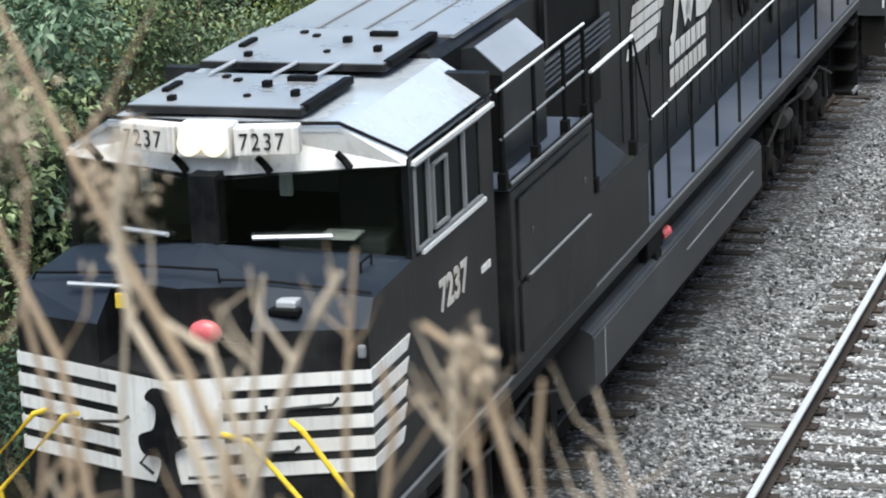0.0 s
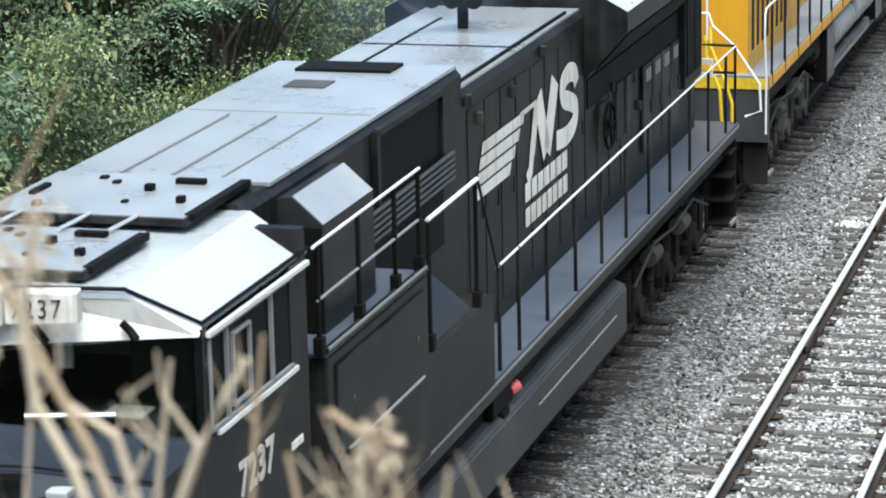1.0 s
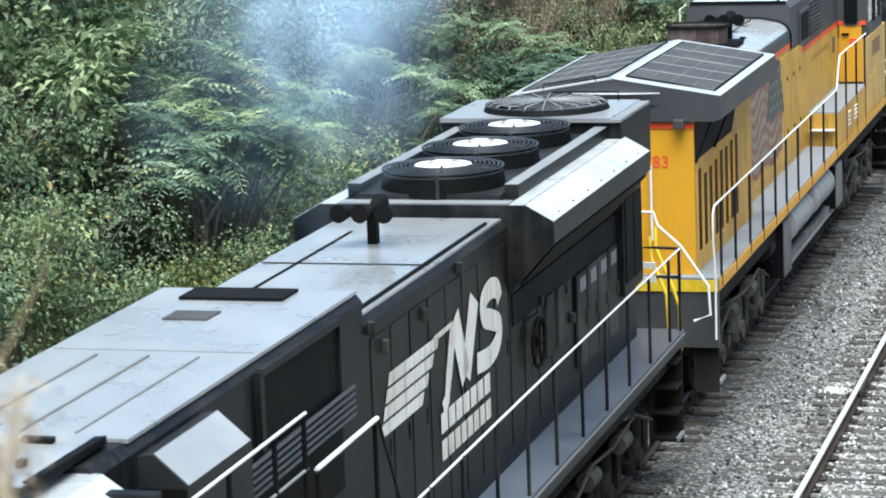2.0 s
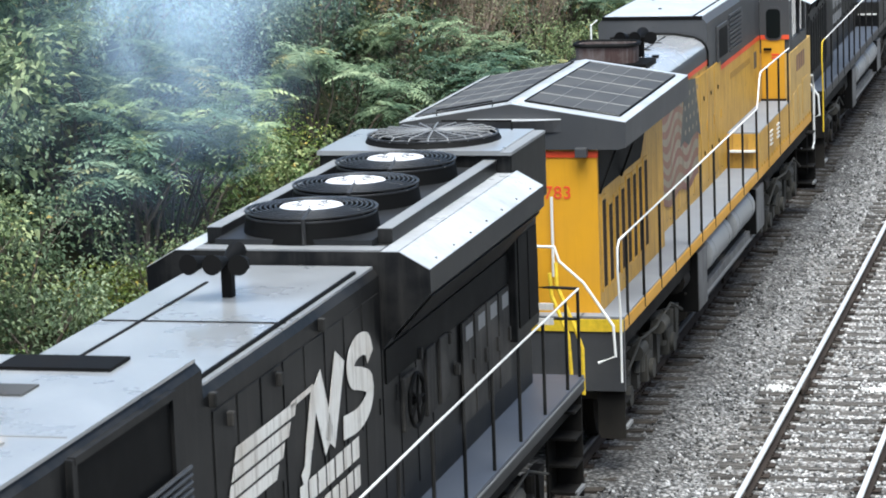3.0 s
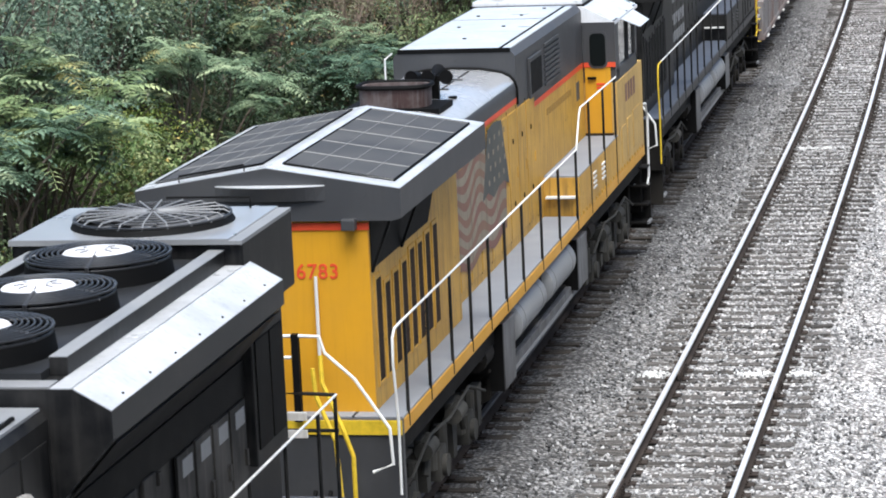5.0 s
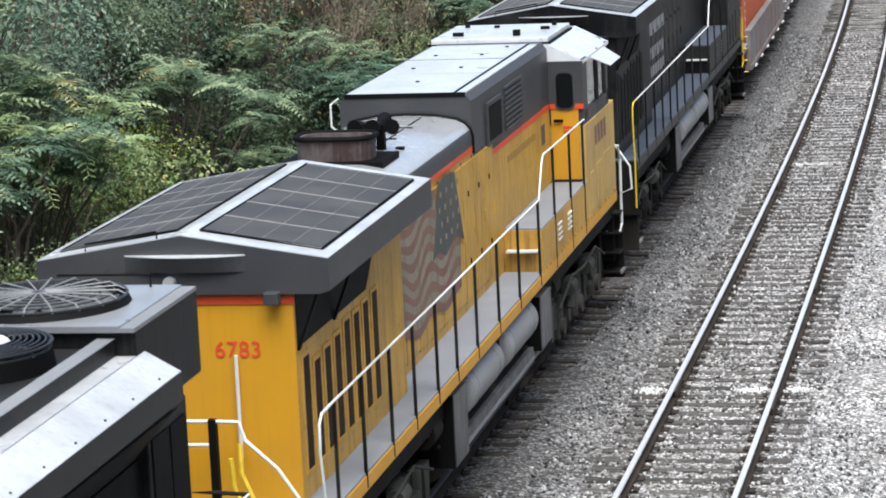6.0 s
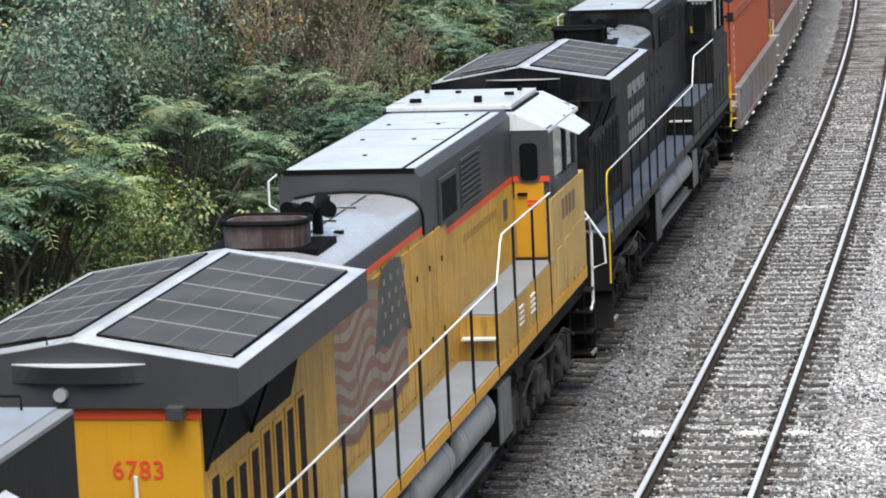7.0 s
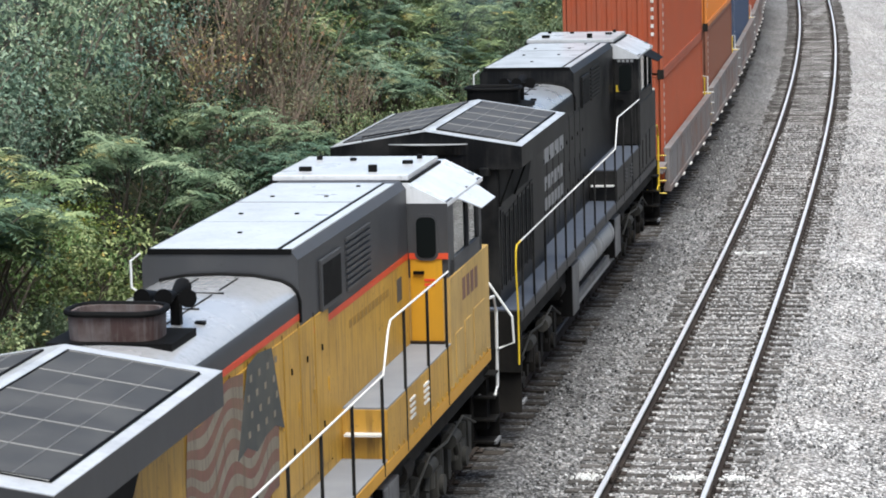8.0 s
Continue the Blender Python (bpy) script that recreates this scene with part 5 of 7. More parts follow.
# ---- the two locomotives behind it, turned round, of one build in two liveries
def reversed_locomotive(place, body, side, roof, wing, sill, rail, label, yellow):
    loco = thing("diesel_locomotive", label, "locomotive", "locomotives of the train")
    MOVERS.append((loco, place))
    part("underframe", boxes((-1.3, 1.3, 0.1, 20.6, 1.35, 1.88), bevel=0.02), DARK, loco)
    for sx in (-1, 1):
        part("side_sill", boxes((min(sx * 1.3, sx * 1.46), max(sx * 1.3, sx * 1.46), 0.1, 20.05, 1.72, 1.885), bevel=0.012), sill, loco)
    pieces("walkway", boxes((0.87, 1.45, 0.12, 12.7, 1.886, 1.915), (-1.45, -0.87, 0.12, 12.7, 1.886, 1.915), (-0.9, 0.9, 0.12, 0.35, 1.886, 1.915)), WALK if yellow else WALK_DARK, loco, "grey non-slip walkway")
    part("end_sheet", boxes((-1.46, 1.46, 0.02, 0.12, 0.95, 1.9)), GREY if yellow else FRAME, loco)
    if yellow:
        part("end_stripe", boxes((-1.46, 1.46, 0.0, 0.02, 1.74, 1.9)), RAIL_YELLOW, loco, "bright yellow end-sill stripe")
    # rear hood with the end wall, louvred sides and slanted intakes
    bm = bmesh.new()
    extrude_y(bm, [(-1.1, 1.9), (1.1, 1.9), (1.1, 4.1), (-1.1, 4.1)], 0.35, 5.25)
    part("radiator_hood", bm, body, loco)
    for sx in (-1, 1):
        part("hood_side_sheet", boxes((min(sx * 1.1, sx * 1.104), max(sx * 1.1, sx * 1.104), 0.38, 5.25, 1.92, 4.08)), side, loco)
    for sx in (-1, 1):
        bm = bmesh.new()
        q = [(sx * 1.105, 0.42, 3.5), (sx * 1.105, 3.4, 3.5), (sx * 1.105, 4.1, 4.09), (sx * 1.105, 0.42, 4.09)]
        slab(bm, q if sx > 0 else q[::-1], 0.01)
        intake = part("slanted_intake", bm, DARK, loco, "black slanted radiator intake screen")
        bm = bmesh.new()
        for y in (0.4, 1.9):
            slab(bm, [(sx * 1.1, y, 3.48), (sx * 1.1, y + 0.06, 3.48), (sx * 1.34, y + 0.06, 4.09), (sx * 1.34, y, 4.09)], 0.03)
        pieces("intake_rib", bm, DARK, intake)
    for i in range(8):
        y0 = 0.56 + 0.44 * i
        zt = (3.2 + 0.03 * i) if i % 4 else 3.36
        sl = part("louvre", boxes((1.104, 1.112, y0, y0 + 0.27, 2.2, zt)), LOUVRE_BROWN if yellow else DARK, loco, "tall dark louvre slot")
        for row in ((1.104, 1.12, y0 - 0.06, y0, 2.16, zt + 0.05), (1.104, 1.12, y0, y0 + 0.27, zt, zt + 0.05), (1.104, 1.12, y0, y0 + 0.27, 2.16, 2.2)):
            part("louvre_frame", boxes(row), side, sl)
        for k in range(6):
            zz = 2.26 + (zt - 2.32) * k / 5
            part("blade", boxes((1.112, 1.116, y0 + 0.01, y0 + 0.26, zz, zz + 0.035)), LOUVRE_BROWN if yellow else DARK, sl)
    # radiator roof: ridge, panels and rim
    bm = bmesh.new()
    extrude_y(bm, [(-1.5, 4.42), (-1.5, 4.1), (-1.4, 4.07), (1.4, 4.07), (1.5, 4.1), (1.5, 4.42), (0, 4.66)], 0.28, 5.25)
    rad = part("radiator_wing", bm, wing, loco, "flat-gabled radiator housing")
    for sx in (-1, 1):
        q = [(sx * 0.12, 0.62, 4.652), (sx * 1.36, 0.62, 4.452), (sx * 1.36, 4.95, 4.452), (sx * 0.12, 4.95, 4.652)]
        bm = bmesh.new()
        slab(bm, q if sx > 0 else q[::-1], 0.012)
        scr = part("roof_screen", bm, MESH_DARK, rad, "dark radiator roof screen in panels")
        bm = bmesh.new()
        for y in [0.62 + 4.33 * k / 5 for k in range(6)]:
            tube(bm, ((sx * 0.12, y, 4.665), (sx * 1.36, y, 4.466)), 0.008, 4)
        for k in range(1, 4):
            x = 0.12 + 1.24 * k / 4
            tube(bm, ((sx * x, 0.62, 4.666 - 0.16 * (x - 0.12)), (sx * x, 4.95, 4.666 - 0.16 * (x - 0.12))), 0.006, 4)
        part("screen_grid", bm, GRID, scr)
        bm = bmesh.new()
        tube(bm, [(sx * x, yy, z + 0.012) for x, yy, z in ((0.12, 0.62, 4.652), (1.36, 0.62, 4.452), (1.36, 4.95, 4.452), (0.12, 4.95, 4.652), (0.12, 0.62, 4.652))], 0.013, 5)
        part("screen_border", bm, DARK, scr)
        bm = bmesh.new()
        for p in ([(0, 0.29, 4.662), (1.5, 0.29, 4.422), (1.5, 0.6, 4.422), (0, 0.6, 4.662)], [(1.38, 0.6, 4.443), (1.5, 0.6, 4.422), (1.5, 4.97, 4.422), (1.38, 4.97, 4.443)], [(0, 4.97, 4.662), (1.5, 4.97, 4.422), (1.5, 5.24, 4.422), (0, 5.24, 4.662)], [(0, 0.6, 4.662), (0.11, 0.6, 4.645), (0.11, 4.97, 4.645), (0, 4.97, 4.662)]):
            q = [(sx * x, y, z) for x, y, z in p]
            slab(bm, q if sx > 0 else q[::-1], 0.008)
        pieces("roof_rim", bm, WORN_SKYLIT, rad, "pale worn roof rim")
    bm = bmesh.new()
    tube(bm, [(-1.0, 0.33, 4.5), (-1.0, 0.33, 4.58), (-0.25, 0.33, 4.7), (-0.25, 0.33, 4.62)], 0.012, 6)
    part("roof_grab", bm, DARK, rad)
    bm = bmesh.new()
    arc = [(-0.58 + 1.24 * k / 12, 0.28 - 0.13 * (1 - (2 * k / 12 - 1) ** 2)) for k in range(13)]
    slab(bm, [(x, yy, 4.46) for x, yy in arc], 0.012)
    part("lamp_shelf", bm, roof, rad, "pale curved shelf")
    bm = bmesh.new()
    for k in range(12):
        (xa, ya), (xb, yb) = arc[k], arc[k + 1]
        slab(bm, [(xa, ya, 4.458), (xb, yb, 4.458), (xb, 0.28 - (0.28 - yb) * 0.5, 4.3), (xa, 0.28 - (0.28 - ya) * 0.5, 4.3)], 0.008)
    bmesh.ops.remove_doubles(bm, verts=bm.verts[:], dist=0.004)
    part("lamp_scoop", bm, wing, rad)
    bm = bmesh.new()
    drum(bm, (-0.12, 0.2, 4.2), (-0.12, 0.28, 4.2), 0.06, 16)
    part("rear_lamp", bm, SILVER, rad, "round chrome rear lamp")
    part("side_bracket", boxes((0.85, 1.0, 0.16, 0.3, 3.98, 4.1), bevel=0.01), wing, rad)
    if yellow:
        pieces("red_band", boxes((-1.12, 1.12, 0.335, 0.352, 3.96, 4.04)), RED, loco, "red band under the roof")
        lettering("road_number", "6783", 0.235, RED, loco, on_end(0.27, 0.345, 3.42), squeeze=0.98, bold=0.002)
    bm = bmesh.new()
    tube(bm, [(0.5, 0.3, 3.45), (0.5, 0.3, 2.4)], 0.02, 6)
    part("end_pipe", bm, rail, loco)
    # engine hood with rounded shoulders
    bm = bmesh.new()
    prof = [(-0.9, 1.9), (0.9, 1.9), (0.9, 3.98), (0.88, 4.12), (0.8, 4.26), (0.66, 4.36), (0.45, 4.41), (-0.45, 4.41), (-0.66, 4.36), (-0.8, 4.26), (-0.88, 4.12), (-0.9, 3.98)]
    extrude_y(bm, prof[:3] + [(0.9, 4.0), (-0.9, 4.0)], 5.25, 10.8)
    part("engine_hood", bm, side, loco)
    for i in range(10):
        part("door_seam", boxes((0.9, 0.904, 5.425 + 0.75 * i, 5.455 + 0.75 * i, 2.02, 3.9)), LOUVRE_BROWN if yellow else DARK, loco)
    bm = bmesh.new()
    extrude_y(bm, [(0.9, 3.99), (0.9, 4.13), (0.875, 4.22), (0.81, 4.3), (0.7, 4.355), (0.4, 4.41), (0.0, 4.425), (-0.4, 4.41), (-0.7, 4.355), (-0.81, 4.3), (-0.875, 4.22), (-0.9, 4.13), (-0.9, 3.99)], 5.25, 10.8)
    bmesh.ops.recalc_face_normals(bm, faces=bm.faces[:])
    # Faces turned up get the lit colour, the rest the plain one.
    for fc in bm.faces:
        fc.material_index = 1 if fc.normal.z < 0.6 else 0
    shell = smooth(part("hood_roof", bm, (HOOD_SKYLIT if yellow else BLACK_SKYLIT, wing), loco, "rounded hood roof, its sky-lit top painted paler"), 50)
    pieces("roof_seam", boxes((-0.2, -0.188, 7.5, 8.5, 4.41, 4.428), (-0.2, -0.188, 8.8, 10.6, 4.41, 4.428), (0.25, 0.262, 7.5, 9.5, 4.41, 4.428), (0.25, 0.262, 9.8, 10.6, 4.41, 4.428), (-0.36, 0.36, 8.6, 8.612, 4.408, 4.43), (-0.36, 0.36, 9.6, 9.612, 4.408, 4.43), (0.5, 0.6, 7.9, 8.0, 4.37, 4.41)), DARK, shell)
    doors(loco, 0.9, [(5.45 + 0.75 * i, 6.18 + 0.75 * i) for i in range(9)], 2.05, 3.85, side, 0.014)
    bm = bmesh.new()
    for i in range(9):
        for z in (2.5, 3.4):
            box(bm, 0.91, 0.93, 5.76 + 0.75 * i, 5.785 + 0.75 * i, z, z + 0.07)
    pieces("hinge", bm, DARK, loco)
    bm = bmesh.new()
    tube(bm, [(0.915, 10.78, 3.9), (0.915, 10.78, 4.14), (0.885, 10.78, 4.235), (0.815, 10.78, 4.315), (0.7, 10.78, 4.37), (0.4, 10.78, 4.425), (0.0, 10.78, 4.44), (-0.4, 10.78, 4.425), (-0.7, 10.78, 4.37)], 0.02, 6)
    part("hood_trim", bm, DARK, loco)
    # stack and horn
    def capsule(x, y0, y1, z, rad):
        pts = []
        for cx, cy, a0 in ((x - rad, y1 - rad, 0), (rad - x, y1 - rad, 90), (rad - x, y0 + rad, 180), (x - rad, y0 + rad, 270)):
            pts += [(cx + rad * math.cos(radians(a0 + 18 * j)), cy + rad * math.sin(radians(a0 + 18 * j)), z) for j in range(6)]
        return pts
    bm = bmesh.new()
    prev = None
    for x, y0, y1, z in ((0.46, 6.6, 7.2, 4.34), (0.47, 6.59, 7.21, 4.71), (0.42, 6.64, 7.16, 4.71), (0.4, 6.66, 7.14, 4.4)):
        ring = [bm.verts.new(q) for q in capsule(x, y0, y1, z, 0.22)]
        if prev:
            for j in range(24):
                bm.faces.new((prev[j], prev[(j + 1) % 24], ring[(j + 1) % 24], ring[j]))
        prev = ring
    bm.faces.new(prev)
    st = part("exhaust_pipe", bm, RUST if yellow else DARK, loco, "scorched exhaust stack" if yellow else "black exhaust stack")
    part("stack_base", boxes((-0.62, 0.66, 6.5, 7.4, 4.3, 4.44)), DARK, st)
    bm = bmesh.new()
    ring = capsule(0.48, 6.58, 7.22, 4.71, 0.23)
    tube(bm, [*ring, ring[0]], 0.032, 8)
    part("stack_lip", bm, DARK, st)
    horn_set(loco, 7.75, 4.38, 0.36)
    # tall block and its side boxes
    bm = bmesh.new()
    extrude_y(bm, [(-0.9, 1.9), (0.9, 1.9), (0.9, 3.72), (-0.9, 3.72)], 10.8, 17.0)
    part("alternator_hood", bm, side, loco)
    bm = bmesh.new()
    extrude_y(bm, [(-0.9, 3.72), (0.9, 3.72), (0.9, 4.6), (0.82, 4.7), (-0.82, 4.7), (-0.9, 4.6)], 10.8, 17.0)
    blk = part("upper_hood", bm, wing, loco, "tall grey upper hood")
    # Panels take the roof colour with the sky's brightness painted in.
    pieces("upper_roof", boxes((-0.8, 0.66, 10.83, 12.95, 4.698, 4.725), (-0.8, 0.66, 12.98, 16.6, 4.698, 4.725), (0.7, 0.82, 10.83, 16.6, 4.69, 4.715)), roof, blk, "roof panels painted pale for sky sheen")
    bm = bmesh.new()
    for x, y in ((-0.5, 13.6), (0.2, 13.6), (-0.5, 15.2), (0.2, 15.2), (-0.1, 12.0), (0.4, 16.2)):
        box(bm, x, x + 0.05, y, y + 0.05, 4.722, 4.74)
    pieces("lifting_lug", bm, DARK, blk)
    for row in ((-0.83, -0.805, 10.82, 16.6, 4.69, 4.722), (-0.83, 0.83, 10.79, 10.825, 4.66, 4.722), (0.665, 0.695, 10.83, 16.6, 4.69, 4.722), (-0.8, 0.66, 12.952, 12.978, 4.695, 4.722), (-0.8, 0.66, 14.7, 14.712, 4.72, 4.728)):
        part("panel_gap", boxes(row), DARK, blk)
    part("side_vent", boxes((0.9, 0.94, 11.78, 12.85, 3.84, 4.44), bevel=0.01), wing, blk)
    # Black sheet gives the vent the darkness of an open mouth.
    part("vent_mouth", boxes((0.94, 0.945, 11.85, 12.78, 3.9, 4.38)), DARK, blk)
    bm = bmesh.new()
    for k in range(9):
        box(bm, 0.9, 0.93, 13.2, 14.6, 3.85 + 0.075 * k, 3.89 + 0.075 * k)
    pieces("vent_slat", bm, wing, blk)
    bm = bmesh.new()
    tube(bm, [(-0.88, 10.75, 4.2), (-1.0, 10.7, 4.3), (-1.0, 10.7, 4.6), (-0.9, 10.75, 4.68)], 0.015, 6)
    part("ladder_grab", bm, rail, blk)
    if yellow:
        pieces("red_band", boxes((0.9, 0.905, 5.3, 10.8, 3.93, 4.0), (0.9, 0.905, 10.8, 16.95, 3.66, 3.74), (0.92, 1.45, 16.952, 16.958, 3.66, 3.74)), RED, loco, "red stripe between grey and yellow")
        pieces("letter_bar", boxes(*[(0.9, 0.906, 13.3 + 0.22 * i, 13.46 + 0.22 * i, 3.38, 3.48) for i in range(11)]), FADED_LETTER, loco, "dark bars of lettering")
        part("shield_plate", boxes((0.9, 0.906, 16.2, 16.5, 3.2, 3.5)), FLAG_BLUE, loco)
        # faded waving banner on the hood's side
        def at(u, v):
            y = 5.75 + 0.22 * v + (3.75 - 0.05 * v) * u
            top = 3.88 + 0.1 * u
            low = 2.3 - 0.02 * u
            return (0.93, y, low + (top - low) * v - 0.25 * (1 - u) ** 2 * v + 0.15 * math.sin(u * 14.0 + 0.6 + 1.8 * v) * (1 - abs(2 * v - 1) * 0.6))
        bm_b = bmesh.new()
        cloth = [(0.934, 7.8 + 0.4 * k, 2.98 + 0.07 * math.sin(2.2 * k)) for k in range(6)]
        slab(bm_b, [*cloth, (0.934, 9.35, 3.88), (0.934, 8.75, 3.93), (0.934, 8.3, 3.88)], 0.002)
        ban = part("side_banner", bm_b, FLAG_BLUE, loco, "faded slate field of a waving striped banner")
        for k in range(16):
            ys, zs = 8.25 + 0.36 * (k % 4) + 0.12 * (k // 4 % 2), 3.12 + 0.19 * (k // 4)
            part("banner_star", boxes((0.936, 0.939, ys, ys + 0.09, zs, zs + 0.07)), FLAG_WHITE, ban)
        for i in range(13):
            bm = bmesh.new()
            cells = 24 if i < 7 else 14
            for k in range(cells):
                u0, u1, v0, v1 = k / 24, (k + 1) / 24, i / 13, (i + 1) / 13
                slab(bm, [at(u0, v0), at(u1, v0), at(u1, v1), at(u0, v1)], 0.002)
            bmesh.ops.remove_doubles(bm, verts=bm.verts[:], dist=0.0008)
            part("banner_stripe", bm, FLAG_WHITE if i % 2 else FLAG_RED, ban, "faded pale stripe" if i % 2 else "faded red stripe")
    else:
        bm = bmesh.new()
        for z0, n, y0, y1, h in ((3.38, 5, 6.0, 9.2, 0.5), (2.9, 6, 6.6, 9.0, 0.24), (2.55, 6, 6.6, 9.0, 0.22)):
            for i in range(n):
                ya, w = y0 + (y1 - y0) * i / n, (y1 - y0) / n - 0.1
                slab(bm, [(0.917, ya, z0), (0.917, ya + w, z0), (0.917, ya + w, z0 + h), (0.917, ya, z0 + h)], 0.003)
        pieces("letter_bar", bm, CYL_GREY, loco, "worn grey bars of lettering")
    # raised platform and cab
    bm = boxes((0.9, 1.455, 12.75, 16.98, 1.88, 2.5), (-1.455, -0.9, 12.75, 16.98, 1.88, 2.5), bevel=0.01)
    pieces("battery_box", bm, side, loco)
    part("platform", boxes((0.91, 1.45, 12.76, 16.98, 2.502, 2.525)), WALK if yellow else WALK_DARK, loco, "grey raised platform")
    part("step_edge", boxes((0.95, 1.4, 12.6, 12.76, 2.2, 2.225)), RAIL_WHITE, loco, "white-edged step")
    for y in (14.1, 15.0):
        bm = bmesh.new()
        for k in range(4):
            box(bm, 1.455, 1.475, y, y + 0.3, 2.1 + 0.075 * k, 2.13 + 0.075 * k)
        pieces("vent_slat", bm, WHITE if yellow else GREY, loco)
    bm = bmesh.new()
    for k in range(22):
        box(bm, 1.46, 1.475, 13.0 + 0.32 * k, 13.05 + 0.32 * k, 1.9, 1.95)
    pieces("rivet", bm, side, loco)
    cab_low = side if not yellow else PALE_YELLOW
    bm = boxes((-1.455, 1.455, 17.0, 20.05, 1.89, 3.4), bevel=0.015)
    cabin = part("cab", bm, cab_low, loco)
    if yellow:
        pieces("cab_number", boxes(*[(1.456, 1.46, 17.9 + 0.32 * i, 18.12 + 0.32 * i, 2.95, 3.25) for i in range(4)]), FLAG_RED, cabin, "faded red bars of the cab number")
    bm = boxes((1.455, 1.47, 17.3, 17.8, 2.0, 2.6), (1.455, 1.47, 18.0, 18.5, 2.0, 2.65), (1.455, 1.47, 18.7, 19.6, 2.05, 2.7), bevel=0.006)
    pieces("cab_side_door", bm, cab_low, cabin)
    bm = boxes((-1.44, 1.44, 17.0, 17.1, 3.4, 4.42))
    for sx in (-1, 1):
        x0, x1 = min(sx * 1.36, sx * 1.44), max(sx * 1.36, sx * 1.44)
        for y0, y1 in ((17.1, 17.45), (18.55, 18.62), (19.4, 19.6)):
            box(bm, x0, x1, y0, y1, 3.4, 4.42)
        box(bm, x0, x1, 17.1, 19.6, 3.4, 3.6)
    box(bm, -1.44, 1.44, 19.5, 19.6, 3.4, 3.65)
    box(bm, -0.08, 0.08, 19.5, 19.6, 3.6, 4.5)
    part("cab_upper", bm, wing, cabin)
    for sx in (-1, 1):
        win = part("cab_window", boxes((sx * 1.4 - 0.006, sx * 1.4 + 0.006, 17.45, 19.4, 3.6, 4.4)), GLASS, cabin)
        win.visible_shadow = False
    part("windshield", boxes((-1.36, 1.36, 19.55, 19.565, 3.65, 4.5)), GLASS, cabin).visible_shadow = False
    bm = bmesh.new()
    outer = [(-1.45, 4.4), (-0.92, 4.66), (0.92, 4.66), (1.45, 4.4), (1.45, 4.35), (-1.45, 4.35)]
    extrude_y(bm, outer, 16.98, 19.75)
    # Same pale colour, standing for sky sheen on the cab roof.
    part("cab_roof", bm, roof, cabin, "cab roof painted pale for sky sheen")
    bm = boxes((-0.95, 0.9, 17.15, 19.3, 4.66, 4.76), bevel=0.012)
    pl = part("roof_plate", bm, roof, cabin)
    part("plate_gasket", boxes((-0.985, 0.935, 17.11, 19.34, 4.655, 4.69)), DARK, pl)
    bm = bmesh.new()
    for x, y, w, h in ((-0.6, 17.6, 0.12, 0.1), (0.35, 17.5, 0.08, 0.16), (0.65, 18.4, 0.1, 0.08), (-0.2, 18.8, 0.06, 0.06), (0.7, 19.0, 0.05, 0.1), (-0.7, 18.9, 0.05, 0.09)):
        part("roof_fitting", boxes((x - w * 0.7, x + w * 0.7, y - 0.04, y + 0.04, 4.755, 4.76 + h * 0.6), bevel=0.01), DARK, pl)
    bm.free()
    bm = bmesh.new()
    slab(bm, [(1.42, 17.75, 4.37), (1.74, 17.95, 4.2), (1.74, 19.05, 4.2), (1.42, 19.25, 4.37)], 0.015)
    part("window_visor", bm, roof if yellow else DARK, cabin, "pale sun visor over the window" if yellow else "black sun visor over the window")
    # rear cab door with rounded window
    bm = boxes((0.93, 1.36, 16.965, 17.0, 2.53, 4.35), bevel=0.01)
    dr = part("cab_door", bm, YELLOW if yellow else BLACK, cabin)
    if yellow:
        part("door_upper", boxes((0.905, 1.455, 16.96, 16.968, 3.74, 4.4)), wing, dr)
    def rounded(x0, x1, z0, z1, rad):
        pts = []
        for cx, cz, a0 in ((x1 - rad, z1 - rad, 0), (x0 + rad, z1 - rad, 90), (x0 + rad, z0 + rad, 180), (x1 - rad, z0 + rad, 270)):
            pts += [(cx + rad * math.cos(radians(a0 + 22.5 * j)), cz + rad * math.sin(radians(a0 + 22.5 * j))) for j in range(5)]
        return pts
    dw = part("door_window", extrude_y(bmesh.new(), rounded(1.0, 1.32, 3.64, 4.26, 0.1), 16.945, 16.964), wing, dr)
    part("door_glass", extrude_y(bmesh.new(), rounded(1.03, 1.29, 3.68, 4.22, 0.08), 16.935, 16.948), DARK_PANE, dw, "rounded dark window pane")
    if yellow:
        pieces("warning_label", boxes((1.12, 1.26, 16.955, 16.966, 3.36, 3.395), (1.12, 1.26, 16.955, 16.966, 3.3, 3.335)), RED, dr, "small red warning label")
    if not yellow:
        part("door_number", boxes(*[(1.0 + 0.09 * i, 1.06 + 0.09 * i, 16.955, 16.962, 4.28, 4.34) for i in range(4)]), CYL_GREY, dr, "pale number bars")
        part("door_tag", boxes((0.96, 1.04, 16.955, 16.962, 3.66, 3.8)), RAIL_YELLOW, dr)
    part("door_handle", boxes((0.98, 1.12, 16.92, 16.965, 3.46, 3.5)), DARK, dr)
    part("door_threshold", boxes((0.92, 1.38, 16.9, 17.0, 2.527, 2.56)), LOUVRE_BROWN if yellow else DARK, dr)
    # rails
    post_y = [0.4, 1.6, 2.9, 4.1, 5.35, 6.5, 7.8, 9.3, 10.85, 12.5]
    bm = bmesh.new()
    tube(bm, [(1.45, -0.12, 1.1), (1.45, -0.1, 1.95), (1.45, -0.24, 2.6), (1.45, -0.22, 2.88), (1.45, -0.1, 2.95), (1.45, 0.25, 2.96)], 0.016, 8)
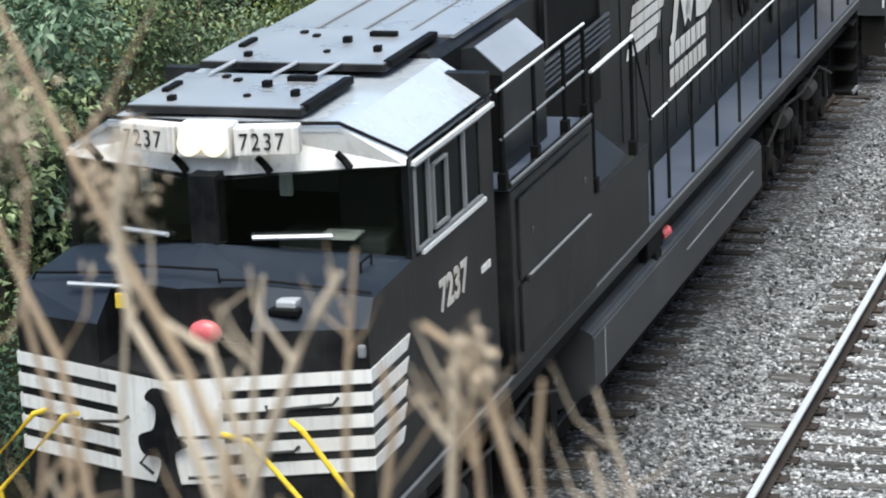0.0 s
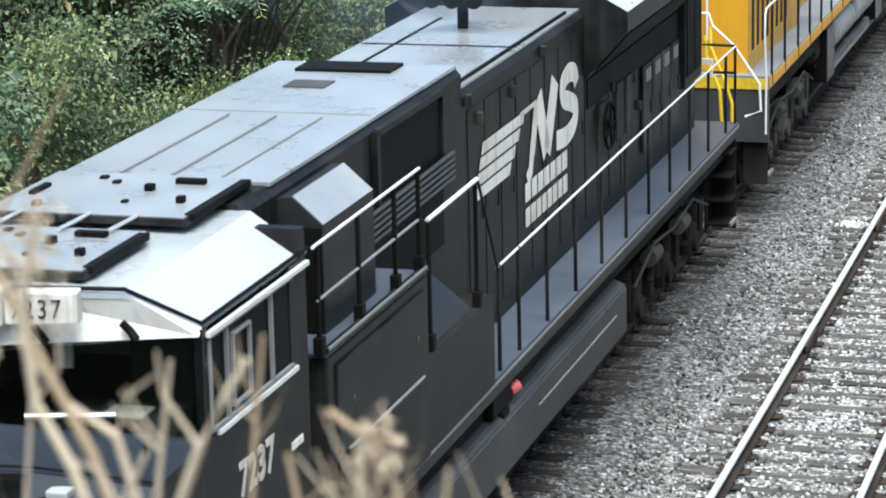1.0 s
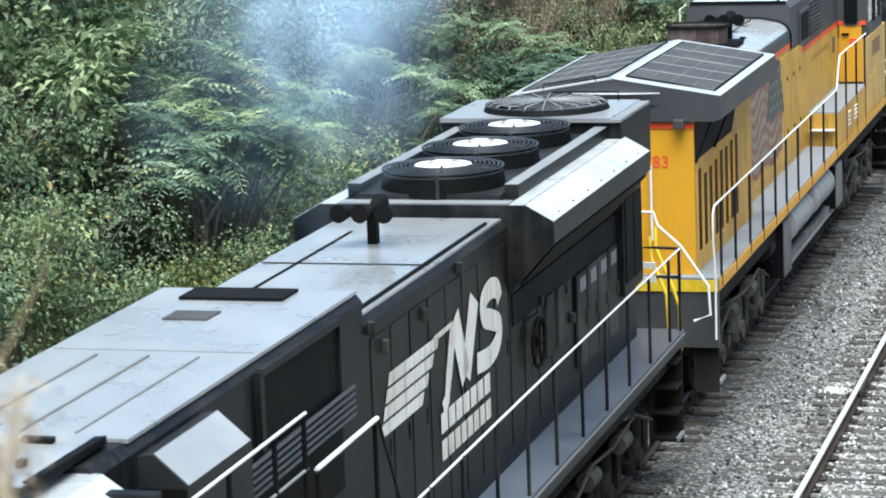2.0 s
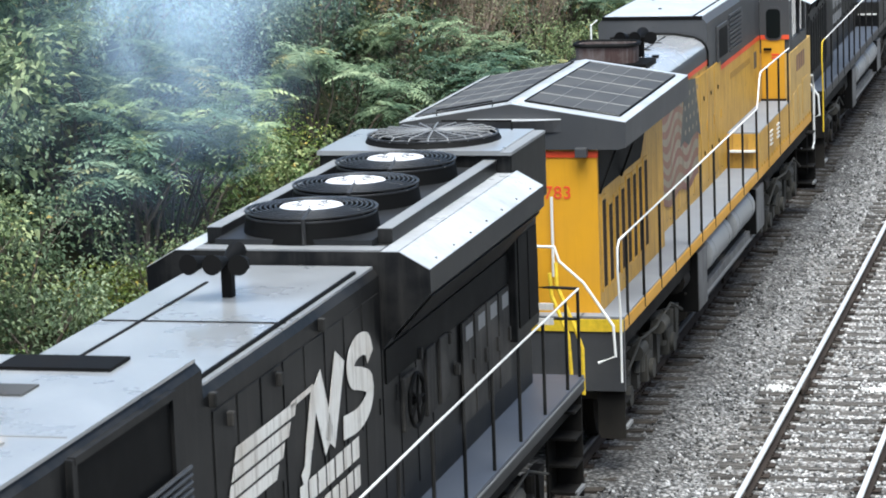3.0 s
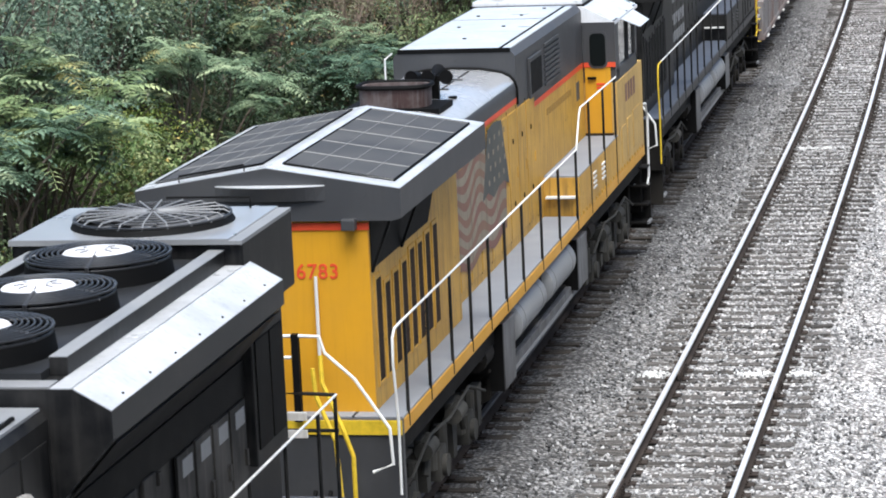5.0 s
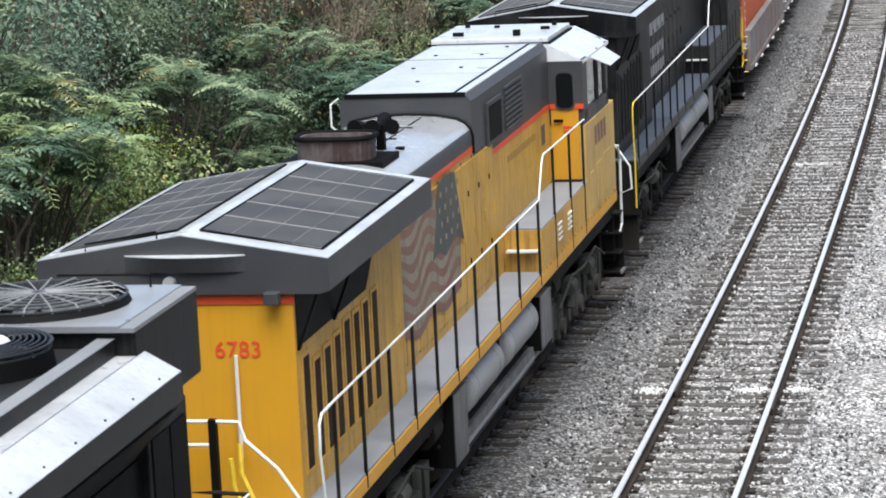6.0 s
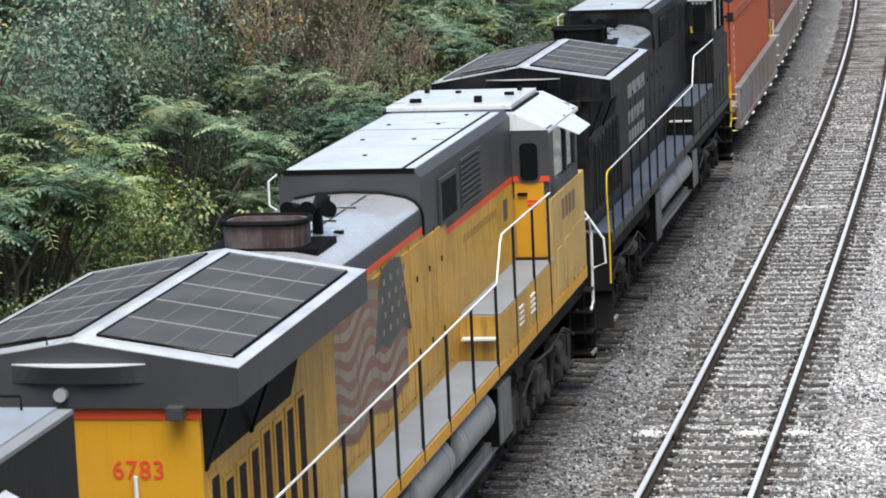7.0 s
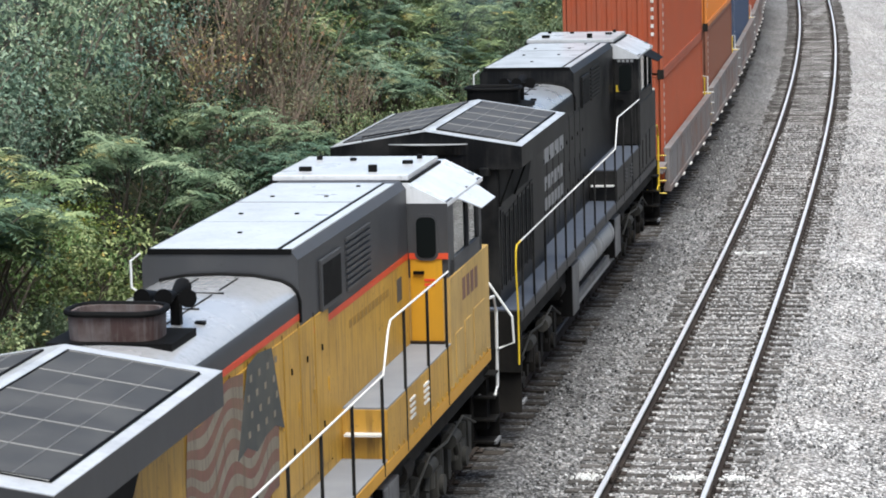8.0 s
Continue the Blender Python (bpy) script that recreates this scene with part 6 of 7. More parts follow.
    smooth(part("end_bow", bm, rail if yellow else RAIL_YELLOW, loco, "" if yellow else "yellow bowed end rail"), 60)
    handrail("handrail", loco, [(1.45, 0.25, 2.96), (1.45, 12.6, 2.95), (1.45, 12.95, 3.42), (1.45, 13.1, 3.52), (1.45, 16.9, 3.5)],
             [(y, 2.95) for y in post_y] + [(13.9, 3.5), (15.4, 3.5), (16.7, 3.5)], 1.75, rail)
    handrail("handrail", loco, [(-1.45, 0.0, 2.95), (-1.45, 12.6, 2.95)], [(y, 2.95) for y in post_y[::2]], 1.75, rail)
    bm = bmesh.new()
    for p in ([(0.35, -0.05, 2.86), (0.6, -0.08, 2.86), (0.66, -0.1, 2.68), (0.98, -0.12, 2.4), (1.36, -0.15, 1.85), (1.38, -0.15, 1.45), (1.15, -0.15, 1.36)], [(-0.6, -0.05, 2.86), (0.35, -0.05, 2.86)], [(-0.6, -0.05, 2.62), (0.35, -0.05, 2.62)]):
        tube(bm, p, 0.02, 8)
    pieces("end_rail", bm, rail, loco)
    bm = bmesh.new()
    for p in ([(0.66, -0.3, 2.7), (0.68, -0.35, 2.4), (0.9, -0.4, 1.9), (1.0, -0.4, 1.6), (1.0, -0.4, 1.0)], [(0.62, -0.5, 2.6), (0.64, -0.5, 2.3), (0.85, -0.55, 1.8), (0.9, -0.55, 0.9)]):
        tube(bm, p, 0.026, 8)
    pieces("cable_loop", bm, RAIL_YELLOW, loco, "yellow jumper cable and step rail")
    pieces("end_stand", boxes((0.28, 0.36, -0.08, 0.0, 1.9, 2.88), (-0.3, -0.2, -0.08, 0.0, 1.9, 2.88)), DARK, loco)
    end_steps(loco, 0.35, -1)
    end_steps(loco, 20.55, 1)
    bm = bmesh.new()
    for x in (1.2, 1.42):
        tube(bm, [(x, 20.5, 1.1), (x, 20.75, 1.2), (x, 20.8, 2.3), (x, 20.6, 2.55), (x, 20.1, 2.6)], 0.024, 8)
    pieces("front_handrail", bm, RAIL_WHITE if yellow else RAIL_YELLOW, loco)
    part("nose", boxes((-1.3, 1.3, 20.05, 20.6, 1.9, 3.2), bevel=0.05), side, loco)
    part("plow", boxes((-1.4, 1.4, 20.9, 21.0, 0.25, 1.0), (-1.3, 1.3, 20.5, 20.9, 0.6, 1.5)), FRAME, loco)
    # tank, air reservoirs and boxes
    bm = bmesh.new()
    extrude_y(bm, [(-1.3, 1.2), (-1.3, 0.6), (-0.9, 0.42), (0.9, 0.42), (1.22, 0.62), (1.22, 0.88), (0.85, 1.0), (0.85, 1.35), (-0.85, 1.35)], 6.3, 14.1)
    tank = part("fuel_tank", bm, FRAME, loco, "dusty fuel tank with a side ledge")
    part("tank_ledge", boxes((1.18, 1.3, 6.4, 14.1, 0.68, 0.86), bevel=0.01), UNDER_GREY, tank)
    part("ledge_edge", boxes((1.3, 1.308, 6.4, 14.1, 0.68, 0.74)), CYL_GREY, tank)
    for y0, y1 in ((7.45, 9.55), (10.0, 12.2)):
        bm = bmesh.new()
        pts = [(1.16, y, 1.36) for y in (y0, y0 + 0.06, y1 - 0.06, y1)]
        tube(bm, pts[1:3], 0.3, 24)
        tube(bm, pts[:2], 0.2, 24, 0.3)
        tube(bm, pts[2:], 0.3, 24, 0.2)
        res = smooth(part("air_reservoir", bm, CYL_GREY, loco, "grey cylindrical air reservoir"), 40)
        bm = bmesh.new()
        for yy in (y0 + 0.35, y1 - 0.35):
            tube(bm, ((1.16, yy - 0.02, 1.36), (1.16, yy + 0.02, 1.36)), 0.307, 24)
        pieces("strap", bm, CYL_GREY, res)
    part("valve_box", boxes((0.95, 1.42, 6.35, 7.15, 0.72, 1.6), bevel=0.02), UNDER_GREY, loco)
    part("box_end", boxes((0.9, 1.41, 6.3, 6.346, 0.72, 1.62)), DARK, loco, "black box end")
    for yy in (7.3, 9.75, 12.35):
        part("reservoir_bracket", boxes((0.86, 1.2, yy - 0.06, yy + 0.06, 0.95, 1.7), bevel=0.015), DARK, loco)
    bm = bmesh.new()
    for zz, xx in ((1.0, 1.22), (1.06, 1.16)):
        tube(bm, [(xx, 6.2, zz), (xx, 9.6, zz), (xx + 0.03, 9.9, zz + 0.1), (xx, 10.3, zz), (xx, 14.4, zz)], 0.02, 6)
    pieces("air_pipe", bm, FRAME, loco)
    part("valve_box", boxes((0.95, 1.42, 12.6, 13.5, 0.8, 1.55), bevel=0.02), UNDER_GREY, loco)
    part("box_end", boxes((0.9, 1.41, 12.55, 12.596, 0.8, 1.57)), DARK, loco, "black box end")
    bm = bmesh.new()
    drum(bm, (1.2, 14.3, 1.35), (1.2, 14.75, 1.35), 0.16, 16)
    drum(bm, (1.15, 5.6, 1.3), (1.15, 6.1, 1.3), 0.18, 16)
    tube(bm, [(1.2, 3.8, 1.5), (1.2, 5.0, 1.45), (1.25, 5.6, 1.3)], 0.03, 6)
    pieces("brake_cylinder", bm, FRAME, loco)
    trucks(loco, (3.3, 17.3), frame_mat=TRUCK_GREY if yellow else FRAME)
    couplers(loco, ((0.0, -1), (21.0, 1)))
    return loco


# ---- container cars
def container(name_label, mat, parent_place, z, mark_mat, group="stacked containers"):
    """A corrugated forty-foot box, its own thing."""
    c = thing("shipping_container", name_label, "container", group)
    MOVERS.append((c, parent_place))
    h, w, L = 2.72, 1.2, 12.19
    z0, z1 = z, z + h
    def corrugated(y0, y1, x, steps):
        bm = bmesh.new()
        pts = []
        for i in range(steps):
            y = y0 + (y1 - y0) * i / steps
            d = (y1 - y0) / steps
            pts += [(x, y), (x, y + d * 0.3), (x - 0.035 * (1 if x > 0 else -1), y + d * 0.45), (x - 0.035 * (1 if x > 0 else -1), y + d * 0.85)]
        pts.append((x, y1))
        lo = [bm.verts.new((px, py, z0 + 0.12)) for px, py in pts]
        hi = [bm.verts.new((px, py, z1 - 0.08)) for px, py in pts]
        for i in range(len(pts) - 1):
            bm.faces.new((lo[i], lo[i + 1], hi[i + 1], hi[i]))
        return bm
    for x in (-w + 0.02, w - 0.02):
        part("side_wall", corrugated(0.1, L - 0.1, x, 44), mat, c)
    for y in (0.02, L - 0.02):
        bm = bmesh.new()
        sg = 1 if y < 1 else -1
        pts = []
        for i in range(9):
            x = -w + 0.1 + (2 * w - 0.2) * i / 9
            d = (2 * w - 0.2) / 9
            pts += [(x, y), (x + d * 0.35, y), (x + d * 0.5, y + sg * 0.04), (x + d * 0.85, y + sg * 0.04)]
        pts.append((w - 0.1, y))
        lo = [bm.verts.new((px, py, z0 + 0.12)) for px, py in pts]
        hi = [bm.verts.new((px, py, z1 - 0.08)) for px, py in pts]
        for i in range(len(pts) - 1):
            bm.faces.new((lo[i], lo[i + 1], hi[i + 1], hi[i]))
        part("end_wall", bm, mat, c)
    part("roof", boxes((-w + 0.03, w - 0.03, 0.05, L - 0.05, z1 - 0.07, z1 - 0.02)), mat, c)
    part("floor", boxes((-w + 0.03, w - 0.03, 0.05, L - 0.05, z0 + 0.03, z0 + 0.12)), mat, c)
    for x in (-w, w - 0.08):
        part("bottom_rail", boxes((x, x + 0.08, 0.1, L - 0.1, z0, z0 + 0.13)), mat, c)
        part("top_rail", boxes((x, x + 0.08, 0.1, L - 0.1, z1 - 0.09, z1)), mat, c)
        for y in (0.0, L - 0.12):
            part("corner_post", boxes((x, x + 0.08, y, y + 0.12, z0 + 0.1, z1 - 0.1)), mat, c)
    bm = bmesh.new()
    for x in (-w - 0.004, w - 0.14):
        for y in (-0.004, L - 0.17):
            for zz in (z0 - 0.004, z1 - 0.11):
                box(bm, x, x + 0.145, y, y + 0.175, zz, zz + 0.115)
    pieces("corner_casting", bm, FRAME, c)
    bm = bmesh.new()
    for k in range(10):
        box(bm, w - 0.02, w - 0.008, 0.3, 0.38, z1 - 0.35 - 0.2 * k, z1 - 0.25 - 0.2 * k)
    for k in range(8):
        box(bm, w - 0.28, w - 0.21, 0.0, 0.012, z1 - 0.4 - 0.2 * k, z1 - 0.31 - 0.2 * k)
    pieces("marking", bm, mark_mat, c)
    return c


def well_car(place):
    car = thing("well_car", "grey double-stack well car carrying two containers", "freight car", "container cars of the train")
    MOVERS.append((car, place))
    L = 12.9
    for sx in (-1, 1):
        x0, x1 = min(sx * 1.24, sx * 1.36), max(sx * 1.24, sx * 1.36)
        bm = boxes((x0, x1, -0.4, L, 0.55, 1.45), (x0 - 0.02, x1 + 0.02, -0.4, L, 1.4, 1.5), (x0 - 0.03, x1 + 0.03, -0.4, L, 0.45, 0.58), bevel=0.01)
        part("side_beam", bm, WELL_GREY, car)
        for k in range(6):
            y = 0.6 + 2.2 * k
            part("side_label_strip", boxes((sx * 1.4 - 0.03, sx * 1.4 + 0.03, y, y + 0.5, 0.43, 0.465)), WHITE, car)
        for k in range(9):
            y = 0.2 + 1.5 * k
            part("beam_rib", boxes((x0 - 0.015, x1 + 0.015, y, y + 0.06, 0.55, 1.42)), WELL_GREY, car)
    part("well_floor", boxes((-1.24, 1.24, -0.3, L - 0.1, 0.38, 0.5)), DARK, car)
    for y0, y1 in ((-1.5, -0.3), (L - 0.1, L + 1.1)):
        pieces("end_platform", boxes((-1.3, 1.3, y0, y1, 1.0, 1.16), (-0.4, 0.4, y0, y1, 0.7, 1.0), bevel=0.02), WELL_GREY, car)
        for x in (-1.2, 1.2):
            bm = bmesh.new()
            ym = y0 if y0 < 0 else y1
            tube(bm, [(x, ym, 0.6), (x, ym, 1.9), (x * 0.7, ym, 1.95)], 0.02, 6)
            for k in range(4):
                tube(bm, [(x - 0.18, ym, 0.55 + 0.3 * k), (x + 0.18, ym, 0.55 + 0.3 * k)], 0.015, 5)
            part("ladder", bm, RAIL_WHITE if y0 > 0 else RAIL_YELLOW, car, "end ladder and grab irons")
    for yc in (-1.0, L + 0.7):
        for k in (-0.8, 0.8):
            bm = bmesh.new()
            for sx in (-1, 1):
                drum(bm, (sx * 0.7, 0, 0), (sx * 0.83, 0, 0), 0.42, 22)
                drum(bm, (sx * 0.67, 0, 0), (sx * 0.7, 0, 0), 0.445, 22)
            drum(bm, (-0.95, 0, 0), (0.95, 0, 0), 0.08, 10)
            w = smooth(part("wheelset", bm, FRAME, car))
            WHEELS.append((w, Vector((0, yc + k, 0.42)), 0.42))
        bm = bmesh.new()
        for sx in (-1, 1):
            extrude_x(bm, [(yc - 1.1, 0.35), (yc - 1.1, 0.55), (yc - 0.3, 0.72), (yc + 0.3, 0.72), (yc + 1.1, 0.55), (yc + 1.1, 0.35), (yc + 0.3, 0.22), (yc - 0.3, 0.22)], sx * 1.0 - 0.07, sx * 1.0 + 0.07)
        box(bm, -1.0, 1.0, yc - 0.2, yc + 0.2, 0.5, 0.75)
        part("truck_frame", bm, FRAME, car)
    return car


def build_train():
    black_locomotive()
    reversed_locomotive(43.6, YELLOW, YELLOW_SIDE, ROOF_SKYLIT, GREY, YELLOW, RAIL_WHITE, "weathered yellow and grey diesel locomotive with a faded banner", True)
    # Its pale roof colour stands for sky sheen on black paint.
    reversed_locomotive(66.62, BLACK, BLACK, WORN_SKYLIT, BLACK, TANK_GREY, RAIL_WHITE, "worn black diesel locomotive coupled behind the yellow one", False)
    for k, (up, low) in enumerate(((ORANGE_BOX, ORANGE_BOX), (BRIGHT_BOX, BROWN_BOX), (BLUE_BOX, BLUE_BOX), (BROWN_BOX, ORANGE_BOX), (ORANGE_BOX, BROWN_BOX))):
        s0 = 92.3 + 15.1 * k
        well_car(s0)
        names = {ORANGE_BOX: "red-oxide corrugated steel container", BRIGHT_BOX: "bright orange corrugated steel container", BROWN_BOX: "brown corrugated steel container", BLUE_BOX: "dark blue corrugated steel container"}
        container(names[low] + " sitting down in a well car", low, s0, 0.5, LETTER)
        container(names[up] + " stacked on another container", up, s0, 3.23, LETTER)
# ---------------------------------------------------------------- plants
def leaf_material(name, dark, mid, light, accent, accent_at=0.93, gloss=0.5):
    """Leaf green that shifts from clump to clump, from leaf to leaf and from plant to plant."""
    m, nt, b = material(name, gloss, spec=0.28)
    geo = nt.nodes.new("ShaderNodeNewGeometry")
    inf = nt.nodes.new("ShaderNodeObjectInfo")
    co = nt.nodes.new("ShaderNodeTexCoord")
    clump = node(nt, "ShaderNodeTexNoise", Scale=2.1, Detail=2.0, Roughness=0.5)
    nt.links.new(co.outputs["Object"], clump.inputs["Vector"])
    wide = node(nt, "ShaderNodeMapRange")
    wide.inputs[1].default_value, wide.inputs[2].default_value = 0.3, 0.7
    nt.links.new(clump.outputs[0], wide.inputs[0])
    tone = nt.nodes.new("ShaderNodeMix")
    tone.inputs[0].default_value = 0.62
    nt.links.new(geo.outputs["Random Per Island"], tone.inputs[2])
    nt.links.new(wide.outputs[0], tone.inputs[3])
    c = ramp(nt, tone.outputs[0], ((0.12, dark), (0.5, mid), (0.9, light)))
    turned = ramp(nt, geo.outputs["Random Per Island"], ((accent_at - 0.004, (0, 0, 0)), (accent_at, (0.7, 0.7, 0.7))))
    c = mix(nt, turned.outputs[0], c.outputs[0], accent)
    tint = ramp(nt, inf.outputs["Random"], ((0.0, (0.72, 0.84, 0.92)), (0.5, (1.0, 1.0, 1.0)), (1.0, (1.38, 1.28, 0.95))))
    c = mix(nt, 1.0, c, tint.outputs[0], "MULTIPLY")
    nt.links.new(c, b.inputs["Base Color"])
    tr = nt.nodes.new("ShaderNodeBsdfTranslucent")
    nt.links.new(c, tr.inputs["Color"])
    sh = nt.nodes.new("ShaderNodeMixShader")
    sh.inputs[0].default_value = 0.22
    nt.links.new(b.outputs[0], sh.inputs[1])
    nt.links.new(tr.outputs[0], sh.inputs[2])
    nt.links.new(sh.outputs[0], nt.nodes["Material Output"].inputs["Surface"])
    return m


SUMAC = leaf_material("sumac_leaf", (0.048, 0.088, 0.05), (0.165, 0.235, 0.145), (0.39, 0.465, 0.3), (0.38, 0.32, 0.12), 0.975)
SHRUB = leaf_material("shrub_leaf", (0.036, 0.068, 0.034), (0.145, 0.2, 0.11), (0.36, 0.42, 0.26), (0.42, 0.3, 0.1), 0.985)
PALE_LEAF = leaf_material("grey_green_leaf", (0.07, 0.115, 0.08), (0.19, 0.265, 0.18), (0.37, 0.44, 0.32), (0.4, 0.34, 0.26), 0.95)
LIME_LEAF = leaf_material("light_shrub_leaf", (0.05, 0.09, 0.022), (0.145, 0.205, 0.058), (0.33, 0.39, 0.14), (0.4, 0.3, 0.07), 0.96)
BROWN_LEAF = leaf_material("turning_leaf", (0.07, 0.085, 0.045), (0.2, 0.185, 0.1), (0.36, 0.33, 0.2), (0.3, 0.12, 0.07), 0.9)
# Creeper green darkened to hold the shade of the bank's hollows.
SHADED_LEAF = leaf_material("shaded_ivy_leaf", (0.013, 0.027, 0.016), (0.038, 0.066, 0.038), (0.105, 0.145, 0.085), (0.2, 0.15, 0.05), 0.985)
BARK = grime_paint("grey_bark", (0.12, 0.095, 0.075), 0.9, (0.22, 0.19, 0.16), 0.6)
TWIG = grime_paint("bare_twig", (0.2, 0.15, 0.115), 0.9, (0.3, 0.25, 0.2), 0.6)
STRAW = grime_paint("dry_stalk", (0.42, 0.31, 0.2), 0.8, (0.25, 0.17, 0.11), 0.5)
STRAW_PALE = grime_paint("pale_dry_stalk", (0.55, 0.45, 0.33), 0.8, (0.3, 0.23, 0.16), 0.5)


def leaves_mesh(name, place, out, length, width, rng, mat, droop=0.25):
    """Folded diamond leaves at the places, pointing along out."""
    n = len(place)
    out = out / np.linalg.norm(out, axis=1)[:, None]
    side = np.cross(out, rng.normal(0, 0.35, (n, 3)) + np.array((0, 0, 1.0)))
    side /= np.linalg.norm(side, axis=1)[:, None] + 1e-6
    nrm = np.cross(side, out)
    L, W = length[:, None], width[:, None]
    tip = place + out * L - np.array((0, 0, 1.0)) * L * droop
    mid = place + out * L * 0.45
    v = np.stack([place, mid + side * W + nrm * W * 0.35, tip, mid - side * W + nrm * W * 0.35], 1).reshape(-1, 3)
    i = 4 * np.arange(n)[:, None]
    f = np.concatenate([i + np.array((0, 1, 2)), i + np.array((0, 2, 3))], 0)
    me = bpy.data.meshes.new(name)
    me.from_pydata(v, [], f)
    me.materials.append(mat)
    return me


def stems_mesh(name, rng, n, height, spread, r, mat, forks=2):
    bm = bmesh.new()
    tips = []
    for k in range(n):
        a = rng.uniform(0, math.tau)
        lean = spread * rng.uniform(0.2, 1.0)
        top = Vector((math.cos(a) * lean, math.sin(a) * lean, height * rng.uniform(0.7, 1.05)))
        knee = top * 0.5 + Vector((rng.normal(0, 0.12), rng.normal(0, 0.12), 0.1))
        tube(bm, [(rng.normal(0, 0.08), rng.normal(0, 0.08), -0.5), knee * 0.5 + Vector((0, 0, 0)), knee, top * 0.8, top], r, 5, r * 0.25)
        tips.append(top)
        for j in range(forks):
            b = a + rng.uniform(-1.2, 1.2)
            st = knee.lerp(top, rng.uniform(0.1, 0.7))
            en = st + Vector((math.cos(b) * spread * 0.5, math.sin(b) * spread * 0.5, height * 0.25))
            tube(bm, [st, st.lerp(en, 0.5) + Vector((0, 0, 0.05)), en], r * 0.5, 4, r * 0.15)
            tips.append(en)
    bmesh.ops.recalc_face_normals(bm, faces=bm.faces[:])
    me = bpy.data.meshes.new(name)
    bm.to_mesh(me)
    bm.free()
    me.materials.append(mat)
    return me, np.array(tips)


def shrub_shape(seed, kind):
    """Stem mesh and leaf mesh of one kind of shrub, about two and a half metres high."""
    rng = np.random.default_rng(seed)
    if kind == "sumac":
        stems, tips = stems_mesh("branchwork", rng, 10, 2.3, 1.15, 0.03, BARK, 1)
        verts, faces = [], []
        down = np.array((0, 0, 1.0))
        for t in tips:
            n = int(rng.integers(9, 13))
            turn = rng.uniform(0, math.tau)
            reach = rng.uniform(0.42, 0.68)
            for k in range(n):
                a = turn + math.tau * k / n + rng.uniform(-0.2, 0.2)
                el = rng.uniform(0.15, 0.95)
                d = np.array((math.cos(a) * math.cos(el), math.sin(a) * math.cos(el), math.sin(el)))
                sd = np.array((-math.sin(a), math.cos(a), 0))
                ln = reach * rng.uniform(0.8, 1.1)
                m = 7
                rib = [t + d * ln * u - down * 0.5 * ln * u * u for u in [(i + 1.2) / (m + 1) for i in range(m + 1)]]
                base = len(verts)
                verts += rib
                for i in range(m + 1):
                    u = (i + 1.2) / (m + 1)
                    lf = 0.16 * (1 - 0.75 * abs(u - 0.4)) * rng.uniform(0.85, 1.15)
                    for sg in (-1, 1):
                        o = sd * sg + d * 0.5 + rng.normal(0, 0.1, 3) - down * 0.32
                        o /= np.linalg.norm(o)
                        wv = np.cross(o, down)
                        wv = wv / (np.linalg.norm(wv) + 1e-6) * lf * 0.19
                        j = len(verts)
                        verts += [rib[i] + o * lf * 0.45 + wv, rib[i] + o * lf - down * lf * 0.15, rib[i] + o * lf * 0.45 - wv]
                        faces += [(base + i, j, j + 1), (base + i, j + 1, j + 2)]
                    if i:
                        verts.append(rib[i] + sd * 0.012)
                        faces.append((base + i - 1, base + i, len(verts) - 1))
        me = bpy.data.meshes.new("leaves")
        me.from_pydata(np.array(verts), [], faces)
        me.materials.append(SUMAC)
        return stems, me
    size, count, mat, nst, hgt, wid = {"shrub": (0.074, 3300, SHRUB, 6, 2.1, 1.25), "pale": (0.066, 3300, PALE_LEAF, 7, 2.3, 1.2), "lime": (0.066, 3000, LIME_LEAF, 6, 1.6, 1.05), "brown": (0.075, 1000, BROWN_LEAF, 17, 2.9, 1.25),
                                       "dark": (0.085, 2400, SHADED_LEAF, 5, 1.6, 1.4), "broad": (0.11, 2200, SHRUB, 6, 2.3, 1.2)}[kind]
    stems, tips = stems_mesh("branchwork", rng, nst, hgt, wid * 0.75, 0.024, BARK if kind != "brown" else TWIG)
    # clumps of leaves along the twigs, uneven and with gaps
    clumps = np.concatenate([tips, tips * rng.uniform(0.45, 0.95, (len(tips), 1)), np.stack([rng.normal(0, wid * 0.55, 26), rng.normal(0, wid * 0.55, 26), rng.uniform(0.15, hgt, 26)], 1)])
    w = rng.uniform(0.3, 1.0, len(clumps))
    pick = rng.choice(len(clumps), count, p=w / w.sum())
    P = clumps[pick] + rng.normal(0, 0.17, (count, 3)) * np.array((1, 1, 0.55))
    O = (P - clumps[pick]) + rng.normal(0, 0.1, (count, 3)) + np.array((0, 0, 0.02))
    L = size * rng.uniform(0.7, 1.35, count)
    return stems, leaves_mesh("leaves", P, O, L, L * rng.uniform(0.26, 0.36, count), rng, mat, 0.3)


SHRUB_NAMES = {"sumac": ("sumac_shrub", "green sumac shrub with drooping feathered leaves on the bank"), "shrub": ("leafy_shrub", "dense mid-green leafy shrub on the bank"),
               "lime": ("light_shrub", "low yellow-green shrub at the foot of the bank"), "brown": ("turning_shrub", "half-bare shrub with reddish brown turning leaves"),
               "pale": ("grey_green_shrub", "tall shrub with pale grey-green leaves"), "dark": ("ivy_mound", "dark mound of creeper, shade of the hollows in its green"), "broad": ("broadleaf_shrub", "tall green shrub with broad leaves")}


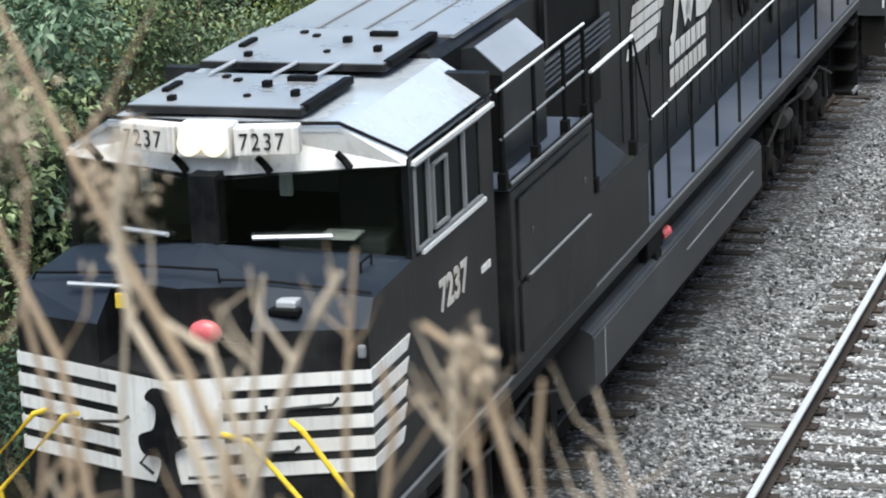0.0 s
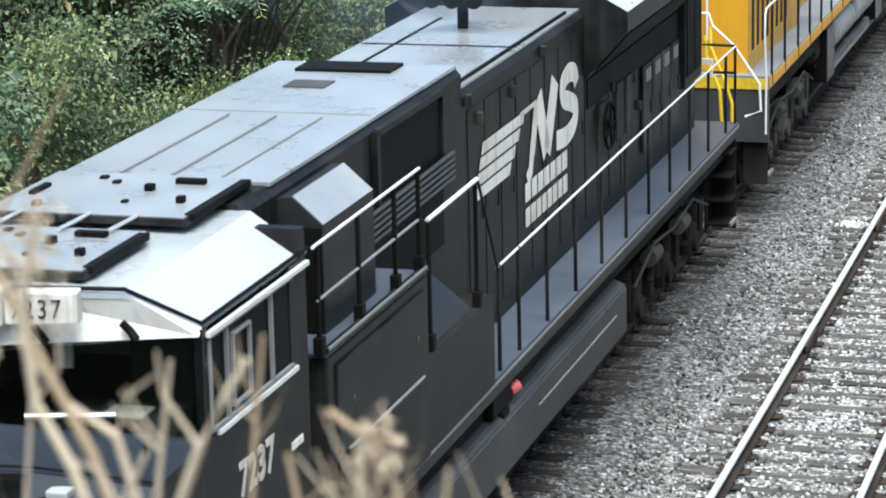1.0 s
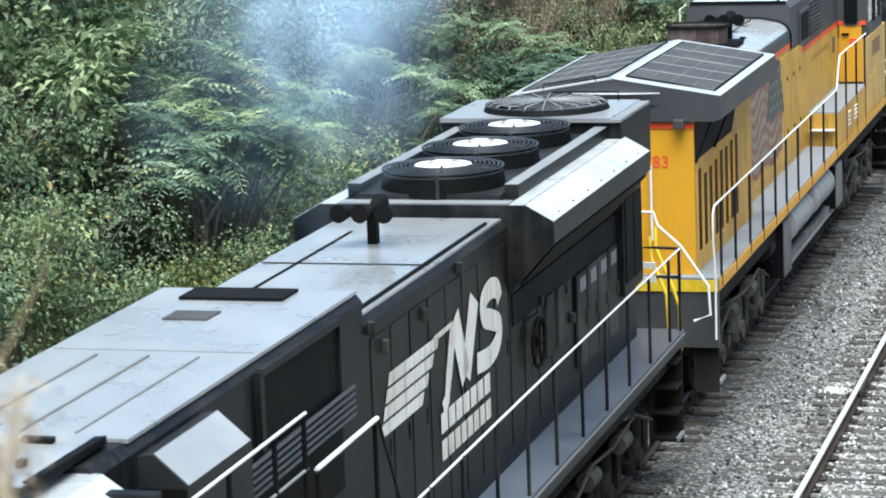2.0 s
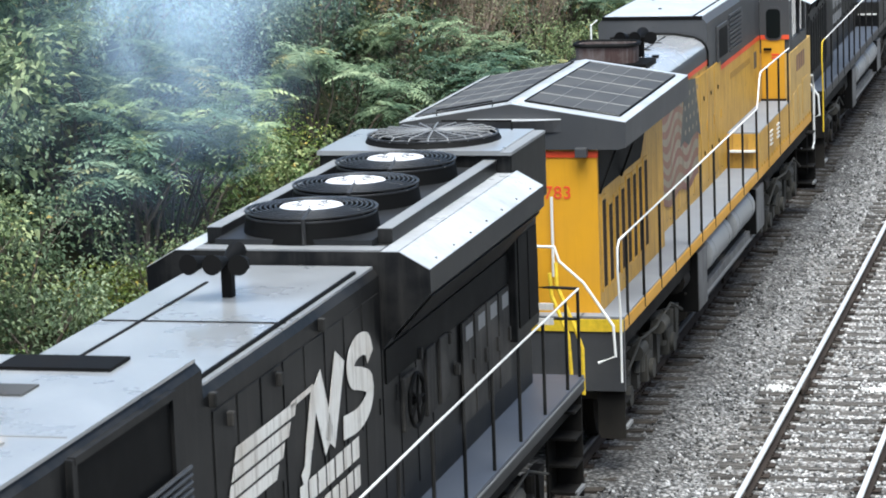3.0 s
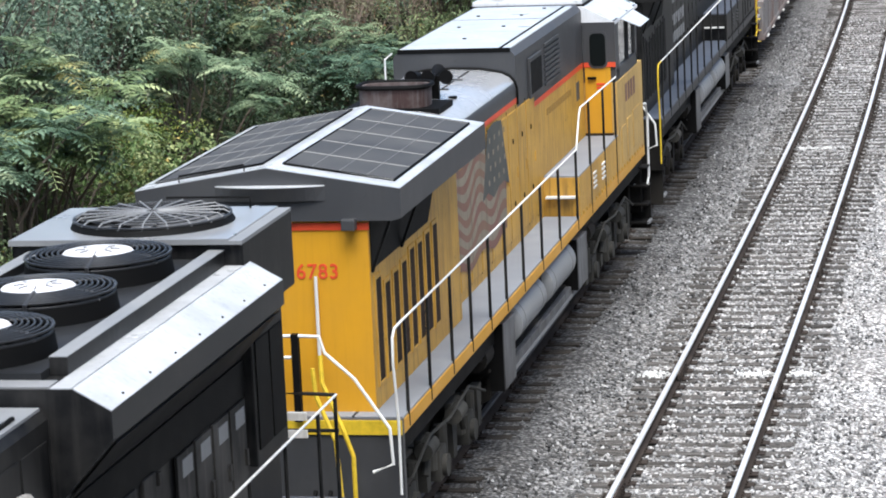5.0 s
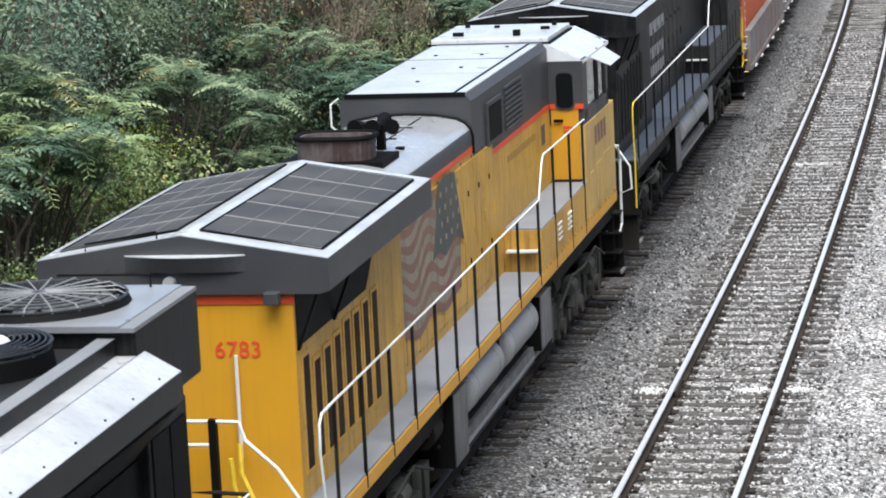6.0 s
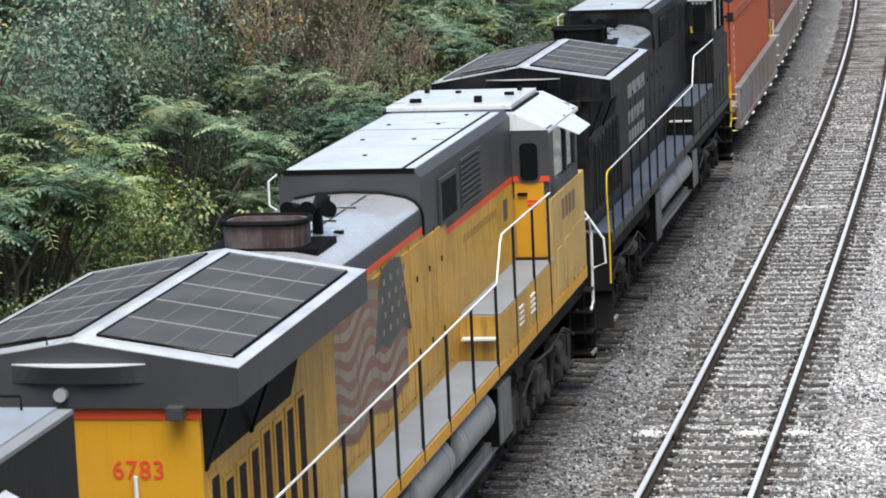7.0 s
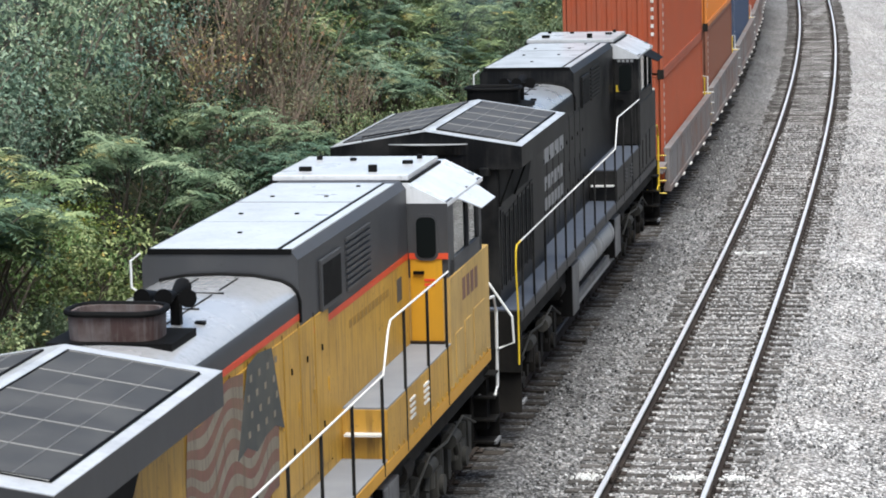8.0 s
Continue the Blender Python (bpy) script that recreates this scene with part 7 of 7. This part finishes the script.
def build_plants():
    rnd = random.Random(11)
    protos = {}
    for kind, seeds in (("sumac", (1, 2, 3)), ("shrub", (4, 5)), ("lime", (6,)), ("brown", (7, 8)), ("dark", (9, 10)), ("broad", (12,)), ("pale", (13, 14))):
        protos[kind] = [shrub_shape(sd, kind) for sd in seeds]
    def plant(kind, s, a, scale, sink=0.1):
        stems, leaves = rnd.choice(protos[kind])
        name, label = SHRUB_NAMES[kind]
        ob = thing(name, label, "shrub", kind + " shrubs of the bank")
        st, lv = new("branchwork", stems), new("foliage", leaves)
        st.parent = lv.parent = ob
        turn = rnd.uniform(0, 360)
        ob.matrix_basis = Matrix.Translation(line(s, a, ground_height(a, s) - sink)) @ pose(0, 0, 0, rnd.uniform(-6, 6), rnd.uniform(-6, 6), turn) @ Matrix.Diagonal((scale, scale, scale * rnd.uniform(0.9, 1.12), 1))
    def pick(s, a):
        """Which shrub grows where on the bank."""
        s += 1.6 * noise.noise(Vector((s * 0.2, a * 0.4, 5.0)))
        # Dark kinds stand for shaded hollows, pale ones for the sky-lit upper bank.
        mixes = ("sumac", "shrub", "pale", "lime", "brown", "dark", "broad")
        if a > -5.9:
            odds = (0, 1, 0, 6, 0, 3, 1) if 42.5 < s < 49 else (6, 1, 0, 0, 0, 3, 0) if 55 < s < 62 else (1, 3, 0, 2, 0, 3, 2) if s < 42.5 else (1, 1, 0, 0, 0, 7, 0) if s < 55 else (3, 3, 0, 1, 0, 2, 2)
        elif s < 35:
            odds = (0, 5, 0, 2, 1 if a < -7.5 else 0, 2, 4)
        elif s < 42.5:
            odds = (6, 3, 0, 1, 0, 1, 4)
        elif s < 49:
            odds = (1, 2, 0, 6, 0, 1, 1) if a > -7.6 else (4, 3, 2, 0, 0, 2, 1)
        elif s < 57:
            odds = (1, 2, 0, 0, 0, 8, 0) if a > -8.6 else (3, 2, 3, 0, 0, 2, 0) if a > -10 else (5, 2, 4, 0, 0, 0, 1)
        elif s < 61:
            odds = (7, 1, 0, 0, 0, 3, 0) if a > -9 else (5, 1, 4, 0, 0, 0, 0)
        elif s < 69:
            odds = (2, 1, 0, 0, 7, 1, 0) if -9.5 < a else (6, 1, 4, 0, 1, 0, 0)
        else:
            odds = (7, 2, 1, 2, 0, 1, 2)
        return rnd.choices(mixes, odds)[0]
    rows = ((-4.2, 2.1, 0.75), (-5.4, 2.0, 0.95), (-6.8, 2.05, 1.1), (-8.4, 2.2, 1.2), (-10.4, 2.5, 1.25), (-12.8, 2.9, 1.35), (-15.6, 3.6, 1.5), (-19.0, 6.5, 1.8))
    for a0, step, size in rows:
        s = 24.0 + max(0.0, (-a0 - 4) * 1.2)
        while s < 150:
            a = a0 + rnd.uniform(-0.6, 0.5)
            kind = pick(s, a)
            grow = {"sumac": 1.0, "brown": 1.2, "pale": 1.1, "dark": 0.9}.get(kind, 1.0)
            plant(kind, s, a, size * grow * rnd.uniform(0.75, 1.25))
            s += step * rnd.uniform(0.75, 1.25) * (1.0 if s < 100 else 2.1)
    # dry weeds on the slope just below the eye
    def stalk(points, r, mat, twigs=(), head=None, label="tall dry weed stalk with bare side twigs"):
        w = thing("dry_weed", label, "weed", "dry weeds below the eye")
        foot = Vector(points[-1])
        base = Vector((foot.x * 0.93, foot.y + 0.25, ground_height(foot.x - TRACK_X, foot.y + 0.25) - 0.05))
        bm = bmesh.new()
        tube(bm, [*points, foot.lerp(base, 0.5), base], r * 0.7, 7, r * 1.5)
        part("stem", bm, mat, w)
        for p in twigs:
            bm = bmesh.new()
            tube(bm, p, r * 0.55, 6, r * 0.2)
            part("twig", bm, mat, w)
        if head:
            rng = np.random.default_rng(int(abs(head[0]) * 100))
            n = 260
            P = np.array(head[:3]) + rng.normal(0, 1, (n, 3)) * np.array((0.022, 0.02, 0.04)) * head[3]
            me = leaves_mesh("seed_head", P, rng.normal(0, 1, (n, 3)), rng.uniform(0.012, 0.03, n), rng.uniform(0.003, 0.006, n), rng, STRAW_PALE, 0.2)
            ob = tagged(new("seed_head", me), kind="stuff")
            ob.parent = w
        return w
    y = 4.0
    stalk([(-1.99, y, 8.82), (-1.87, y, 8.58), (-1.78, y, 8.41), (-1.69, y, 8.25), (-1.61, y, 8.05)], 0.0085, STRAW, [[(-1.87, y, 8.58), (-1.8, y, 8.69), (-1.72, y, 8.84)], [(-1.78, y, 8.41), (-1.81, y - 0.02, 8.55), (-1.88, y, 8.66)]])
    stalk([(-1.43, y, 8.43), (-1.47, y, 8.36), (-1.51, y, 8.28), (-1.59, y, 8.05)], 0.0085, STRAW_PALE, [[(-1.47, y, 8.36), (-1.44, y, 8.4), (-1.45, y, 8.44)], [(-1.51, y, 8.28), (-1.57, y, 8.36), (-1.58, y, 8.43)]])
    stalk([(-1.73, 3.9, 8.66), (-1.76, 3.9, 8.5), (-1.74, 3.9, 8.36), (-1.68, 3.9, 8.26), (-1.6, 3.9, 8.05)], 0.008, STRAW_PALE, [[(-1.74, 3.9, 8.36), (-1.7, 3.9, 8.42), (-1.7, 3.9, 8.5)]])
    stalk([(-2.02, y, 8.5), (-1.96, y, 8.35), (-1.91, y, 8.25), (-1.87, y, 8.02)], 0.007, STRAW, [[(-1.96, y, 8.35), (-2.0, y, 8.28), (-2.06, y, 8.25)], [(-1.91, y, 8.25), (-1.86, y, 8.33), (-1.85, y, 8.4)]])
    stalk([(-1.3, y, 8.36), (-1.22, y, 8.31), (-1.19, y, 8.24), (-1.13, y, 8.05)], 0.008, STRAW, [[(-1.22, y, 8.31), (-1.27, y, 8.22), (-1.36, y, 8.08)], [(-1.2, y, 8.26), (-1.24, y, 8.2), (-1.25, y, 8.06)]], head=(-1.22, y, 8.3, 0.7), label="dry weed stalk with a ragged tan seed head")
    stalk([(-1.86, 4.1, 8.4), (-1.78, 4.1, 8.3), (-1.69, 4.1, 8.25), (-1.62, 4.1, 8.03)], 0.0075, STRAW_PALE, [[(-1.69, 4.1, 8.25), (-1.67, 4.1, 8.32), (-1.62, 4.1, 8.36)]])
    stalk([(-1.08, 3.9, 8.32), (-1.09, 3.9, 8.2), (-1.07, 3.9, 8.02)], 0.006, STRAW, [[(-1.09, 3.9, 8.2), (-1.13, 3.9, 8.25), (-1.14, 3.9, 8.31)]])
    stalk([(-1.52, 3.8, 8.33), (-1.56, 3.8, 8.24), (-1.55, 3.8, 8.05)], 0.006, STRAW_PALE, [[(-1.56, 3.8, 8.24), (-1.6, 3.8, 8.3), (-1.64, 3.8, 8.31)], [(-1.55, 3.8, 8.15), (-1.5, 3.8, 8.2), (-1.46, 3.8, 8.28)]])
    stalk([(-1.4, 4.1, 8.25), (-1.38, 4.1, 8.16), (-1.4, 4.1, 8.0)], 0.006, STRAW, [[(-1.38, 4.1, 8.16), (-1.34, 4.1, 8.2), (-1.3, 4.1, 8.21)]])
    stalk([(-2.03, 4.1, 8.62), (-2.0, 4.1, 8.5), (-2.02, 4.1, 8.3), (-1.95, 4.1, 8.02)], 0.005, STRAW, [], head=(-2.03, 4.1, 8.62, 1.3), label="feathery straw-coloured grass plume")
    stalk([(-1.93, 4.3, 8.46), (-1.92, 4.3, 8.3), (-1.94, 4.3, 8.05)], 0.004, STRAW_PALE, [], head=(-1.93, 4.3, 8.47, 1.5), label="feathery straw-coloured grass plume")

    for k in range(12):
        x, yy, top = rnd.uniform(-2.0, -0.98), rnd.uniform(3.7, 4.4), rnd.uniform(8.12, 8.38)
        bend = rnd.uniform(-0.09, 0.09)
        pts = [(x, yy, top), (x - bend * 0.5, yy, top - 0.1), (x - bend, yy, top - 0.2), (x - bend * 1.4, yy, top - 0.36)]
        arms = []
        for j in range(3):
            p = Vector(pts[1]).lerp(Vector(pts[2]), rnd.random())
            reach = rnd.choice((-1, 1)) * rnd.uniform(0.04, 0.12)
            arms.append([p, p + Vector((reach * 0.6, 0, rnd.uniform(0.03, 0.08))), p + Vector((reach, 0, rnd.uniform(0.06, 0.15)))])
        stalk(pts, rnd.uniform(0.0035, 0.0055), rnd.choice((STRAW, STRAW_PALE)), arms, label="thin dry weed stalk with forked twigs")


# ---------------------------------------------------------------- exhaust smoke
PUFFS = []


def smoke_material(name, colour, strength):
    """Thin smoke: wisps that fade out towards the puff's edge."""
    m, nt, b = material(name, 1.0, spec=0.0)
    b.inputs["Base Color"].default_value = colour
    co = nt.nodes.new("ShaderNodeTexCoord")
    n1 = node(nt, "ShaderNodeTexNoise", Scale=1.6, Detail=5.0, Roughness=0.62)
    nt.links.new(co.outputs["Object"], n1.inputs["Vector"])
    geo = nt.nodes.new("ShaderNodeNewGeometry")
    face = nt.nodes.new("ShaderNodeVectorMath")
    face.operation = "DOT_PRODUCT"
    face.inputs[1].default_value = (0.2, -0.96, 0.19)
    nt.links.new(geo.outputs["Normal"], face.inputs[0])
    soft_edge = ramp(nt, face.outputs["Value"], ((0.25, (0, 0, 0)), (0.62, (0.24, 0.24, 0.24)), (1.0, (1, 1, 1))))
    wisp = ramp(nt, n1.outputs[0], ((0.25, (0, 0, 0)), (0.75, (1, 1, 1))))
    k = nt.nodes.new("ShaderNodeMath")
    k.operation = "MULTIPLY"
    nt.links.new(soft_edge.outputs[0], k.inputs[0])
    nt.links.new(wisp.outputs[0], k.inputs[1])
    k2 = nt.nodes.new("ShaderNodeMath")
    k2.operation, k2.inputs[1].default_value = "MULTIPLY", strength
    nt.links.new(k.outputs[0], k2.inputs[0])
    nt.links.new(k2.outputs[0], b.inputs["Alpha"])
    return m


SMOKE = smoke_material("diesel_smoke", (0.5, 0.67, 0.86, 1), 0.3)
THIN_SMOKE = smoke_material("drifting_smoke", (0.42, 0.6, 0.82, 1), 0.13)


def build_smoke():
    """Thin blue-grey exhaust: soft rounded puffs that rise from the leading and third engines and drift back."""
    rnd = random.Random(3)
    def puff(at, born, size, speed, mat):
        bm = bmesh.new()
        bmesh.ops.create_icosphere(bm, subdivisions=4, radius=size, matrix=Matrix.Diagonal((1.0, 0.8, 1.15, 1)))
        off = Vector((rnd.uniform(0, 50), rnd.uniform(0, 50), 0))
        for v in bm.verts:
            v.co *= 1 + 0.22 * noise.noise(v.co * (1.3 / size) + off)
        bmesh.ops.delete(bm, geom=[v for v in bm.verts if v.co.y > 0.15 * size], context="VERTS")
        ob = smooth(part("smoke_puff", bm, mat), 180)
        ob.visible_shadow = False
        tagged(ob, "thin blue-grey puff of diesel exhaust over the train", "smoke", "exhaust smoke", "stuff")
        rows = []
        for i in range(17):
            t = 0.5 * i
            age = t - born
            p = line(at[0] - gone(born) - speed * age, at[1] - 0.4 * age, at[2] + 0.28 * age)
            rows.append((t, Matrix.Translation(p)))
        PUFFS.append((ob, rows))
    for born, da, dz, size in ((1.05, -1.0, 1.3, 0.95), (1.2, -0.9, 0.9, 0.9), (1.4, -0.6, 2.0, 1.2), (1.6, -0.9, 1.5, 1.3), (2.0, -1.6, 1.3, 1.6), (2.4, -1.3, 2.3, 1.8)):
        puff((33.6, da, 4.5 + dz), born, size, 1.6, SMOKE if born < 1.7 else THIN_SMOKE)
    for s0, a0, z0, size, speed in ((55.0, -6.2, 4.0, 2.0, 4.0), (60.0, -6.4, 4.3, 2.2, 4.0), (53.0, -7.2, 4.6, 2.3, 0.35)):
        puff((s0, a0, z0), 0.0, size, speed, THIN_SMOKE)
    for born, da, dz, size in ((6.0, -0.6, 0.9, 0.9), (7.4, -0.9, 1.6, 1.2)):
        puff((74.5, da, 4.8 + dz), born, size, 1.8, THIN_SMOKE)

build_ground()
build_train()
build_plants()
build_smoke()
build_stones()
build_paint_marks()
build_track("track_1", 0.0, "ballasted railway track that carries the train", 18.0, 177.0, SHADED_TIE, RAIL_SHADED)
build_track("track_2", SPACING, "empty ballasted railway track with polished rails and worn wooden ties", 22.0, 181.0, TIE, RAIL_TOP)


def motions():
    """The train rolls towards the eye; each wheelset turns by the way it has come."""
    times = [round(0.2 * i, 1) for i in range(41)]
    for ob, s0 in MOVERS:
        walk(ob, [(t, on_line(s0 - gone(t))) for t in times])
    for wheel, at, r in WHEELS:
        walk(wheel, [(t, Matrix.Translation(at) @ Matrix.Rotation(gone(t) / r, 4, "X")) for t in [round(8.0 * i / 60, 3) for i in range(61)]])
    for puff, rows in PUFFS:
        walk(puff, rows)


motions()
